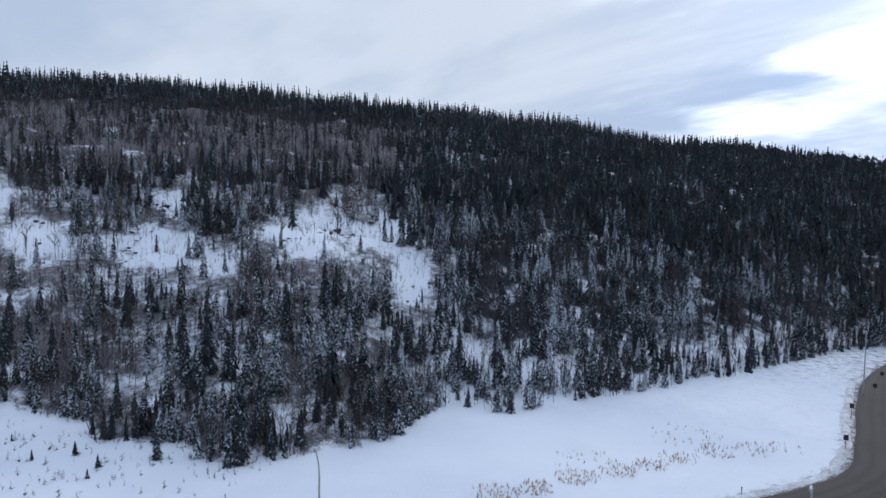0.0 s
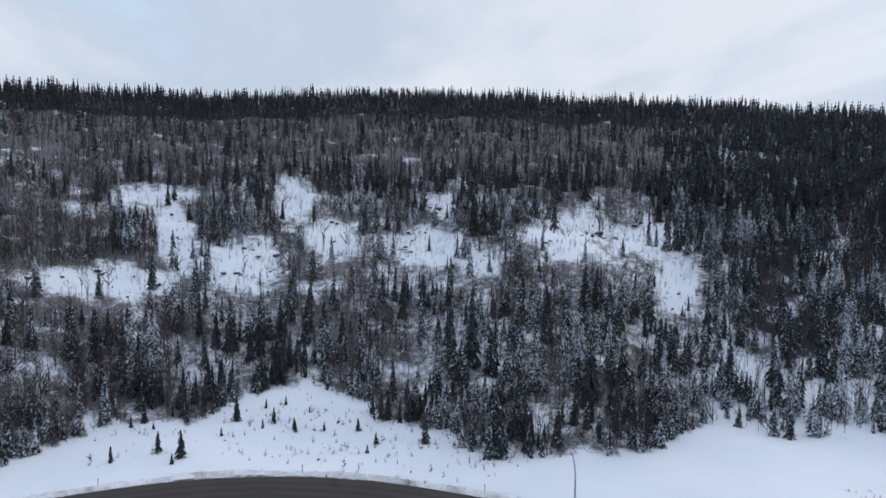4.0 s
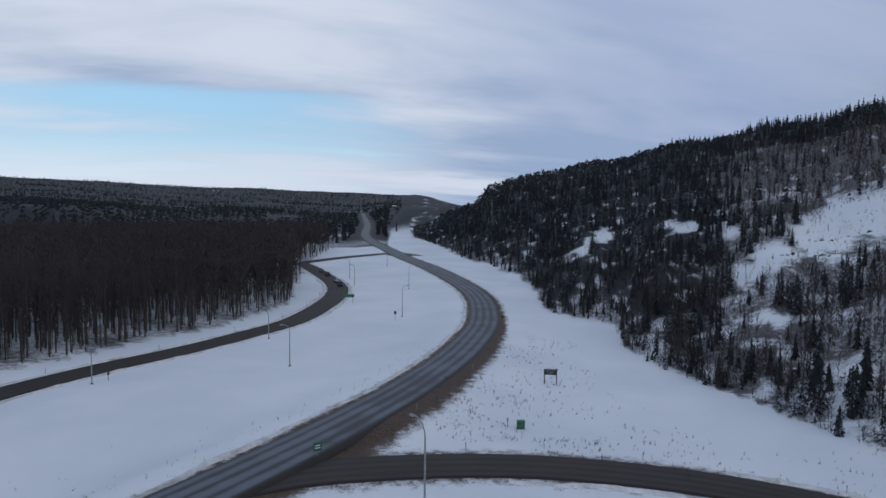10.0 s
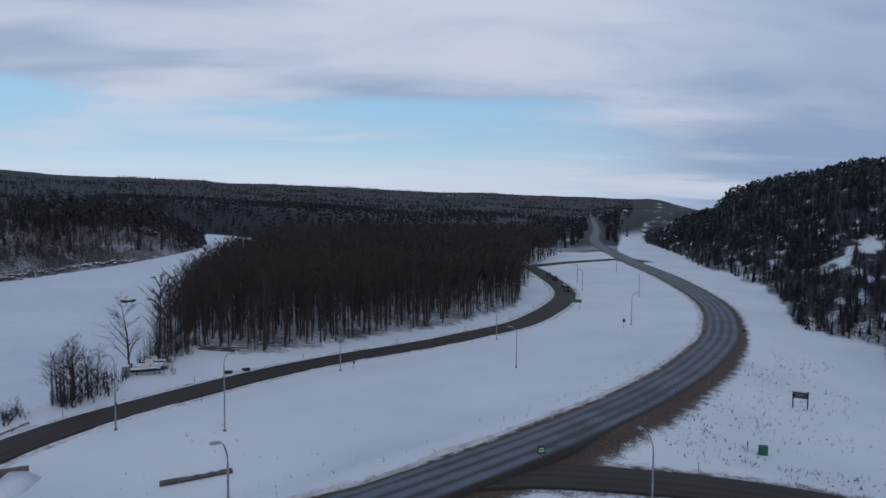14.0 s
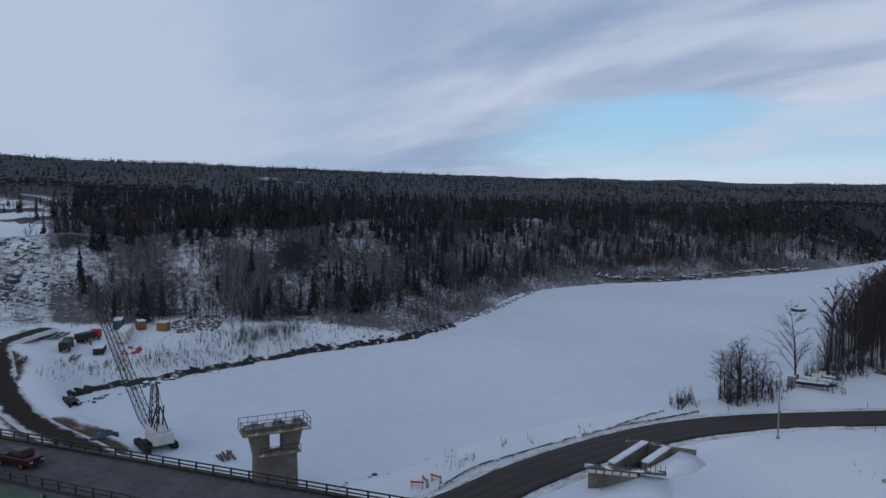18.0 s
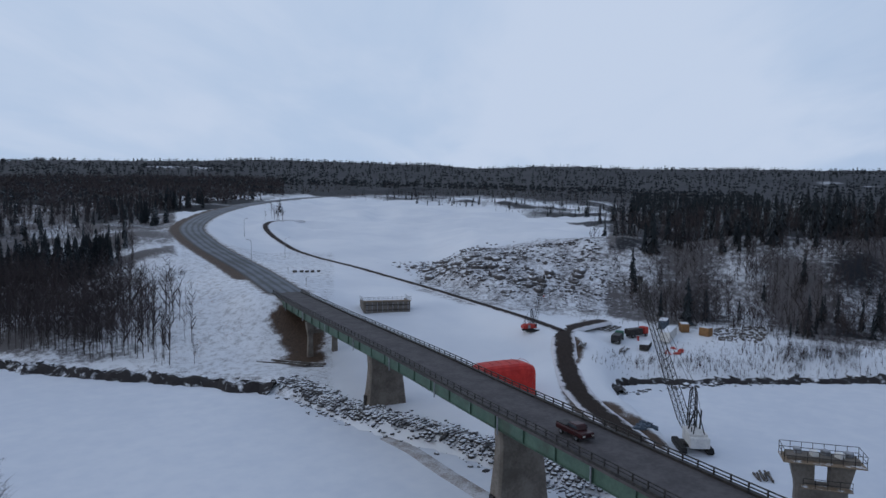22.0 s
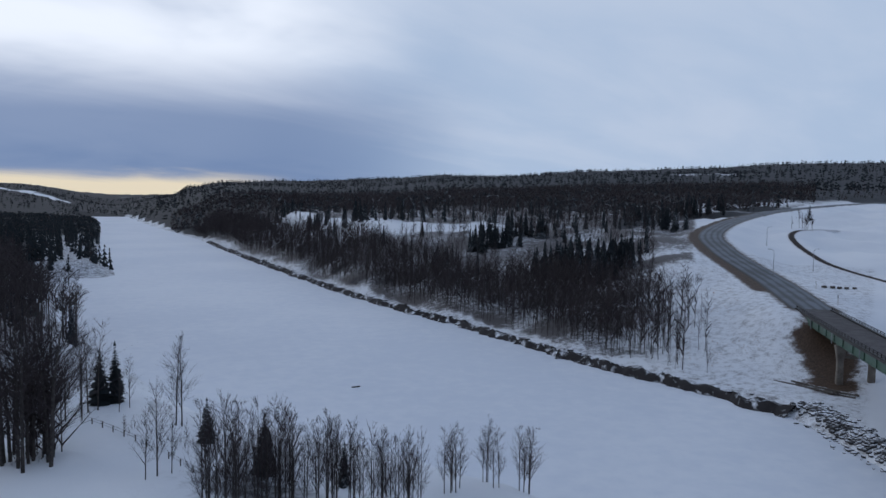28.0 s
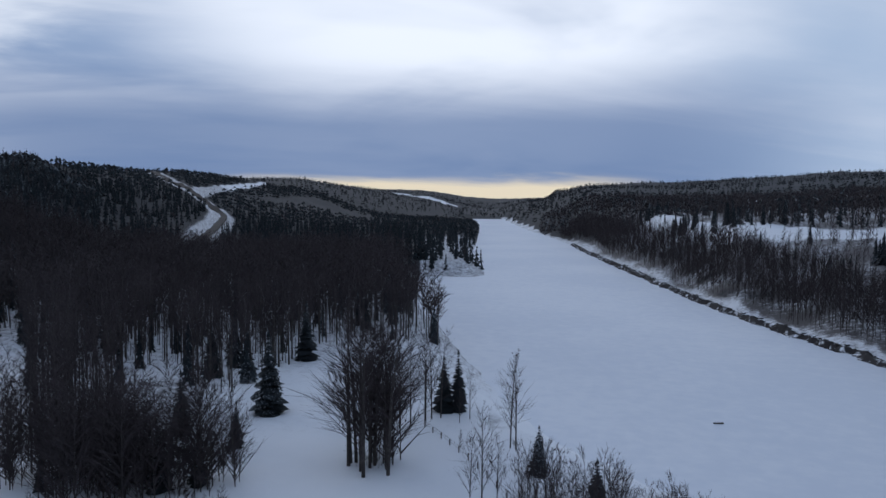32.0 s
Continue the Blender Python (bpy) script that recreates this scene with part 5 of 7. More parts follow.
def build_bridge():
    b = thing("road_bridge", (0, 0, 0), 0, "two-lane steel girder bridge with green sides on concrete piers", "bridge")
    length = along_bridge(0)[2]
    deck = part("deck", Shape().loft(bridge_rings([(-4.7, -0.02), (-4.7, -0.35), (4.7, -0.35), (4.7, -0.02), (4.2, 0.06), (-4.2, 0.06)])), M["deck"], b, "worn grey asphalt deck")
    for side in (-1, 1):
        part("kerb", Shape().loft(bridge_rings([(side * 4.25, 0.04), (side * 4.75, 0.04), (side * 4.75, 0.38), (side * 4.25, 0.34)])), M["steel_dark"], deck, "dirty concrete kerb")
        g = part("girder", Shape().loft(bridge_rings([(side * 4.0, -0.36), (side * 4.12, -0.36), (side * 4.12, -2.35), (side * 4.0, -2.35)])), M["steel_green"], b)
        for h in (-0.42, -2.40):
            part("flange", Shape().loft(bridge_rings([(side * 4.06 - 0.28, h), (side * 4.06 + 0.28, h), (side * 4.06 + 0.28, h + 0.07), (side * 4.06 - 0.28, h + 0.07)])), M["steel_green"], g)
        stiff = None
        for s in np.arange(3, length, 7.0):
            p, a, _ = along_bridge(s)
            m = Matrix.Translation(Vector(p)) @ Matrix.Rotation(a, 4, "Z") @ Matrix.Translation((0, side * 4.24, -1.36))
            if stiff is None:
                stiff = part("stiffener", Shape().box((0, 0, 0), (0.06, 0.22, 1.86)), M["steel_green"], g)
                stiff.matrix_basis = m
            else:
                twin(stiff, g, m)
        drain = None
        for s in np.arange(18, length, 20.0):
            p, a, _ = along_bridge(s)
            m = Matrix.Translation(Vector(p)) @ Matrix.Rotation(a, 4, "Z") @ Matrix.Translation((0, side * 4.5, -1.6))
            if drain is None:
                drain = part("drain_pipe", Shape().tube((0, 0, -1.3), (0, 0, 1.25), 0.11), M["galvanised"], g, "pale steel drain pipe")
                drain.matrix_basis = m
            else:
                twin(drain, g, m)
        rail = part("railing", Shape().loft(bridge_rings([(side * 4.5 - 0.06, 1.06), (side * 4.5 + 0.06, 1.06), (side * 4.5 + 0.06, 1.18), (side * 4.5 - 0.06, 1.18)])), M["steel_dark"], b)
        part("middle_rail", Shape().loft(bridge_rings([(side * 4.5 - 0.05, 0.66), (side * 4.5 + 0.05, 0.66), (side * 4.5 + 0.05, 0.78), (side * 4.5 - 0.05, 0.78)])), M["steel_dark"], rail)
        post = None
        for s in np.arange(0.5, length, 2.2):
            p, a, _ = along_bridge(s)
            m = Matrix.Translation(Vector(p)) @ Matrix.Rotation(a, 4, "Z") @ Matrix.Translation((0, side * 4.5, 0.7))
            if post is None:
                post = part("post", Shape().box((0, 0, 0), (0.16, 0.16, 1.0), 0, 0.02), M["steel_dark"], rail)
                post.matrix_basis = m
            else:
                twin(post, rail, m)
    part("cross_bracing", cross_bracing(length), M["steel_green"], b)
    for s, low in ((28.0, -8.6), (59.3, -8.6), (111.0, -7.6)):
        p, a, _ = along_bridge(s)
        wall_pier(b, p, a, low)
    p, a, _ = along_bridge(155.0)
    bent = part("portal_pier", portal(land1(p[0], p[1])), M["concrete"], b, "two-column concrete portal pier")
    bent.matrix_basis = Matrix.Translation((p[0], p[1], 0)) @ Matrix.Rotation(a, 4, "Z")
    for s, k in ((1.0, -1), (length - 1.0, 1)):
        p, a, _ = along_bridge(s)
        ab = part("abutment", Shape().box((k * 0.6, 0, 2.0), (2.0, 11.0, 5.2), 0, 0.08).box((k * 3.0, 5.3, 3.2), (5.0, 0.5, 5.0)).box((k * 3.0, -5.3, 3.2), (5.0, 0.5, 5.0)), M["concrete"], b)
        ab.matrix_basis = Matrix.Translation((p[0], p[1], 0)) @ Matrix.Rotation(a, 4, "Z")


def cross_bracing(length):
    sh = Shape()
    for s in np.arange(3, length, 14.0):
        p, a, _ = along_bridge(s)
        n = Vector((-math.sin(a), math.cos(a), 0))
        q = Vector(p)
        sh.tube(q + n * 4.0 + Vector((0, 0, -0.6)), q - n * 4.0 + Vector((0, 0, -2.2)), 0.09, n=4)
        sh.tube(q - n * 4.0 + Vector((0, 0, -0.6)), q + n * 4.0 + Vector((0, 0, -2.2)), 0.09, n=4)
    return sh


def ring_box(hx, hy, z, c=0.35):
    return [Vector(v) for v in ((hx, hy - c, z), (hx - c, hy, z), (-hx + c, hy, z), (-hx, hy - c, z), (-hx, -hy + c, z), (-hx + c, -hy, z), (hx - c, -hy, z), (hx, -hy + c, z))]


def wall_pier(b, p, a, low):
    sh = Shape().loft([ring_box(1.6, 4.5, low), ring_box(1.5, 4.3, low + 1.5), ring_box(1.15, 3.75, -1.0), ring_box(1.0, 3.6, 2.0), ring_box(1.0, 3.75, 3.7), ring_box(1.0, 3.75, 4.35)])
    pier = part("pier", sh, M["concrete"], b, "tall flared concrete pier")
    pier.matrix_basis = Matrix.Translation((p[0], p[1], 0)) @ Matrix.Rotation(a, 4, "Z")
    for y in (-3.2, -1.1, 1.1, 3.2):
        part("bearing", Shape().box((0, y, 4.47), (0.7, 0.6, 0.26)), M["steel_dark"], pier)
    part("nose_plate", Shape().box((0, 4.32, low + 2.4), (1.2, 0.35, 2.6), 0, 0.05), M["steel_dark"], pier, "rusted steel ice guard")


def portal(low):
    sh = Shape()
    for y in (-3.3, 3.3):
        sh.loft([ring_box_at(0.65, 0.75, low - 1.5, y), ring_box_at(0.6, 0.65, 0.5, y), ring_box_at(0.8, 1.25, 4.3, y)])
    sh.box((0, 0, 1.8), (0.9, 5.6, 0.8), 0, 0.06)
    return sh


def ring_box_at(hx, hy, z, y):
    return [v + Vector((0, y, 0)) for v in ring_box(hx, hy, z, 0.15)]


build_bridge()


def railing_parts(parent, pts, height, step=1.6, mat="galvanised"):
    """A pipe railing along points, its posts and two rails."""
    for h in (0.5, 1.0):
        part("rail", Shape().path([Vector(p) + Vector((0, 0, h * height)) for p in pts], 0.045, 5), M[mat], parent)
    post = None
    for a, b in zip(pts[:-1], pts[1:]):
        a, b = Vector(a), Vector(b)
        n = max(1, int((b - a).length / step))
        for k in range(n + 1):
            m = Matrix.Translation(a.lerp(b, k / n))
            if post is None:
                post = part("railing_post", Shape().tube((0, 0, 0), (0, 0, height), 0.05, n=5), M[mat], parent)
                post.matrix_basis = m
            else:
                twin(post, parent, m)


def build_new_pier():
    place, turn = (-103.4, -18.4, -0.5), 113.0
    t = thing("unfinished_bridge_pier", place, turn, "unfinished concrete bridge pier with railed work platform on the ice", "pier")
    t.scale = (0.86, 0.95, 1.0)
    part("shaft", Shape().loft([ring_box(3.9, 1.2, -9.0), ring_box(3.7, 1.1, -1.8), ring_box(3.8, 1.1, -1.0)]), M["concrete"], t)
    for s in (-1, 1):
        arm = Shape().loft([[Vector((s * (2.4 + dx * 1.3), dy, z)) for dx, dy in ((-1, -1), (1, -1), (1, 1), (-1, 1))] for z in (-1.2,)]
                           + [[Vector((s * (2.9 + dx * 1.75), dy * 1.05, z)) for dx, dy in ((-1, -1), (1, -1), (1, 1), (-1, 1))] for z in (2.2,)])
        part("arm", arm, M["concrete"], t)
    part("cap", Shape().box((0, 0, 2.55), (10.2, 2.4, 0.8), 0, 0.05), M["concrete"], t)
    plat = part("work_platform", Shape().box((0, 0, 2.25), (11.6, 4.4, 0.16)), M["wood"], t, "snow-dusted timber work platform")
    railing_parts(plat, [(-5.7, -2.1, 2.3), (5.7, -2.1, 2.3), (5.7, 2.1, 2.3), (-5.7, 2.1, 2.3), (-5.7, -2.1, 2.3)], 1.6, 1.5, "steel_dark")
    low = part("lower_platform", Shape().box((0.4, -1.9, -0.9), (7.0, 1.4, 0.14)), M["wood"], t)
    railing_parts(low, [(-3.0, -2.5, -0.85), (3.8, -2.5, -0.85)], 1.2, 1.4, "steel_dark")
    for k, x in enumerate((-3.4, -1.2, 0.6, 2.4, 3.8)):
        part("formwork_bundle", Shape().box((x, 0.4 * (-1) ** k, 3.25), (1.0, 1.2, 0.7), 0.2 * k, 0.08), M["white_paint" if k % 2 else "galvanised"], t)


build_new_pier()


def build_abutment(name, place, turn, width, depth, height, label):
    t = thing(name, place, turn, label, "abutment")
    part("front_wall", Shape().box((0, 0, height / 2), (width, 0.8, height), 0, 0.04), M["concrete"], t)
    railing_parts(t, [(-width / 2, -1.2, height * 1.15), (width / 2, -1.2, height * 1.15)], 1.0, 1.4, "galvanised")
    part("seat", Shape().box((0, -0.7, height * 0.55), (width * 0.96, 1.0, height * 1.05), 0, 0.05), M["concrete"], t)
    for s in (-1, 1):
        wing = Shape().loft([[Vector((s * (width / 2 - 0.25 + 0.25 * k), y, z)) for y, z in ((0.3, -1.0), (depth, height * 0.45), (depth, height + 0.1), (0.3, height + 0.1))] for k in (-1, 1)])
        w = part("wing_wall", wing, M["concrete"], t)
        railing_parts(w, [(s * width / 2, 0.4, height + 0.1), (s * width / 2, depth, height + 0.1)], 1.1, 1.2, "galvanised")
    part("coping", Shape().box((0, -0.75, height * 1.1), (width, 1.3, 0.25), 0, 0.03), M["wood"], t, "pale timber coping")
    for k in range(9):
        part("formwork_rib", Shape().box((-width * 0.44 + k * width * 0.11, -1.26, height * 0.5), (0.14, 0.14, height * 0.95)), M["galvanised"], t)
    for z in (0.3, 0.75):
        part("waler", Shape().box((0, -1.34, height * z), (width * 0.94, 0.1, 0.18)), M["steel_dark"], t)
    part("fill", Shape().box((0, depth * 0.55, height * 0.3), (width - 0.6, depth * 0.9, height * 0.6), 0, 0.2), M["snow"], t, "snow-covered earth fill")
    part("top_board", Shape().box((0, -0.9, height * 0.35), (width * 0.9, 0.12, 0.25)), M["wood"], t)


build_abutment("far_bridge_abutment", on_land(-154.0, -147.0, -0.4), 146, 14.5, 6.0, 3.4, "new concrete bridge abutment standing in the snowfield")
def slab(a, b, half, low, top0, top1=None):
    """An upright wall between two plan points, its top sloping from one to the other."""
    a, b = Vector((*a, 0)), Vector((*b, 0))
    n = (b - a).normalized()
    n = Vector((-n.y, n.x, 0)) * half
    top1 = top0 if top1 is None else top1
    return Shape().loft([[p - n + Vector((0, 0, low)), p + n + Vector((0, 0, low)), p + n + Vector((0, 0, t)), p - n + Vector((0, 0, t))] for p, t in ((a, top0), (b, top1))])


def build_near_abutment():
    """A low open abutment: two wings, twin inner walls and work platforms."""
    t = thing("near_bridge_abutment", (0, 0, 0), 0, "low new concrete abutment with snow-capped walls beside the access road", "abutment")
    wing = part("wing_wall", slab((-87.9, 24.6), (-86.0, 30.5), 0.3, -4, 1.1), M["concrete"], t)
    for k in range(6):
        f = 0.08 + 0.168 * k
        x, y = -87.55 + 1.9 * f, 24.45 + 5.9 * f
        part("formwork_panel", slab((x - 0.12, y - 0.40), (x + 0.13, y + 0.40), 0.05, 0.62, 1.02), M["white_paint"], wing)
    cap = part("work_platform", slab((-88.3, 24.2), (-85.2, 33.9), 0.65, 1.12, 1.28), M["log"], wing, "dark timber work platform")
    for k in range(9):
        f = 0.5 + 0.06 * k
        x, y = -88.0 + 3.1 * f, 24.2 + 9.7 * f
        part("starter_bar", Shape().tube((x, y, 1.2), (x, y, 2.3), 0.035, n=4), M["steel_dark"], cap)
    for a, b in (((-89.0, 28.0), (-96.9, 35.3)), ((-89.0, 32.5), (-94.6, 37.7))):
        w = part("inner_wall", slab(a, b, 0.45, -3, 1.2), M["concrete"], t)
        part("snow_cap", slab(a, b, 0.5, 1.22, 1.42), M["snow"], w, "snow lying along the wall")
    far = part("far_wall", slab((-98.1, 33.2), (-95.8, 37.8), 0.3, -3, 1.0), M["concrete"], t)
    part("far_wing", slab((-95.7, 37.9), (-93.9, 41.6), 0.3, -3, 1.0), M["concrete"], t)
    part("walkway", slab((-98.2, 33.0), (-95.6, 38.3), 0.6, 1.02, 1.16), M["log"], far)
    part("pit_floor", Shape().box((-92.4, 33.4, -0.9), (8.5, 3.6, 0.5), radians(137)), M["mud"], t, "dark floor between the walls")
    # snow banked against the outside
    rings = []
    for f in (0.0, 0.35, 0.7, 1.0, 1.6):
        p = Vector((-87.5 + 1.9 * f, 24.5 + 5.9 * f, 0))
        z = -2.0 + 2.7 * min(f, 1.0)
        q = p + Vector((9.0, -2.6, 0))
        rings.append([p + Vector((-0.3, 0.1, -4)), p + Vector((-0.3, 0.1, z)), p.lerp(q, 0.45) + Vector((0, 0, max(z - 0.9, land1(*p.lerp(q, 0.45)[:2]) + 0.02))), q + Vector((0, 0, land1(q.x, q.y) - 0.5))])
    part("snow_bank", Shape().loft(rings), M["snow"], t, "snow banked against the wing wall", True)
    rings = []
    for a, b in (((-87.0, 31.2), (-85.0, 30.5)), ((-91.5, 36.4), (-88.5, 39.5)), ((-95.0, 40.0), (-91.5, 42.5))):
        z1 = land1(*b) - 0.3
        rings.append([Vector((a[0], a[1], -3)), Vector((a[0], a[1], 0.75)), Vector(((a[0] + b[0]) / 2, (a[1] + b[1]) / 2, max(0.5, z1 + 0.3))), Vector((b[0], b[1], z1))])
    part("snow_fill", Shape().loft(rings), M["snow"], t, "snow lying behind the wall", True)


build_near_abutment()


def build_enclosure():
    x, y = -124.0, -84.0
    z = land1(x, y)
    t = thing("tarpaulin_enclosure", (x, y, z), -23.5, "large bright red tarpaulin enclosure over a pier on the work pad", "enclosure")
    rings = []
    rng = random.Random(4)
    for i in range(13):
        f = i / 12
        u = -6.6 + 13.2 * f
        end = 1 - 0.10 * (abs(f - 0.5) * 2) ** 6
        ring = []
        for k in range(11):
            a = math.pi * k / 10
            w = 3.6 * math.copysign(abs(math.cos(a)) ** 0.42, math.cos(a)) * end
            h = 7.8 * abs(math.sin(a)) ** 0.28 * end
            ring.append(Vector((u + 0.03 * rng.random(), w + 0.05 * rng.random(), h - 0.3)))
        rings.append(ring)
    part("cover", Shape().loft(rings), M["red_tarp"], t, "taut red tarpaulin cover")
    for i in range(1, 12, 2):
        u = -6.6 + 13.2 * i / 12
        part("strap", Shape().path([(u, -3.75, 0.2), (u, -3.3, 6.3), (u, -1.4, 7.6), (u, 1.4, 7.6), (u, 3.3, 6.3), (u, 3.75, 0.2)], 0.05, 4), M["red_paint"], t)
    part("heater_duct", Shape().tube((7.4, 0, 0.7), (6.3, 0, 0.9), 0.45, n=8), M["ochre_paint"], t)


build_enclosure()


# ---- machines ----
def lattice(a, b, w0, w1, bays, chord=0.09, lace=0.045):
    """Four chords with lacing between two points."""
    a, b = Vector(a), Vector(b)
    q = (b - a).to_track_quat("Z", "Y").to_matrix()
    sh = Shape()
    corner = [Vector((sx, sy, 0)) for sx, sy in ((1, 1), (-1, 1), (-1, -1), (1, -1))]
    def at(f, c):
        w = (w0 + (w1 - w0) * f) / 2
        taper = min(1.0, 0.35 + 6 * f, 0.35 + 6 * (1 - f))
        return a.lerp(b, f) + q @ (c * w * taper)
    for c in corner:
        sh.path([at(f, c) for f in (0, 0.1, 0.5, 0.9, 1)], chord, 4)
    for i in range(bays):
        for k in range(4):
            sh.tube(at(i / bays, corner[k]), at((i + 1) / bays, corner[(k + 1) % 4]), lace, n=3)
            sh.tube(at(i / bays, corner[k]), at(i / bays, corner[(k + 1) % 4]), lace, n=3)
    return sh


def crawler_crane(place, turn, k, paint, boom_tip, label, heavy):
    t = thing("crawler_crane", place, turn, label, "crane")
    for s in (-1, 1):
        ring = [(-3.4, 0.55), (-3.0, 0.1), (3.0, 0.1), (3.4, 0.55), (3.0, 1.05), (-3.0, 1.05)]
        tr = part("track", Shape().loft([[Vector((x * k, (s * 2.1 + d) * k, z * k)) for x, z in ring] for d in (-0.45, 0.45)]), M["rubber"], t, "muddy steel crawler track")
        for x in (-2.4, -1.2, 0, 1.2, 2.4):
            part("roller", Shape().tube((x * k, (s * 2.1 - 0.5) * k, 0.55 * k), (x * k, (s * 2.1 + 0.5) * k, 0.55 * k), 0.34 * k, n=8), M["steel_dark"], tr)
    part("carbody", Shape().box((0, 0, 0.95 * k), (2.6 * k, 3.6 * k, 0.6 * k), 0, 0.06), M["steel_dark"], t)
    part("slew_ring", Shape().tube((0, 0, 1.2 * k), (0, 0, 1.5 * k), 1.2 * k, n=14), M["steel_dark"], t)
    house = part("machinery_house", Shape().box((-1.3 * k, 0, 2.55 * k), (4.4 * k, 2.9 * k, 2.0 * k), 0, 0.12), M[paint], t)
    part("house_door", Shape().box((-1.6 * k, -1.47 * k, 2.4 * k), (1.2 * k, 0.06, 1.5 * k)), M["galvanised"], house)
    part("exhaust", Shape().tube((-2.2 * k, 0.8 * k, 3.5 * k), (-2.2 * k, 0.8 * k, 4.3 * k), 0.1 * k, n=6), M["steel_dark"], house)
    part("counterweight", Shape().box((-3.9 * k, 0, 2.3 * k), (1.0 * k, 3.1 * k, 1.7 * k), 0, 0.15), M[paint], t)
    cab = part("cab", Shape().box((1.5 * k, -1.05 * k, 2.55 * k), (1.5 * k, 1.0 * k, 1.9 * k), 0, 0.1, (0.85, 0.95)), M[paint], t)
    part("window", Shape().box((1.75 * k, -1.05 * k, 2.85 * k), (1.2 * k, 1.04 * k, 0.9 * k), 0, 0.03), M["glass"], cab)
    foot = Vector((1.4 * k, 0.2 * k, 1.8 * k))
    tip = Vector(boom_tip)
    boom = part("boom", lattice(foot, tip, 1.6 * k, 1.3 * k, heavy, 0.085 * k, 0.04 * k), M["steel_dark"], t, "long dark lattice boom")
    part("boom_head", Shape().box(tip, (0.9 * k, 0.9 * k, 1.2 * k), 0, 0.1), M["steel_dark"], boom)
    g = Vector((-2.6 * k, 0, 7.2 * k))
    part("gantry", Shape().path([(-0.6 * k, 0.9 * k, 3.4 * k), g + Vector((0, 0.5 * k, 0))], 0.14 * k, 5).path([(-0.6 * k, -0.9 * k, 3.4 * k), g - Vector((0, 0.5 * k, 0))], 0.14 * k, 5)
         .path([(-3.4 * k, 0.9 * k, 3.4 * k), g], 0.1 * k, 5).path([(-3.4 * k, -0.9 * k, 3.4 * k), g], 0.1 * k, 5), M["black_paint"], t)
    m = Vector((0.2 * k, 0, 10.2 * k))
    part("mast", lattice((0.9 * k, 0, 2.4 * k), m, 1.3 * k, 0.9 * k, 7, 0.1 * k, 0.05 * k), M["black_paint"], t)
    for s in (-0.35, 0.35):
        part("pendant_line", Shape().path([m + Vector((0, s * k, 0)), tip + Vector((0, s * k, 0.4 * k))], 0.035 * k, 4), M["steel_dark"], t)
        part("hoist_rope", Shape().path([g + Vector((0, s * k, 0)), m + Vector((0, s * k, 0))], 0.035 * k, 4), M["steel_dark"], t)
    drop = tip - Vector((0, 0, (tip.z - 5) * 0.55))
    part("load_line", Shape().tube(tip, drop, 0.03 * k, n=4), M["steel_dark"], t)
    part("hook_block", Shape().box(drop, (0.5 * k, 0.35 * k, 0.9 * k), 0, 0.08), M["red_paint"], t)
    return t


crawler_crane((-124.5, -42.9, ICE_Z + 0.02), 215, 1.1, "white_paint", (24.0, 5.2, 28.0), "white crawler crane with long black lattice boom on the pad", 26)
crawler_crane(on_land(-167.5, -104.0, -0.1), 150, 0.62, "red_paint", (5.0, 2.0, 15.0), "small red crawler crane with lattice boom in the snow", 14)


def wheel(parent, x, y, r, w):
    tyre = part("wheel", Shape().tube((x, y - w / 2, r), (x, y + w / 2, r), r, n=14), M["rubber"], parent)
    part("rim", Shape().tube((x, y - w / 2 - 0.02, r), (x, y + w / 2 + 0.02, r), r * 0.55, n=10), M["galvanised"], tyre)


def car(place, turn, paint, kind, label, group):
    t = thing("pickup_truck" if kind == "pickup" else "car", place, turn, label, "truck" if kind == "pickup" else "car", group)
    if kind == "pickup":
        body = Shape().box((0, 0, 0.85), (5.4, 1.9, 0.7), 0, 0.12).box((0.5, 0, 1.5), (2.2, 1.75, 0.75), 0, 0.15, (0.75, 0.88))
        glass = Shape().box((0.5, 0, 1.55), (2.0, 1.79, 0.45), 0, 0.08, (0.8, 0.92))
        bed = part("cargo_bed", Shape().box((-1.7, 0, 1.26), (1.9, 1.6, 0.12)), M["steel_dark"], t)
    else:
        body = Shape().box((0, 0, 0.75), (4.5, 1.8, 0.65), 0, 0.15).box((-0.2, 0, 1.3), (2.8, 1.65, 0.65), 0, 0.15, (0.7, 0.85))
        glass = Shape().box((-0.2, 0, 1.33), (2.62, 1.69, 0.42), 0, 0.08, (0.76, 0.9))
    part("body", body, M[paint], t)
    part("windows", glass, M["glass"], t)
    for x in (-1.5, 1.55):
        for y in (-0.85, 0.85):
            wheel(t, x, y, 0.36, 0.24)
    for y in (-0.65, 0.65):
        part("headlight", Shape().box((2.26 if kind != "pickup" else 2.7, y, 0.85), (0.06, 0.35, 0.16)), M["lamp_lens"], t)
        part("tail_light", Shape().box((-2.26 if kind != "pickup" else -2.7, y, 0.9), (0.06, 0.3, 0.16)), M["red_paint"], t)
    part("bumper", Shape().box((2.3 if kind != "pickup" else 2.74, 0, 0.55), (0.1, 1.7, 0.2), 0, 0.03), M["black_paint"], t)
    return t


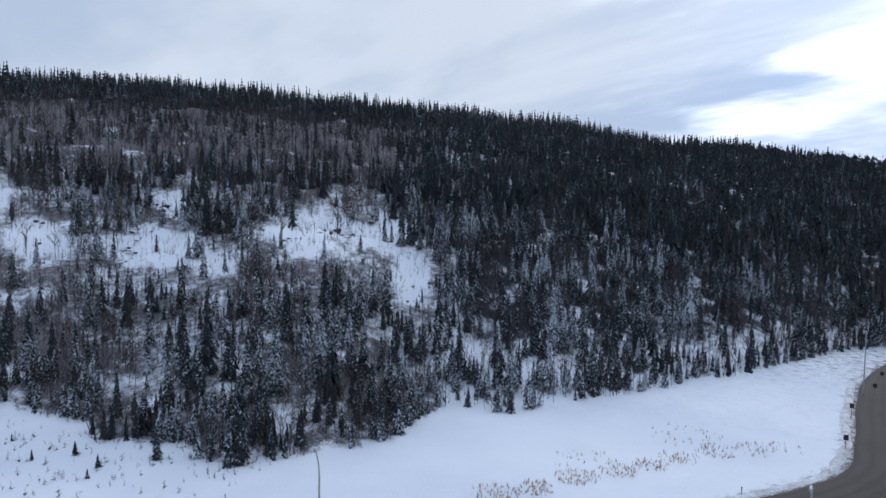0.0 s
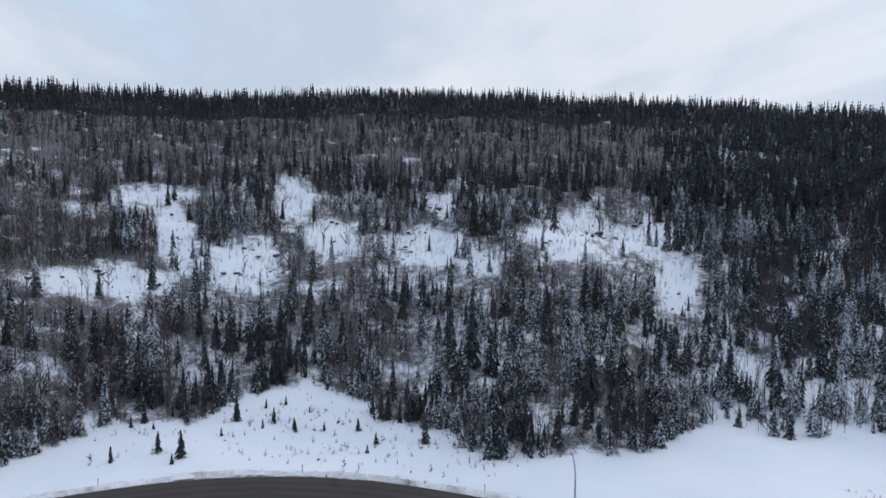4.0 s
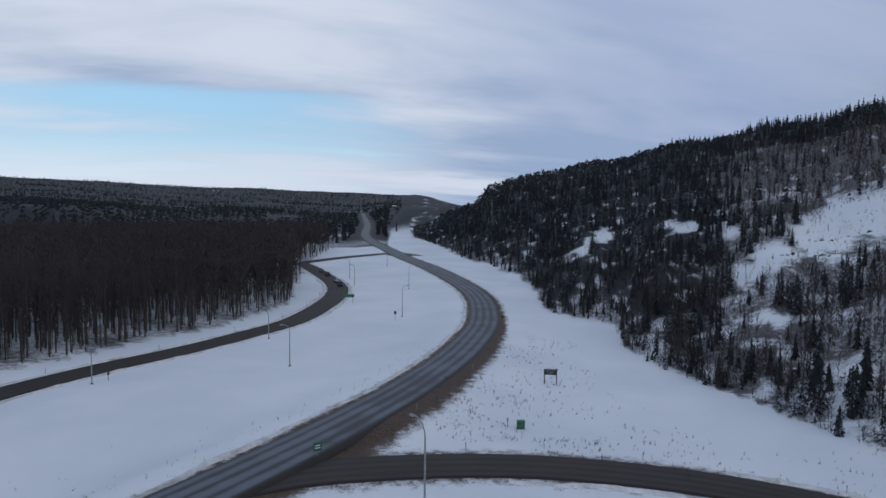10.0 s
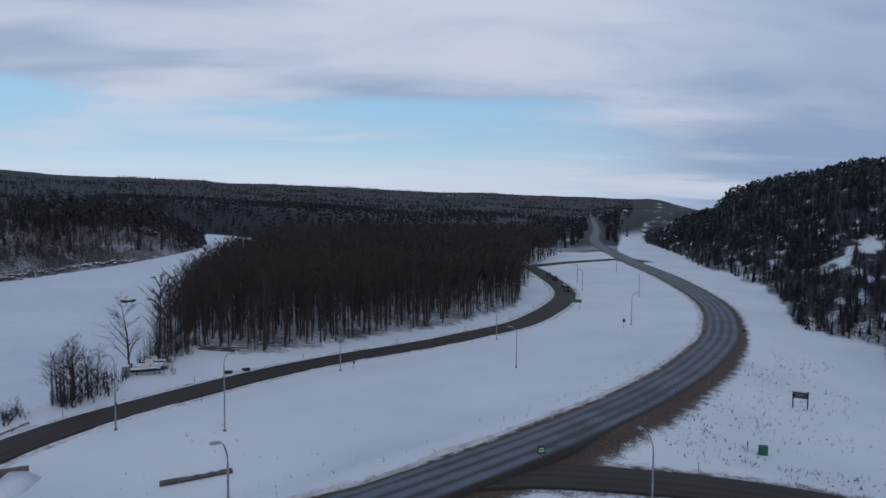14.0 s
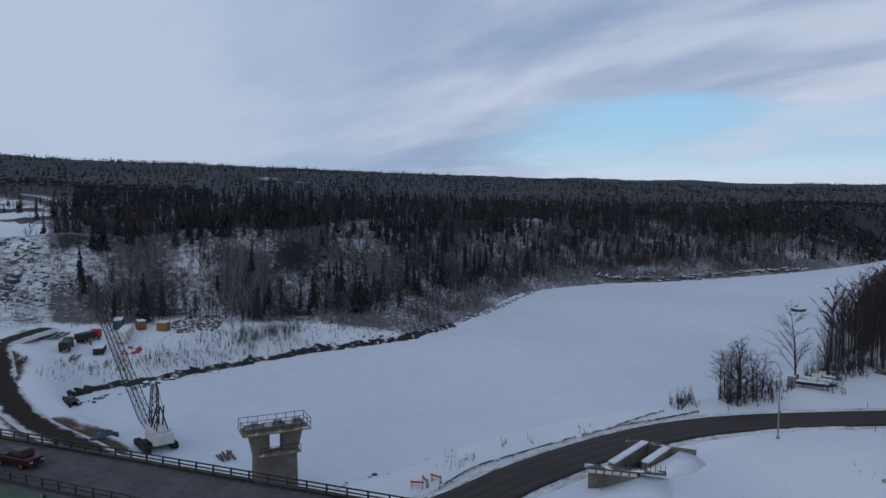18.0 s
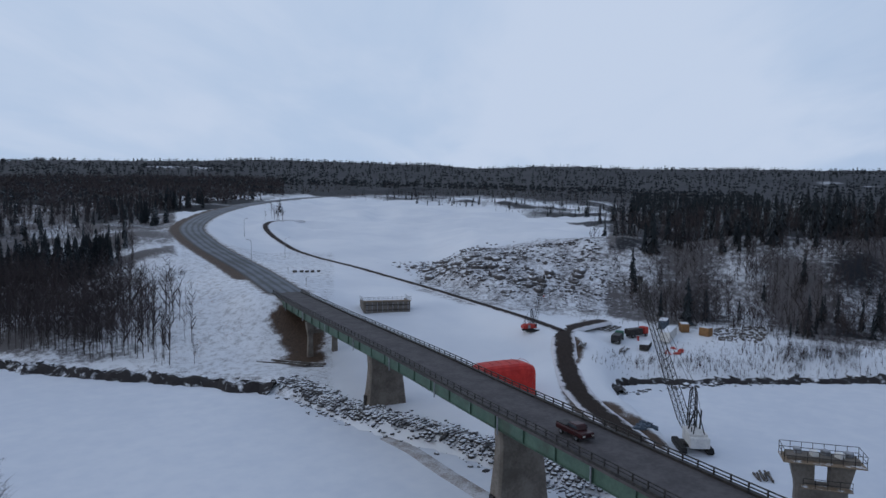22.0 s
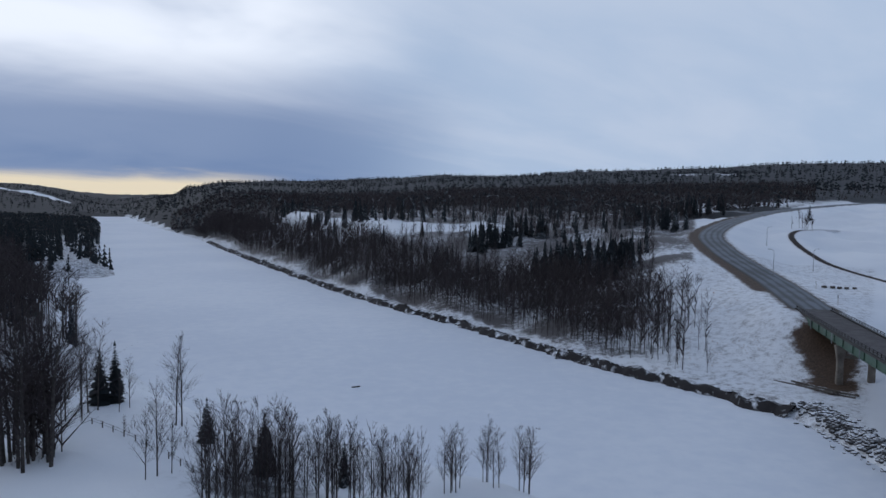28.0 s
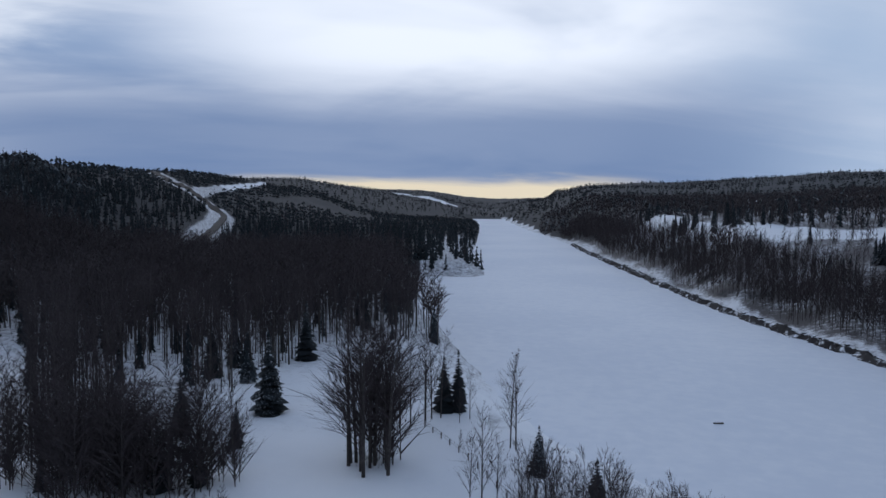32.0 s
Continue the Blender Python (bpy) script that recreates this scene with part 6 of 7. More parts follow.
def on_line(line, s, offset):
    d = np.r_[0, np.cumsum(np.hypot(*np.diff(line[:, :2], axis=0).T))]
    p = [np.interp(s, d, line[:, k]) for k in range(3)]
    q = [np.interp(s + 2, d, line[:, k]) - np.interp(s - 2, d, line[:, k]) for k in range(2)]
    a = math.atan2(q[1], q[0])
    return (p[0] - math.sin(a) * offset, p[1] + math.cos(a) * offset, p[2] + 0.15), math.degrees(a)


for s, paint, kind, lab in ((55, "black_paint", "car", "dark car waiting on the access road bend"), (72, "black_paint", "pickup", "dark pickup truck waiting on the access road"),
                            (99, "galvanised", "car", "grey car waiting on the access road"), (112, "black_paint", "pickup", "black pickup truck waiting on the access road")):
    p, a = on_line(LOWER_ROAD, s, 1.2)
    car(p, a, paint, kind, lab, "vehicles on the access road")
p, a, _ = along_bridge(45.7)
car((p[0] - 1.0 * math.sin(a), p[1] + 1.0 * math.cos(a), p[2] + 0.1), math.degrees(a) + 180, "maroon", "pickup", "dark red pickup truck crossing the bridge deck", "")


# ---- street furniture ----
def street_lamp(place, turn, h, reach, label, group="street lamps"):
    """A tapered pole with a curved arm along its x axis."""
    t = thing("street_lamp", place, turn, label, "street lamp", group)
    part("base", Shape().tube((0, 0, -0.3), (0, 0, 0.25), 0.28, 0.24, 8), M["concrete"], t)
    bend = [(0, 0, h * 0.86)] + [(reach * (1 - math.cos(a)), 0, h * 0.86 + h * 0.14 * math.sin(a)) for a in (0.35, 0.7, 1.05, 1.4, 1.57)]
    pole = part("pole", Shape().tube((0, 0, 0.2), (0, 0, h * 0.86), 0.13, 0.085, 8).path(bend, 0.07, 6), M["galvanised"], t)
    head = part("lamp_head", Shape().box((reach + 0.35, 0, h), (0.85, 0.34, 0.18), 0, 0.05, (0.8, 0.7)), M["galvanised"], t)
    part("lens", Shape().box((reach + 0.4, 0, h - 0.11), (0.5, 0.26, 0.06), 0, 0.02), M["lamp_lens"], head)
    return t


TALL = "tall galvanised street lamp with a curved arm by the roadside"
street_lamp(on_land(-87.8, 67.2), 60, 12.0, 0.9, TALL)
street_lamp(on_land(-104.1, 59.1), 240, 12.0, 0.9, TALL)
street_lamp(on_land(-21.0, 65.0), 150, 13.4, 1.6, TALL)
street_lamp(on_land(-42.8, 33.0), 232, 12.0, 0.55, TALL)
street_lamp(on_land(62.0, 10.8), 20, 12.0, 2.0, TALL)
street_lamp(on_land(59.5, -32.4), 150, 12.0, 2.0, TALL)
street_lamp(on_land(133.6, -81.7), -30, 12.0, 3.4, TALL)
LOW = "slender steel lamp pole standing in the snowfield"
for x, y, h, turn in ((-101.9, 107.6, 7.4, 170), (-72.4, 130.8, 8.8, 190), (-92.0, 155.5, 7.2, 180), (-72.1, 199.5, 9.6, 20), (-92.3, 263.0, 9.5, 40), (-135.8, 351.6, 9.0, 200), (-118.0, 268.0, 8.5, 180), (-131.0, 292.0, 8.5, 180),
                      (-165.4, -231.5, 9.5, -60), (-194.0, -247.0, 8.8, 120), (-213.0, -304.0, 9.0, 120)):
    street_lamp(on_land(x, y), turn, h, 1.4, LOW)


def post_sign(place, turn, w, h, post, paint, label, legs=1, category="sign", group=""):
    t = thing("road_sign", place, turn, label, category, group)
    xs = [0] if legs == 1 else [-w * 0.36, w * 0.36]
    for x in xs:
        part("post", Shape().box((x, 0, (post + h) / 2 - 0.2), (0.1, 0.1, post + h + 0.4)), M["wood"], t)
    part("panel", Shape().box((0, -0.08, post + h / 2), (w, 0.04, h), 0, 0.01), M[paint], t)
    return t


def facing(x, y, z=0.0):
    return math.degrees(math.atan2(-y, -x)) + 90


sign = post_sign(on_land(-39.0, 77.2), facing(-39, 77) + 20, 1.1, 1.1, 1.4, "green_paint", "green square road sign beside the highway")
part("legend_bar", Shape().box((0, -0.12, 2.1), (0.6, 0.02, 0.14)).box((0, -0.12, 1.8), (0.7, 0.02, 0.14)), M["white_paint"], sign)
for x, y, s in ((118.6, -70.7, 0.9), (101.5, -59.9, 0.9), (133.0, -83.5, 0.9), (143.3, -91.3, 0.9), (-71.3, 191.2, 1.0), (-39.0, 190.0, 0.7), (-113.5, 64.5, 0.6), (-107.0, 77.0, 0.5), (-100.7, 110.5, 0.6)):
    post_sign(on_land(x, y), facing(x, y) + 15, 0.75 * s, 0.9 * s, 1.9 * s, "black_paint", "small dark marker sign on a wooden post in snow", group="roadside markers")
post_sign(on_land(-98.5, 218.2), facing(-98, 218), 4.2, 1.1, 2.2, "green_paint", "wide green direction sign beside the road bend", 2)
post_sign(on_land(-150.5, -180.5), 60, 0.9, 1.0, 2.2, "black_paint", "dark warning sign at the end of the bridge")
post_sign(on_land(-164.0, -207.0), 60, 0.8, 0.9, 1.8, "black_paint", "small dark marker sign on a wooden post in snow", group="roadside markers")


def build_board():
    x, y = -17.9, 133.8
    t = thing("notice_board", on_land(x, y), facing(x, y), "dark wooden notice board on two posts in the snow", "board")
    for s in (-1.15, 1.15):
        part("post", Shape().box((s, 0, 1.4), (0.22, 0.22, 3.2), 0, 0.02), M["log"], t)
    part("panel", Shape().box((0, -0.12, 2.35), (2.5, 0.12, 1.0), 0, 0.02), M["black_paint"], t)
    part("roof", Shape().box((0, -0.05, 2.95), (2.8, 0.6, 0.12), 0, 0.03), M["log"], t)
    for k in range(3):
        part("lettering_bar", Shape().box((-0.1, -0.20, 2.62 - 0.25 * k), (1.7 - 0.3 * k, 0.02, 0.07)), M["galvanised"], t)


build_board()


def build_cabinet():
    x, y = -18.6, 105.8
    t = thing("utility_cabinet", on_land(x, y), facing(x, y) + 12, "dark green utility cabinet standing on the snow", "cabinet")
    t.scale = (0.72, 0.72, 0.72)
    part("body", Shape().box((0, 0, 0.75), (1.6, 1.1, 1.7), 0, 0.05), M["green_paint"], t)
    part("lid", Shape().box((0, 0, 1.66), (1.75, 1.25, 0.12), 0, 0.03), M["green_paint"], t)
    for s in (-0.4, 0.4):
        d = part("door", Shape().box((s, -0.57, 0.75), (0.74, 0.04, 1.45), 0, 0.01), M["green_paint"], t)
        part("handle", Shape().box((s * 0.3, -0.62, 0.8), (0.05, 0.06, 0.22)), M["galvanised"], d)
    part("plinth", Shape().box((0, 0, -0.1), (1.8, 1.3, 0.3), 0, 0.03), M["concrete"], t)
    post_sign(on_land(-20.6, 105.4), facing(x, y), 0.2, 0.5, 1.0, "ochre_paint", "short marker post beside the utility cabinet", category="post")


build_cabinet()


def post_row(name, line, label, category, gap, height, mat, rails=(0.7,), rail_r=0.05, base=0.0):
    """Posts along a line with rails or wires between them."""
    pts = curve(line, gap)
    t = thing(name, (0, 0, 0), 0, label, category)
    places = [Vector(on_land(p[0], p[1])) for p in pts]
    post = None
    for p in places:
        if post is None:
            post = part("post", Shape().box((0, 0, height / 2 - 0.15), (0.14, 0.14, height + 0.3)), M[mat], t)
            post.matrix_basis = Matrix.Translation(p)
        else:
            twin(post, t, Matrix.Translation(p))
    for r in rails:
        for a, b in zip(places[:-1], places[1:]):
            part("rail", Shape().tube(a + Vector((0, 0, height * r)), b + Vector((0, 0, height * r)), rail_r, n=4), M["steel_dark" if rail_r < 0.03 else mat], t)
    return t


post_row("guard_rail", [(-118.2, 52.5), (-115.2, 46.2), (-112.0, 38.0), (-107.4, 29.0)], "low dark guard rail along the river road", "guard rail", 2.4, 0.45, "log", (0.75,), 0.15)
post_row("guard_rail", [(-106.7, 27.7), (-99.8, 16.6), (-95.6, 10.5), (-89.3, 5.3)], "low dark guard rail along the river road", "guard rail", 2.4, 0.45, "log", (0.75,), 0.15)
post_row("guard_rail", [(-111.5, 35.8), (-116.2, 42.4), (-118.6, 46.4)], "short dark rail dropping down the river bank", "guard rail", 2.4, 0.45, "log", (0.75,), 0.13)
post_row("wire_fence", [(36.5, -117.5), (30.2, -111.2), (23.7, -103.7), (17.6, -95.3), (11.5, -87.5)], "sagging wire fence on short posts across the snow", "fence", 2.6, 1.0, "log", (0.95, 0.55), 0.03)


def build_marker_posts():
    i = 0
    for line, off, step, s0, s1 in ((RAMP, 5.6, 22, 30, 240), (HIGHWAY, 6.5, 30, 900, 1560), (LOWER_ROAD, -6.0, 26, 60, 330)):
        for s in np.arange(s0, s1, step):
            p, a = on_line(line, s, off)
            t = thing("delineator_post", on_land(p[0], p[1]), a, "thin pale delineator post by the roadside", "post", "delineator posts")
            part("stake", Shape().box((0, 0, 0.5), (0.09, 0.09, 1.2)), M["galvanised"], t)
            part("reflector", Shape().box((0, -0.06, 1.0), (0.12, 0.03, 0.16)), M["ochre_paint"], t)


build_marker_posts()


def build_log_barrier():
    a, b = Vector(on_land(-77.1, 49.2)), Vector(on_land(-73.0, 57.0))
    t = thing("timber_barrier", (0, 0, 0), 0, "long dark timber barrier lying in the snow", "barrier")
    for k in range(4):
        p, q = a.lerp(b, k / 4 + 0.004), a.lerp(b, (k + 1) / 4 - 0.004)
        part("timber", Shape().tube(p + Vector((0, 0, 0.3)), q + Vector((0, 0, 0.3)), 0.36, n=6), M["log"], t)


build_log_barrier()


def build_blocks():
    for k, (x, y) in enumerate(((-169.5, -210), (-172.3, -209.4), (-174.6, -209), (-177, -208.6), (-179.9, -208.4))):
        t = thing("concrete_block", on_land(x, y), 12 + 4 * k, "dark concrete block half sunk in the snow", "block", "row of concrete blocks")
        part("body", Shape().box((0, 0, 0.35), (1.7, 0.8, 0.8), 0, 0.05), M["log"], t)
    for k, (x, y, s) in enumerate(((-120.0, 93.0, 1.3), (-118.9, 96.6, 1.3))):
        t = thing("concrete_block", on_land(x, y), 30 + 40 * k, "dark block lying by the access road", "block", "blocks by the access road")
        part("body", Shape().box((0, 0, 0.3), (1.6, 0.8, 0.7), 0, 0.05), M["black_paint"], t)


build_blocks()


def build_barricades():
    for k, (x, y) in enumerate(((-90.6, 3.5), (-91.4, 5.0), (-89.6, 2.4))):
        t = thing("barricade", on_land(x, y), 20 + 30 * k, "orange and white road barricade at the closed approach", "barricade", "barricades")
        for s in (-0.7, 0.7):
            part("leg", Shape().box((s, 0, 0.55), (0.08, 0.5, 1.2), 0, 0, (1, 0.3)), M["galvanised"], t)
        for z, p in ((0.55, "white_paint"), (0.95, "orange")):
            part("board", Shape().box((0, -0.12, z), (1.8, 0.05, 0.26)), M[p], t)


build_barricades()


# ---- boats and the landing ----
def boat(x, y, turn, length, paint, label):
    t = thing("boat", on_land(x, y), turn, label, "boat", "laid-up boats")
    rings = []
    for f, w, k in ((-0.5, 0.42, 0.15), (-0.2, 0.5, 0.05), (0.15, 0.48, 0.05), (0.38, 0.3, 0.2), (0.5, 0.04, 0.45)):
        u = f * length
        rings.append([Vector((u, -w * 2.2, 1.15 + 0.2 * max(0, f))), Vector((u, -w * 1.7, 0.5 + k)), Vector((u, 0, 0.32 + k)), Vector((u, w * 1.7, 0.5 + k)), Vector((u, w * 2.2, 1.15 + 0.2 * max(0, f)))])
    part("hull", Shape().loft(rings), M[paint], t)
    part("cover", Shape().box((-0.03 * length, 0, 1.2), (length * 0.78, 1.9, 0.3), 0, 0.12, (0.9, 0.7)), M["snow"], t, "snow lying on the covered deck")
    cab = part("cabin", Shape().box((-0.05 * length, 0, 1.65), (length * 0.26, 1.5, 0.8), 0, 0.12, (0.75, 0.85)), M["white_paint"], t)
    part("windscreen", Shape().box((0.09 * length, 0, 1.7), (0.1, 1.2, 0.45), 0, 0.02), M["glass"], cab)
    part("outboard_motor", Shape().box((-0.53 * length, 0, 1.0), (0.4, 0.4, 1.1), 0, 0.08), M["black_paint"], t)
    for u in (-0.25, 0.2):
        part("cradle", Shape().box((u * length, 0, 0.2), (0.25, 1.8, 0.5), 0, 0.03), M["wood"], t)


boat(-130.2, 80.8, 55, 7.6, "black_paint", "dark-hulled motor boat on cradles under snow")
boat(-132.6, 83.2, 52, 7.0, "white_paint", "cream motor boat with small cabin under snow")
boat(-135.2, 86.0, 50, 6.0, "log", "weathered brown boat laid up under snow")


def build_toilet():
    t = thing("portable_toilet", on_land(-130.8, 76.6), 40, "grey portable toilet cabin beside the boats", "toilet cabin")
    part("cabin", Shape().box((0, 0, 1.1), (1.2, 1.2, 2.3), 0, 0.06), M["galvanised"], t)
    part("roof", Shape().box((0, 0, 2.32), (1.3, 1.3, 0.16), 0, 0.06, (0.8, 0.8)), M["snow"], t)
    d = part("door", Shape().box((0.1, -0.62, 1.1), (0.8, 0.04, 1.9)), M["galvanised"], t)
    part("handle", Shape().box((0.4, -0.66, 1.1), (0.06, 0.06, 0.2)), M["black_paint"], d)


build_toilet()


def log_pile(name, x, y, turn, n, length, label, r=0.22, group=""):
    t = thing(name, (x, y, max(land1(x, y), ICE_Z)), turn, label, "log pile", group)
    rng = random.Random(int(abs(x * 7 + y)))
    for k in range(n):
        a = (rng.random() - 0.5) * 0.3
        off = (k - n / 2) * r * 1.9
        z = r * 0.8 + (r * 1.5 if k % 3 == 2 else 0)
        d = Vector((math.cos(a), math.sin(a), 0)) * length * (0.35 + 0.2 * rng.random())
        c = Vector(((rng.random() - 0.5) * length * 0.2, off, z))
        part("log", Shape().tube(c - d, c + d, r * (0.8 + 0.4 * rng.random()), r * 0.7, 6), M["log"], t)


log_pile("log_pile", -137.5, 104.0, 20, 6, 11, "dark log pile lying at the edge of the grove")
log_pile("driftwood", -112.0, -142.0, -70, 5, 13, "dark driftwood poles at the foot of the bridge slope", 0.28)
log_pile("driftwood", -115.0, -137.0, -60, 4, 9, "dark driftwood poles at the foot of the bridge slope", 0.3)
log_pile("driftwood", -118.5, -29.0, 30, 7, 4, "broken timber scattered on the river ice", 0.2)
log_pile("driftwood", -9.3, -162.8, 20, 1, 2, "single dark log lying on the river ice", 0.2)
log_pile("timber_stack", -164.5, -86.0, 25, 5, 8, "dark timber stack on the snowy yard", 0.2)
log_pile("timber_stack", -176.0, -80.0, 10, 6, 9, "dark timber stack on the snowy yard", 0.2)
log_pile("timber_stack", -193.0, -92.0, 10, 8, 9, "dark timber stack on the snowy yard", 0.25)


# ---- construction yard ----
def container(x, y, turn, size, paint, label, category="container"):
    t = thing("storage_container", on_land(x, y), turn, label, category, "yard containers")
    lx, ly, lz = size
    part("body", Shape().box((0, 0, lz / 2), size, 0, 0.04), M[paint], t)
    rib = None
    for k in range(int(lx / 0.6)):
        for s in (-1, 1):
            m = Matrix.Translation((-lx / 2 + 0.3 + k * 0.6, s * (ly / 2 + 0.02), lz / 2))
            if rib is None:
                rib = part("rib", Shape().box((0, 0, 0), (0.22, 0.06, lz * 0.88)), M[paint], t)
                rib.matrix_basis = m
            else:
                twin(rib, t, m)
    part("roof_snow", Shape().box((0, 0, lz + 0.08), (lx * 0.98, ly * 0.96, 0.2), 0, 0.06), M["snow"], t, "snow lying on the roof")
    for s in (-1, 1):
        part("door", Shape().box((lx / 2 + 0.03, s * ly / 4, lz / 2), (0.05, ly * 0.46, lz * 0.9)), M[paint], t)


container(-206.7, -81.2, 15, (6.0, 2.4, 2.6), "blue_paint", "blue storage container with a snowy roof")
container(-207.0, -75.0, 30, (3.5, 2.4, 2.4), "ochre_paint", "ochre site container with a snowy roof")
container(-206.4, -68.4, 80, (3.0, 2.4, 2.4), "ochre_paint", "small ochre site container in the yard")
container(-196.5, -75.6, 12, (12.0, 2.6, 2.7), "white_paint", "long white site trailer with a snowy roof")
container(-183.6, -77.0, 15, (6.2, 2.4, 1.5), "steel_dark", "low dark steel skip in the yard")


def lorry(x, y, turn, paint, box_paint, label):
    t = thing("lorry", on_land(x, y), turn, label, "lorry", "yard lorries")
    part("chassis", Shape().box((0, 0, 0.75), (7.4, 1.0, 0.3)), M["steel_dark"], t)
    cab = part("cab", Shape().box((2.8, 0, 1.75), (1.9, 2.3, 2.0), 0, 0.15, (0.85, 0.95)), M[paint], t)
    part("windscreen", Shape().box((3.65, 0, 2.2), (0.12, 2.0, 0.75), 0, 0.03), M["glass"], cab)
    part("load_box", Shape().box((-1.2, 0, 1.7), (5.2, 2.4, 1.5), 0, 0.08), M[box_paint], t)
    for px in (-2.6, -1.4, 2.7):
        for s in (-1.05, 1.05):
            wheel(t, px, s, 0.5, 0.35)


lorry(-183.4, -85.2, 195, "green_paint", "black_paint", "dark green lorry parked in the yard")
lorry(-191.9, -83.3, 160, "red_paint", "steel_dark", "red-cabbed lorry parked in the yard")


def rubble(name, x, y, rx, ry, n, r, mat, label, seed):
    rng = random.Random(seed)
    sh = Shape()
    for _ in range(n):
        a, k = rng.random() * 6.283, math.sqrt(rng.random())
        px, py = x + rx * k * math.cos(a), y + ry * k * math.sin(a)
        sh.rock((px, py, land1(px, py) + 0.15 * r), r * (0.5 + rng.random()), rng)
    tagged(part(name, sh, M[mat], None), label, "debris", kind="stuff")


rubble("scrap_heap", -216, -61, 12, 7, 170, 0.5, "log", "heap of grey scrap and poles in the yard", 3)
rubble("scrap_heap", -186, -70, 4, 2, 16, 0.5, "red_paint", "small red scrap lying in the yard", 5)
rubble("tarpaulin_heap", -125.7, -52.3, 3.0, 1.3, 22, 0.6, "blue_paint", "crumpled blue-grey tarpaulins on the pad", 6)
rubble("ice_lumps", -116, -33, 8, 6, 40, 0.35, "rock", "dark lumps scattered on the ice by the pier", 7)


# ---- rocks and cut banks ----
def scatter_rocks(name, line, width, n, size, label, seed, drop=0.0, mat="rock"):
    """Loose rocks along a line as one mesh."""
    rng = np.random.RandomState(seed)
    base = bmesh.new()
    bmesh.ops.create_icosphere(base, subdivisions=1, radius=1.0)
    bv = np.array([v.co[:] for v in base.verts])
    bf = np.array([[v.index for v in f.verts] for f in base.faces])
    base.free()
    c = curve(line, 1.0)
    d = np.gradient(c[:, :2], axis=0)
    nrm = np.stack([-d[:, 1], d[:, 0]], -1) / np.linalg.norm(d, axis=1)[:, None]
    i = rng.randint(0, len(c), n)
    off = rng.normal(0, 0.5, n) * width
    x, y = c[i, 0] + nrm[i, 0] * off, c[i, 1] + nrm[i, 1] * off
    z = np.maximum(land(x, y), ICE_Z) - drop
    s = size * (0.4 + rng.rand(n) ** 2 * 1.3)
    v = bv[None] * (0.7 + 0.6 * rng.rand(n, len(bv), 1)) * (s[:, None] * (0.7 + 0.6 * rng.rand(n, 3)) * [1, 1, 0.65])[:, None]
    v = v + np.stack([x, y, z + 0.2 * s], -1)[:, None]
    f = bf[None] + (np.arange(n) * len(bv))[:, None, None]
    me = raw_mesh(name, v.reshape(-1, 3), f.reshape(-1, 3), [M[mat]])
    tagged(new(name, me), label, "rocks", kind="stuff")


def slip_ledges():
    """Dark ledges breaking the snow of the bare slips."""
    rng, gen = random.Random(31), np.random.RandomState(31)
    az = np.radians(-5 + 90 * gen.rand(1500))
    r = forest_foot(np.degrees(az)) + 20 + 260 * gen.rand(1500)
    x, y = r * np.cos(az), r * np.sin(az)
    z = land(x, y)
    on = np.where(slip_mask(x, y, z) > 0.7)[0][:75]
    sh = Shape()
    for k in on:
        for _ in range(3):
            sh.rock((x[k] + 2.5 * rng.gauss(0, 1), y[k] + 2.5 * rng.gauss(0, 1), z[k] + 0.3 * rng.gauss(0, 1)), 0.4 + 0.6 * rng.random(), rng)
    return sh


tagged(part("slip_ledges", slip_ledges(), M["rock"], None), "dark rock ledges breaking through the snowy slips", "rocks", kind="stuff")
scatter_rocks("riprap", [(-103, -131), (-99, -115), (-97, -97), (-98, -80), (-96, -62), (-94, -45)], 3.6, 3300, 0.36, "dark riprap boulders dusted with snow along the pad", 1)
scatter_rocks("mound_rocks", [(-232, -207), (-208, -166), (-207, -138), (-216, -113), (-236, -110)], 10, 1500, 0.55, "broken rocky debris mound dusted with snow", 2, 0.3, "mound")
scatter_rocks("mound_rocks", [(-240, -190), (-232, -160), (-232, -135), (-240, -120)], 13, 1300, 0.55, "broken rocky debris mound dusted with snow", 3, 0.3, "mound")
scatter_rocks("mound_boulders", [(-230, -200), (-212, -168), (-214, -140), (-222, -118)], 9, 170, 1.5, "dark boulders and ledges breaking out of the debris mound", 8, 0.5, "mound")
scatter_rocks("bank_stones", [(-150, -70), (-178, -52), (-206, -26), (-226, 2), (-270, 30), (-345, 66)], 1.6, 420, 0.5, "stones and ice slabs along the far bank", 4)
scatter_rocks("bank_stones", [(-392, 112), (-402, 163), (-466, 280)], 3.0, 300, 1.0, "stones and ice slabs along the far bank", 5)
scatter_rocks("bank_stones", [(-104, -10), (-116, 8), (-128, 26), (-142, 57)], 2.2, 160, 0.4, "stones along the near bank", 6)
scatter_rocks("bank_stones", [(-98, -130), (-90, -151), (-75, -180), (-53, -240), (-11, -347), (64, -595)], 2.0, 900, 0.55, "stones and ice slabs along the far bank", 7)


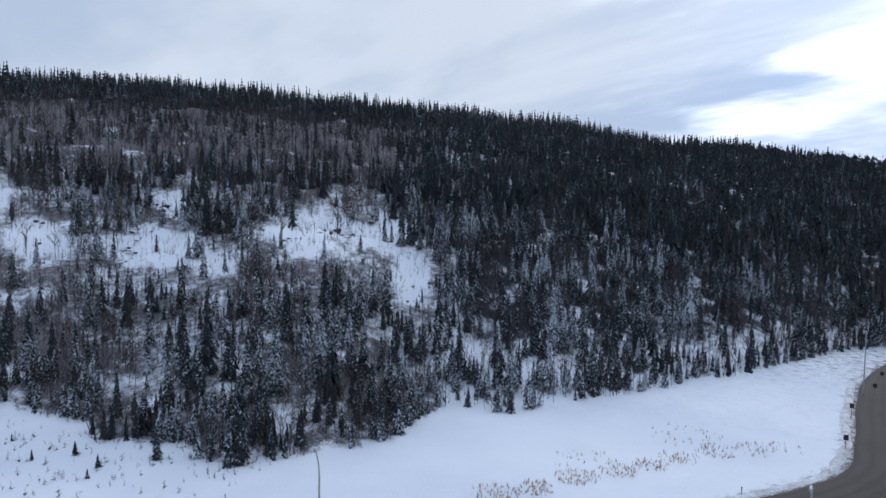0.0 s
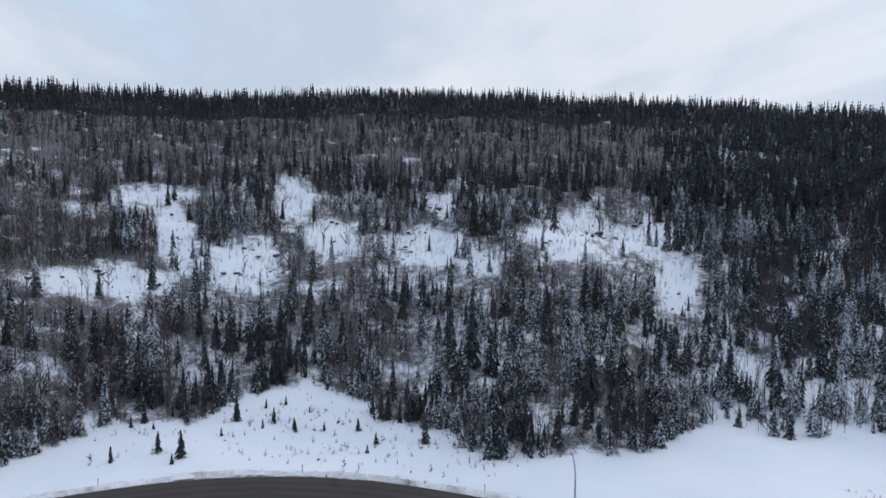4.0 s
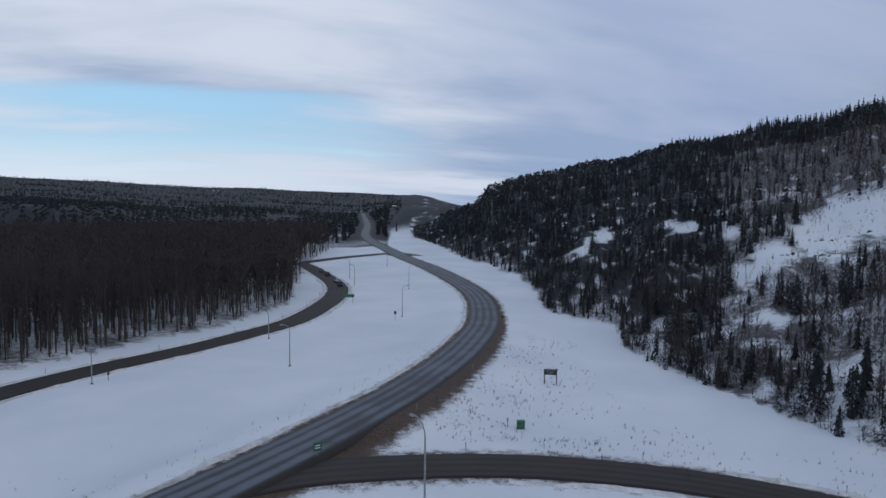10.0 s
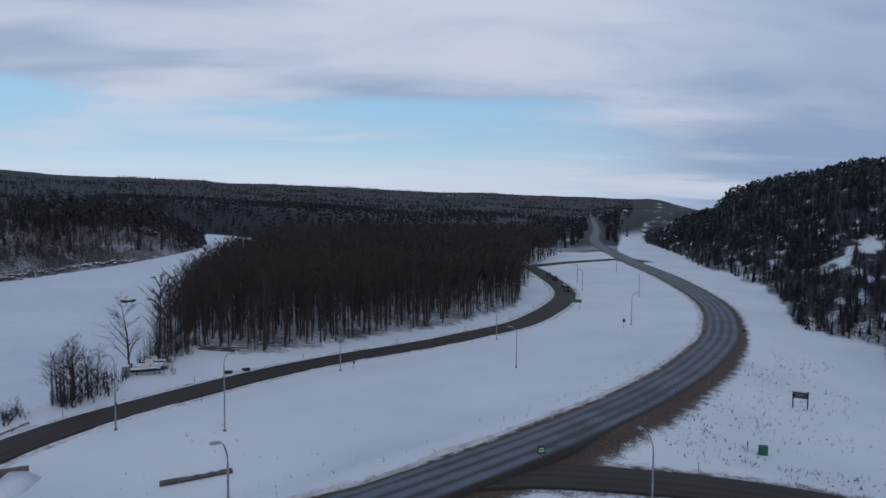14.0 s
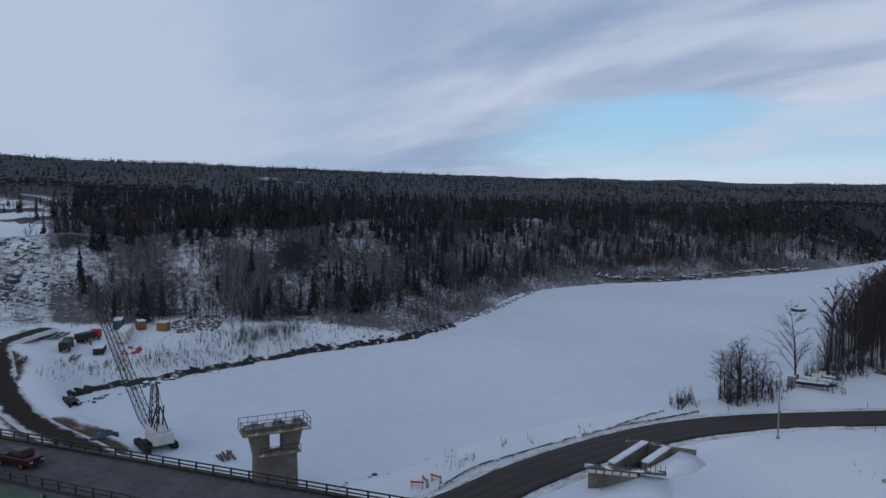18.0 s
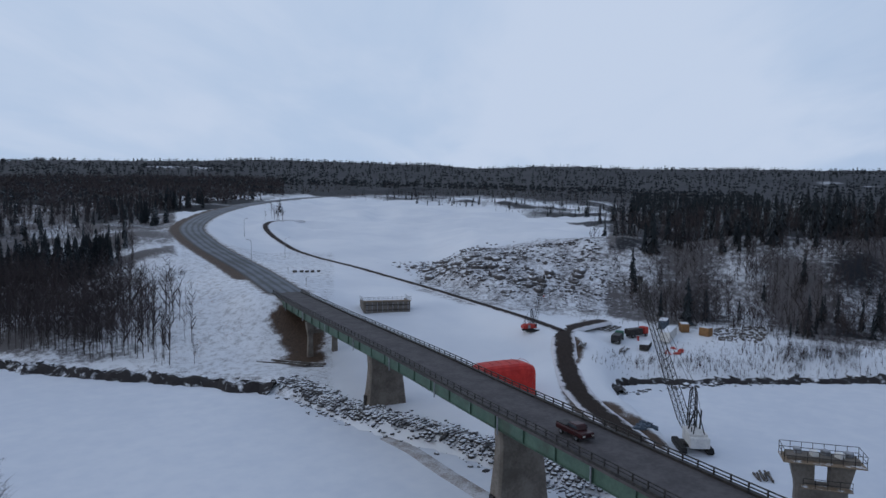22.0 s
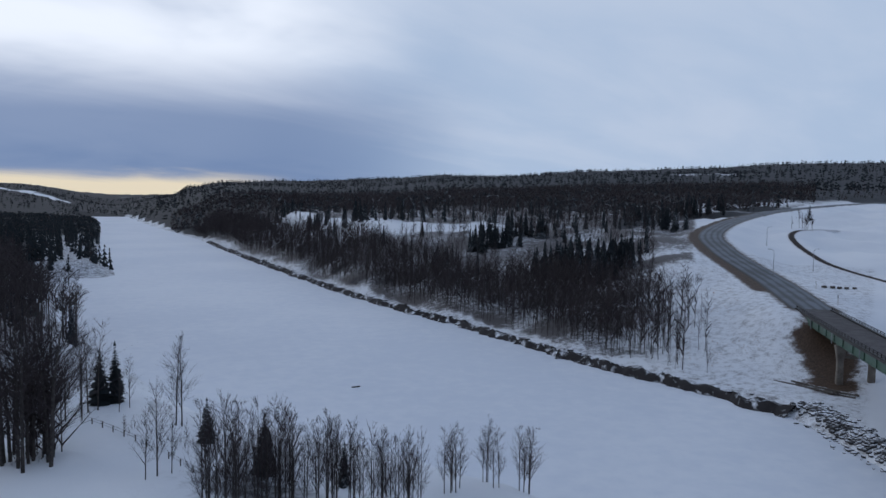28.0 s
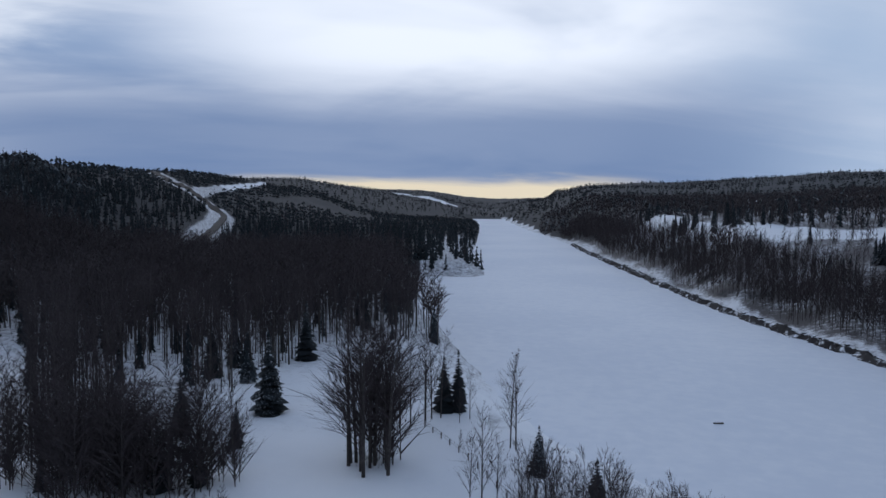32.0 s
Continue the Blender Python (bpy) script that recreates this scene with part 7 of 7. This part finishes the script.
def build_cut_bank(name, line, height, seed):
    """The undercut earth edge above the ice."""
    c = curve(line, 1.6)
    d = np.gradient(c[:, :2], axis=0)
    nrm = np.stack([d[:, 1], -d[:, 0]], -1) / np.linalg.norm(d, axis=1)[:, None]
    rng = np.random.RandomState(seed)
    n = len(c)
    wob = np.convolve(rng.normal(0, 1.0, n + 8), np.ones(5) / 5, "same")[4:-4]
    tall = height * np.clip(0.75 + 0.6 * np.convolve(rng.normal(0, 1, n + 8), np.ones(7) / 7, "same")[4:-4], 0.55, 1.5)
    rows = []
    for off, z in ((-1.1, -0.3 + 0 * tall), (-0.5, 0.35 * tall), (0.0, 0.8 * tall), (0.6, tall), (1.6, tall * 0.9 + 0.2), (3.4, -0.5 + 0 * tall)):
        rows.append(np.column_stack([c[:, :2] + nrm * (off + wob[:, None] * 1.4 + rng.normal(0, 0.55, n)[:, None]), ICE_Z + z + rng.normal(0, 0.3, n)]))
    v, k = np.stack(rows, 1).reshape(-1, 3), len(rows)
    i, j = np.meshgrid(np.arange(n - 1), np.arange(k - 1), indexing="ij")
    q = np.stack([i * k + j, i * k + j + 1, (i + 1) * k + j + 1, (i + 1) * k + j], -1).reshape(-1, 4)
    tagged(new(name, raw_mesh(name, v, q, [M["earth"]])), "dark undercut earth bank above the ice", "river bank", kind="structure")


build_cut_bank("cut_bank_south", [(110, -760), (64, -595), (-11, -347), (-53, -240), (-75, -180), (-90, -151), (-98, -129)], 2.1, 1)
build_cut_bank("cut_bank_west", [(-150, -69), (-160, -74), (-178, -55), (-204, -28), (-222, -1), (-250, 18)], 1.1, 2)


# ---- single trees by the water ----
def tree(kind, x, y, h, label, group, turn=0.0, n=0, wide=1.0):
    """A tree as a thing of its own: trunk and crown."""
    (tv, tf), (cv, cf) = KINDS[kind][n % len(KINDS[kind])]
    spruce = kind.startswith("spruce")
    key = (kind, n % len(KINDS[kind]))
    if key not in TREE_MESHES:
        TREE_MESHES[key] = (raw_mesh("trunk", tv, tf, [M["bark"]]), raw_mesh("crown", cv, cf, [M["needles" if spruce else "twig"]]))
    t = thing("spruce_tree" if spruce else "leafless_tree", on_land(x, y), turn, label, "tree", group)
    t.scale = (h / 10 * wide, h / 10 * wide, h / 10)
    for nm, me in zip(("trunk", "crown"), TREE_MESHES[key]):
        o = new(nm, me)
        o.parent = t
    return t


TREE_MESHES = {}
TR = random.Random(11)
for x, y, h in ((15.6, -104.5, 6.6), (59.0, -99.4, 7.0), (63.8, -115.3, 14.0), (78.6, -153.2, 13.0), (36.4, -126.5, 9.5), (34.2, -127.5, 10.5), (6.5, -91.0, 8.0), (-3.5, -86.0, 5.5), (70.0, -101.0, 10.0),
                (58.5, -83.0, 8.0), (63.0, -85.0, 7.0), (55.0, -86.0, 6.0), (72.0, -78.0, 5.0), (88.0, -132.0, 11.0), (66.0, -118.5, 7.0)):
    tree("spruce_near", x, y, h, "dark green spruce with drooping snow-dusted boughs", "spruces on the near bank", TR.random() * 360, TR.randrange(5), 1.45)
for x, y, h in ((20.4, -112.0, 14.0), (21.4, -112.6, 13.5), (19.8, -92.0, 12.0), (21.0, -91.0, 9.0), (31.0, -124.0, 8.5), (32.0, -121.5, 7.0), (18.2, -92.8, 8.5)):
    tree("bare_near", x, y, h, "slender leafless tree with fine twigs on the snowy bank", "leafless trees on the near bank", TR.random() * 360, TR.randrange(8), 1.0)
for k in range(16):
    a = TR.random() * 6.283
    q = 2.6 * math.sqrt(TR.random())
    tree("bare_near", 37.4 + q * math.cos(a) * 1.7, -100.5 + q * math.sin(a) * 1.9, 16 + 6 * TR.random(), "tall leafless tree in a tight clump on the bank", "clump of tall trees", TR.random() * 360, TR.randrange(8), 1.55)
for k in range(9):
    tree("thicket", 37.0 + 6.0 * (TR.random() - 0.5), -100.5 + 5.0 * (TR.random() - 0.5), 9 + 8 * TR.random(), "bushy leafless tree fanning out low in a clump", "clump of tall trees", TR.random() * 360, TR.randrange(6), 1.2)
for k in range(9):
    tree("bare_near", 40.0 - k * 0.6 + 2 * TR.random(), -112 - 1.6 * k + 3 * TR.random(), 13 + 4 * TR.random(), "tall leafless tree in a tight clump on the bank", "clump of tall trees", TR.random() * 360, TR.randrange(8))
for k in range(66):
    f = k / 65
    x, y = 11.0 - 24.0 * f + 2.0 * TR.random(), -76.8 + 1.5 * math.sin(f * 9) - 3.0 * TR.random()
    tree("bare_near", x, y, (11.5 + 3.6 * TR.random()) * (1 - 0.40 * f), "thin young leafless tree in a row by the river", "row of young trees", TR.random() * 360, TR.randrange(8), 0.85)
for k in range(16):
    x, y = ((-16.5, -82.5), (-21.5, -84.0), (-25.5, -82.0))[k % 3]
    tree("bare_near", x + 2.4 * (TR.random() - 0.5), y + 3.0 * (TR.random() - 0.5), 6.5 + 2.6 * TR.random(), "thin young leafless tree in a row by the river", "row of young trees", TR.random() * 360, TR.randrange(8), 1.0)
for k in range(11):
    tree("bare_near", -122.5 - 3.5 * TR.random(), 59.5 + 8.0 * TR.random(), 8 + 4 * TR.random(), "leafless tree rising from willow brush by the river", "trees by the boat landing", TR.random() * 360, TR.randrange(8), 1.9)
for k in range(22):
    f = TR.random()
    tree("bare_near", -137 - 12 * f - 4 * TR.random(), 84 + 26 * f + 3 * TR.random(), 9 + 6 * TR.random(), "leafless tree between landing and grove", "trees by the boat landing", TR.random() * 360, TR.randrange(8), 1.0)
for x, y, h in ((-97.4, -160.5, 8.5), (-90.0, -183.0, 11.0), (-93.0, -184.0, 12.0), (-100.0, -184.5, 11.0), (-101.5, -182.0, 9.5), (-95.5, -171.0, 6.0), (-88.0, -186.0, 10.0)):
    tree("bare_near", x, y, h, "leafless tree on the far bank below the bridge", "trees on the far bank", TR.random() * 360, TR.randrange(8), 0.9)


def build_nest():
    t = tree("bare_near", -134.5, 79.6, 15.5, "tall leafless tree holding a large stick nest", "", 40, 3, 1.7)
    n = thing("stick_nest", (-134.5, 79.6, land1(-134.5, 79.6) + 14.4), 0, "broad stick nest on top of a leafless tree", "nest")
    sh, rng = Shape(), random.Random(5)
    for _ in range(70):
        a, z = rng.random() * 6.283, 0.5 * rng.random()
        b = a + 2.2 + rng.random()
        r = 1.3 + 0.4 * z
        sh.tube((r * math.cos(a), r * math.sin(a), z), (r * math.cos(b), r * math.sin(b), z + 0.1), 0.05, 0.03, 4)
    part("sticks", sh, M["bark"], n)
    part("snow_cap", Shape().box((0, 0, 0.55), (1.9, 1.9, 0.2), 0.4, 0.08), M["snow"], n)


build_nest()


# ---- brush and grass ----
def brush(name, spots, kind, lo, hi, label, mat=2):
    """Clumps of shrubs: x, y, radius, count."""
    rng = np.random.RandomState(len(spots) * 13 + 5)
    X, Y = [], []
    for x, y, r, n in spots:
        a, q = rng.rand(n) * 6.283, r * np.sqrt(rng.rand(n))
        X.append(x + q * np.cos(a))
        Y.append(y + q * np.sin(a))
    x, y = np.concatenate(X), np.concatenate(Y)
    h = lo + (hi - lo) * rng.rand(len(x)) ** 1.5
    v, f, mi = grow([(kind, x, y, land(x, y), h)])
    me = raw_mesh(name, v, f, [M["bark"], M["needles"], M["twig"] if mat == 2 else M["straw"]], mi if mat == 2 else np.full(len(mi), 2))
    tagged(new(name, me), label, "brush", kind="stuff")


brush("willow_brush", [(-124.5, 63, 4, 60), (-138, 88, 4, 60), (-142, 95, 5, 90), (-147, 102, 5, 80), (-135, 83, 2, 14), (-128, 84, 2, 14), (-122.5, 52.5, 2.2, 40), (-120.5, 49.5, 1.6, 20),  (-123, 61, 2.5, 40), (-126, 68, 3.5, 60), (-130, 73, 3, 40)], "bush", 1.0, 3.4, "leafless willow brush by the river road")
brush("verge_stalks", [(p[0] - 8.5, p[1] + 1.0, 3.5, 5) for p in HIGHWAY if 35 < p[1] < 150], "shrub", 0.3, 0.9, "thin dry stalks along the snowy highway verge")
brush("snowfield_sticks", [(-72, 42, 6, 7), (-80, 46, 5, 6), (-84, 62, 4, 8), (-90, 66, 4, 6), (-66, 56, 5, 4), (-70, 66, 5, 4), (-58, 62, 4, 5)], "clump", 0.25, 0.6, "dark sticks and stubble poking out of the snowfield")
brush("yard_brush", [(-158, -77, 3, 16), (-168, -76, 4, 30), (-170, -73, 3, 30), (-175, -69, 3.5, 50), (-177, -63, 3.5, 60), (-181, -59, 4, 70), (-184, -53, 3.5, 70), (-189, -48, 4, 70), (-195, -43, 4, 70), (-202, -38, 4, 60)],
      "bush", 0.7, 2.0, "low brown leafless brush between the yard and the river")
brush("yard_thicket", [(-196, -44, 3, 10), (-203, -42, 4, 22), (-208, -36, 4, 26), (-209, -32, 4, 20)], "thicket", 2.5, 5.5, "leafless brown willow thicket at the edge of the yard")
brush("landing_thicket", [(-123.5, 61, 2.2, 7), (-125.5, 65, 2.2, 6), (-137, 87, 3, 9), (-141, 92, 4, 12), (-146, 99, 4, 10)], "thicket", 3.0, 8.5, "dense leafless willow thicket by the boat landing")
brush("bank_tufts", [(-103.5, 16.0, 1.2, 10), (-105.5, 20.5, 1.4, 8), (-97, 6.5, 2.6, 22), (-98.5, 9.5, 1.6, 12), (-110, 30, 2, 8)], "shrub", 0.6, 1.7, "thin dry stems on the river bank")
brush("willow_thicket", [(60, -84, 6, 60), (67, -80, 6, 50), (54, -87, 4.0, 26), (72, -88, 5, 34), (76, -80, 5, 30)], "thicket", 8.0, 17.0, "tall dark leafless willow thicket on the near bank")
brush("shoreline_brush", [(60, -84, 7, 110), (68, -80, 6, 80), (38, -101, 3, 40), (12, -100, 4, 30), (-2, -97, 5, 40), (66, -111, 2, 8), (28, -112, 3, 10), (20, -104, 3, 12), (50, -80, 4, 40)], "bush", 0.8, 3.2, "leafless brush along the near shore")
brush("far_slope_brush", [(-124, -262, 6, 70), (-130, -250, 7, 90), (-136, -238, 5, 60), (-212, -150, 9, 60), (-214, -125, 8, 60), (-206, -112, 7, 50), (-185, -55, 12, 90), (-200, -45, 12, 180), (-170, -68, 6, 60), (-215, -30, 14, 240), (-240, 10, 14, 240), (-225, -10, 12, 160), (-215, -50, 14, 160), (-235, -30, 14, 180), (-275, 45, 16, 120), (-320, 75, 18, 120),
                          (-85, -205, 12, 50), (-98, -190, 8, 30)], "bush", 0.8, 2.6, "leafless brush on the far bank and slope")
brush("sage_tufts", [(-28, 120, 9, 150), (-24, 100, 7, 140), (-10, 97, 6, 110), (-20, 140, 11, 110), (-28, 155, 9, 90), (-16, 115, 8, 40), (5, 98, 8, 60), (-30, 108, 4, 60), (20, 97, 10, 50), (-60, 80, 14, 12), (-70, 60, 8, 10), (-24, 170, 8, 60), (-12, 125, 12, 60), (2, 105, 9, 50), (30, 100, 10, 30)], "clump", 0.25, 0.75, "low dry tufts poking through the snow")
brush("bench_tufts", [(88, 36, 12, 60), (95, 48, 12, 70), (100, 58, 10, 50), (84, 60, 8, 30), (80, 48, 8, 25), (92, 28, 6, 40), (98, 68, 10, 50), (75, 75, 8, 30)], "clump", 0.4, 1.3, "low dry tufts and seedlings on the snowy bench")
brush("rust_grass", [(84, -7, 3, 108), (85.5, -12, 2.5, 108), (89, -18, 3, 108), (92, -24, 3, 81), (94, -29, 2.5, 81), (97, -34, 3, 63), (100, -40, 3, 72), (101, -46, 3, 54), (102, -51, 3, 28), (95, -20, 5, 45), (107, -38, 6, 54)], "tuft", 0.28, 0.7,
      "rust-coloured dry grass along a ditch in the snow", 1)
brush("slope_grass", [(-108, -205, 10, 60), (-118, -195, 9, 60), (-125, -205, 8, 50), (-105, -225, 8, 30), (-132, -215, 7, 40), (-105, -185, 8, 50), (-112, -172, 7, 60), (-100, -170, 7, 40)], "tuft", 0.25, 0.6, "dry brown grass poking through the snowy slope", 1)
brush("yard_weeds", [(-188, -62, 12, 110), (-178, -66, 9, 70), (-205, -58, 10, 90), (-168, -74, 7, 40), (-225, -55, 10, 70), (-203, -100, 10, 50), (-212, -105, 8, 50)], "bush", 0.5, 1.5, "brown dry weeds round the yard")
BR = random.Random(21)
for k in range(30):
    a, r = radians(14 + 34 * BR.random()), 96 + 28 * BR.random()
    if r < forest_foot(math.degrees(a)) + 6:
        tree("spruce", r * math.cos(a), r * math.sin(a), 1.2 + 3.0 * BR.random() ** 1.6, "small spruce seedling on the snowy bench", "seedlings on the bench", BR.random() * 360, BR.randrange(7), 1.3)
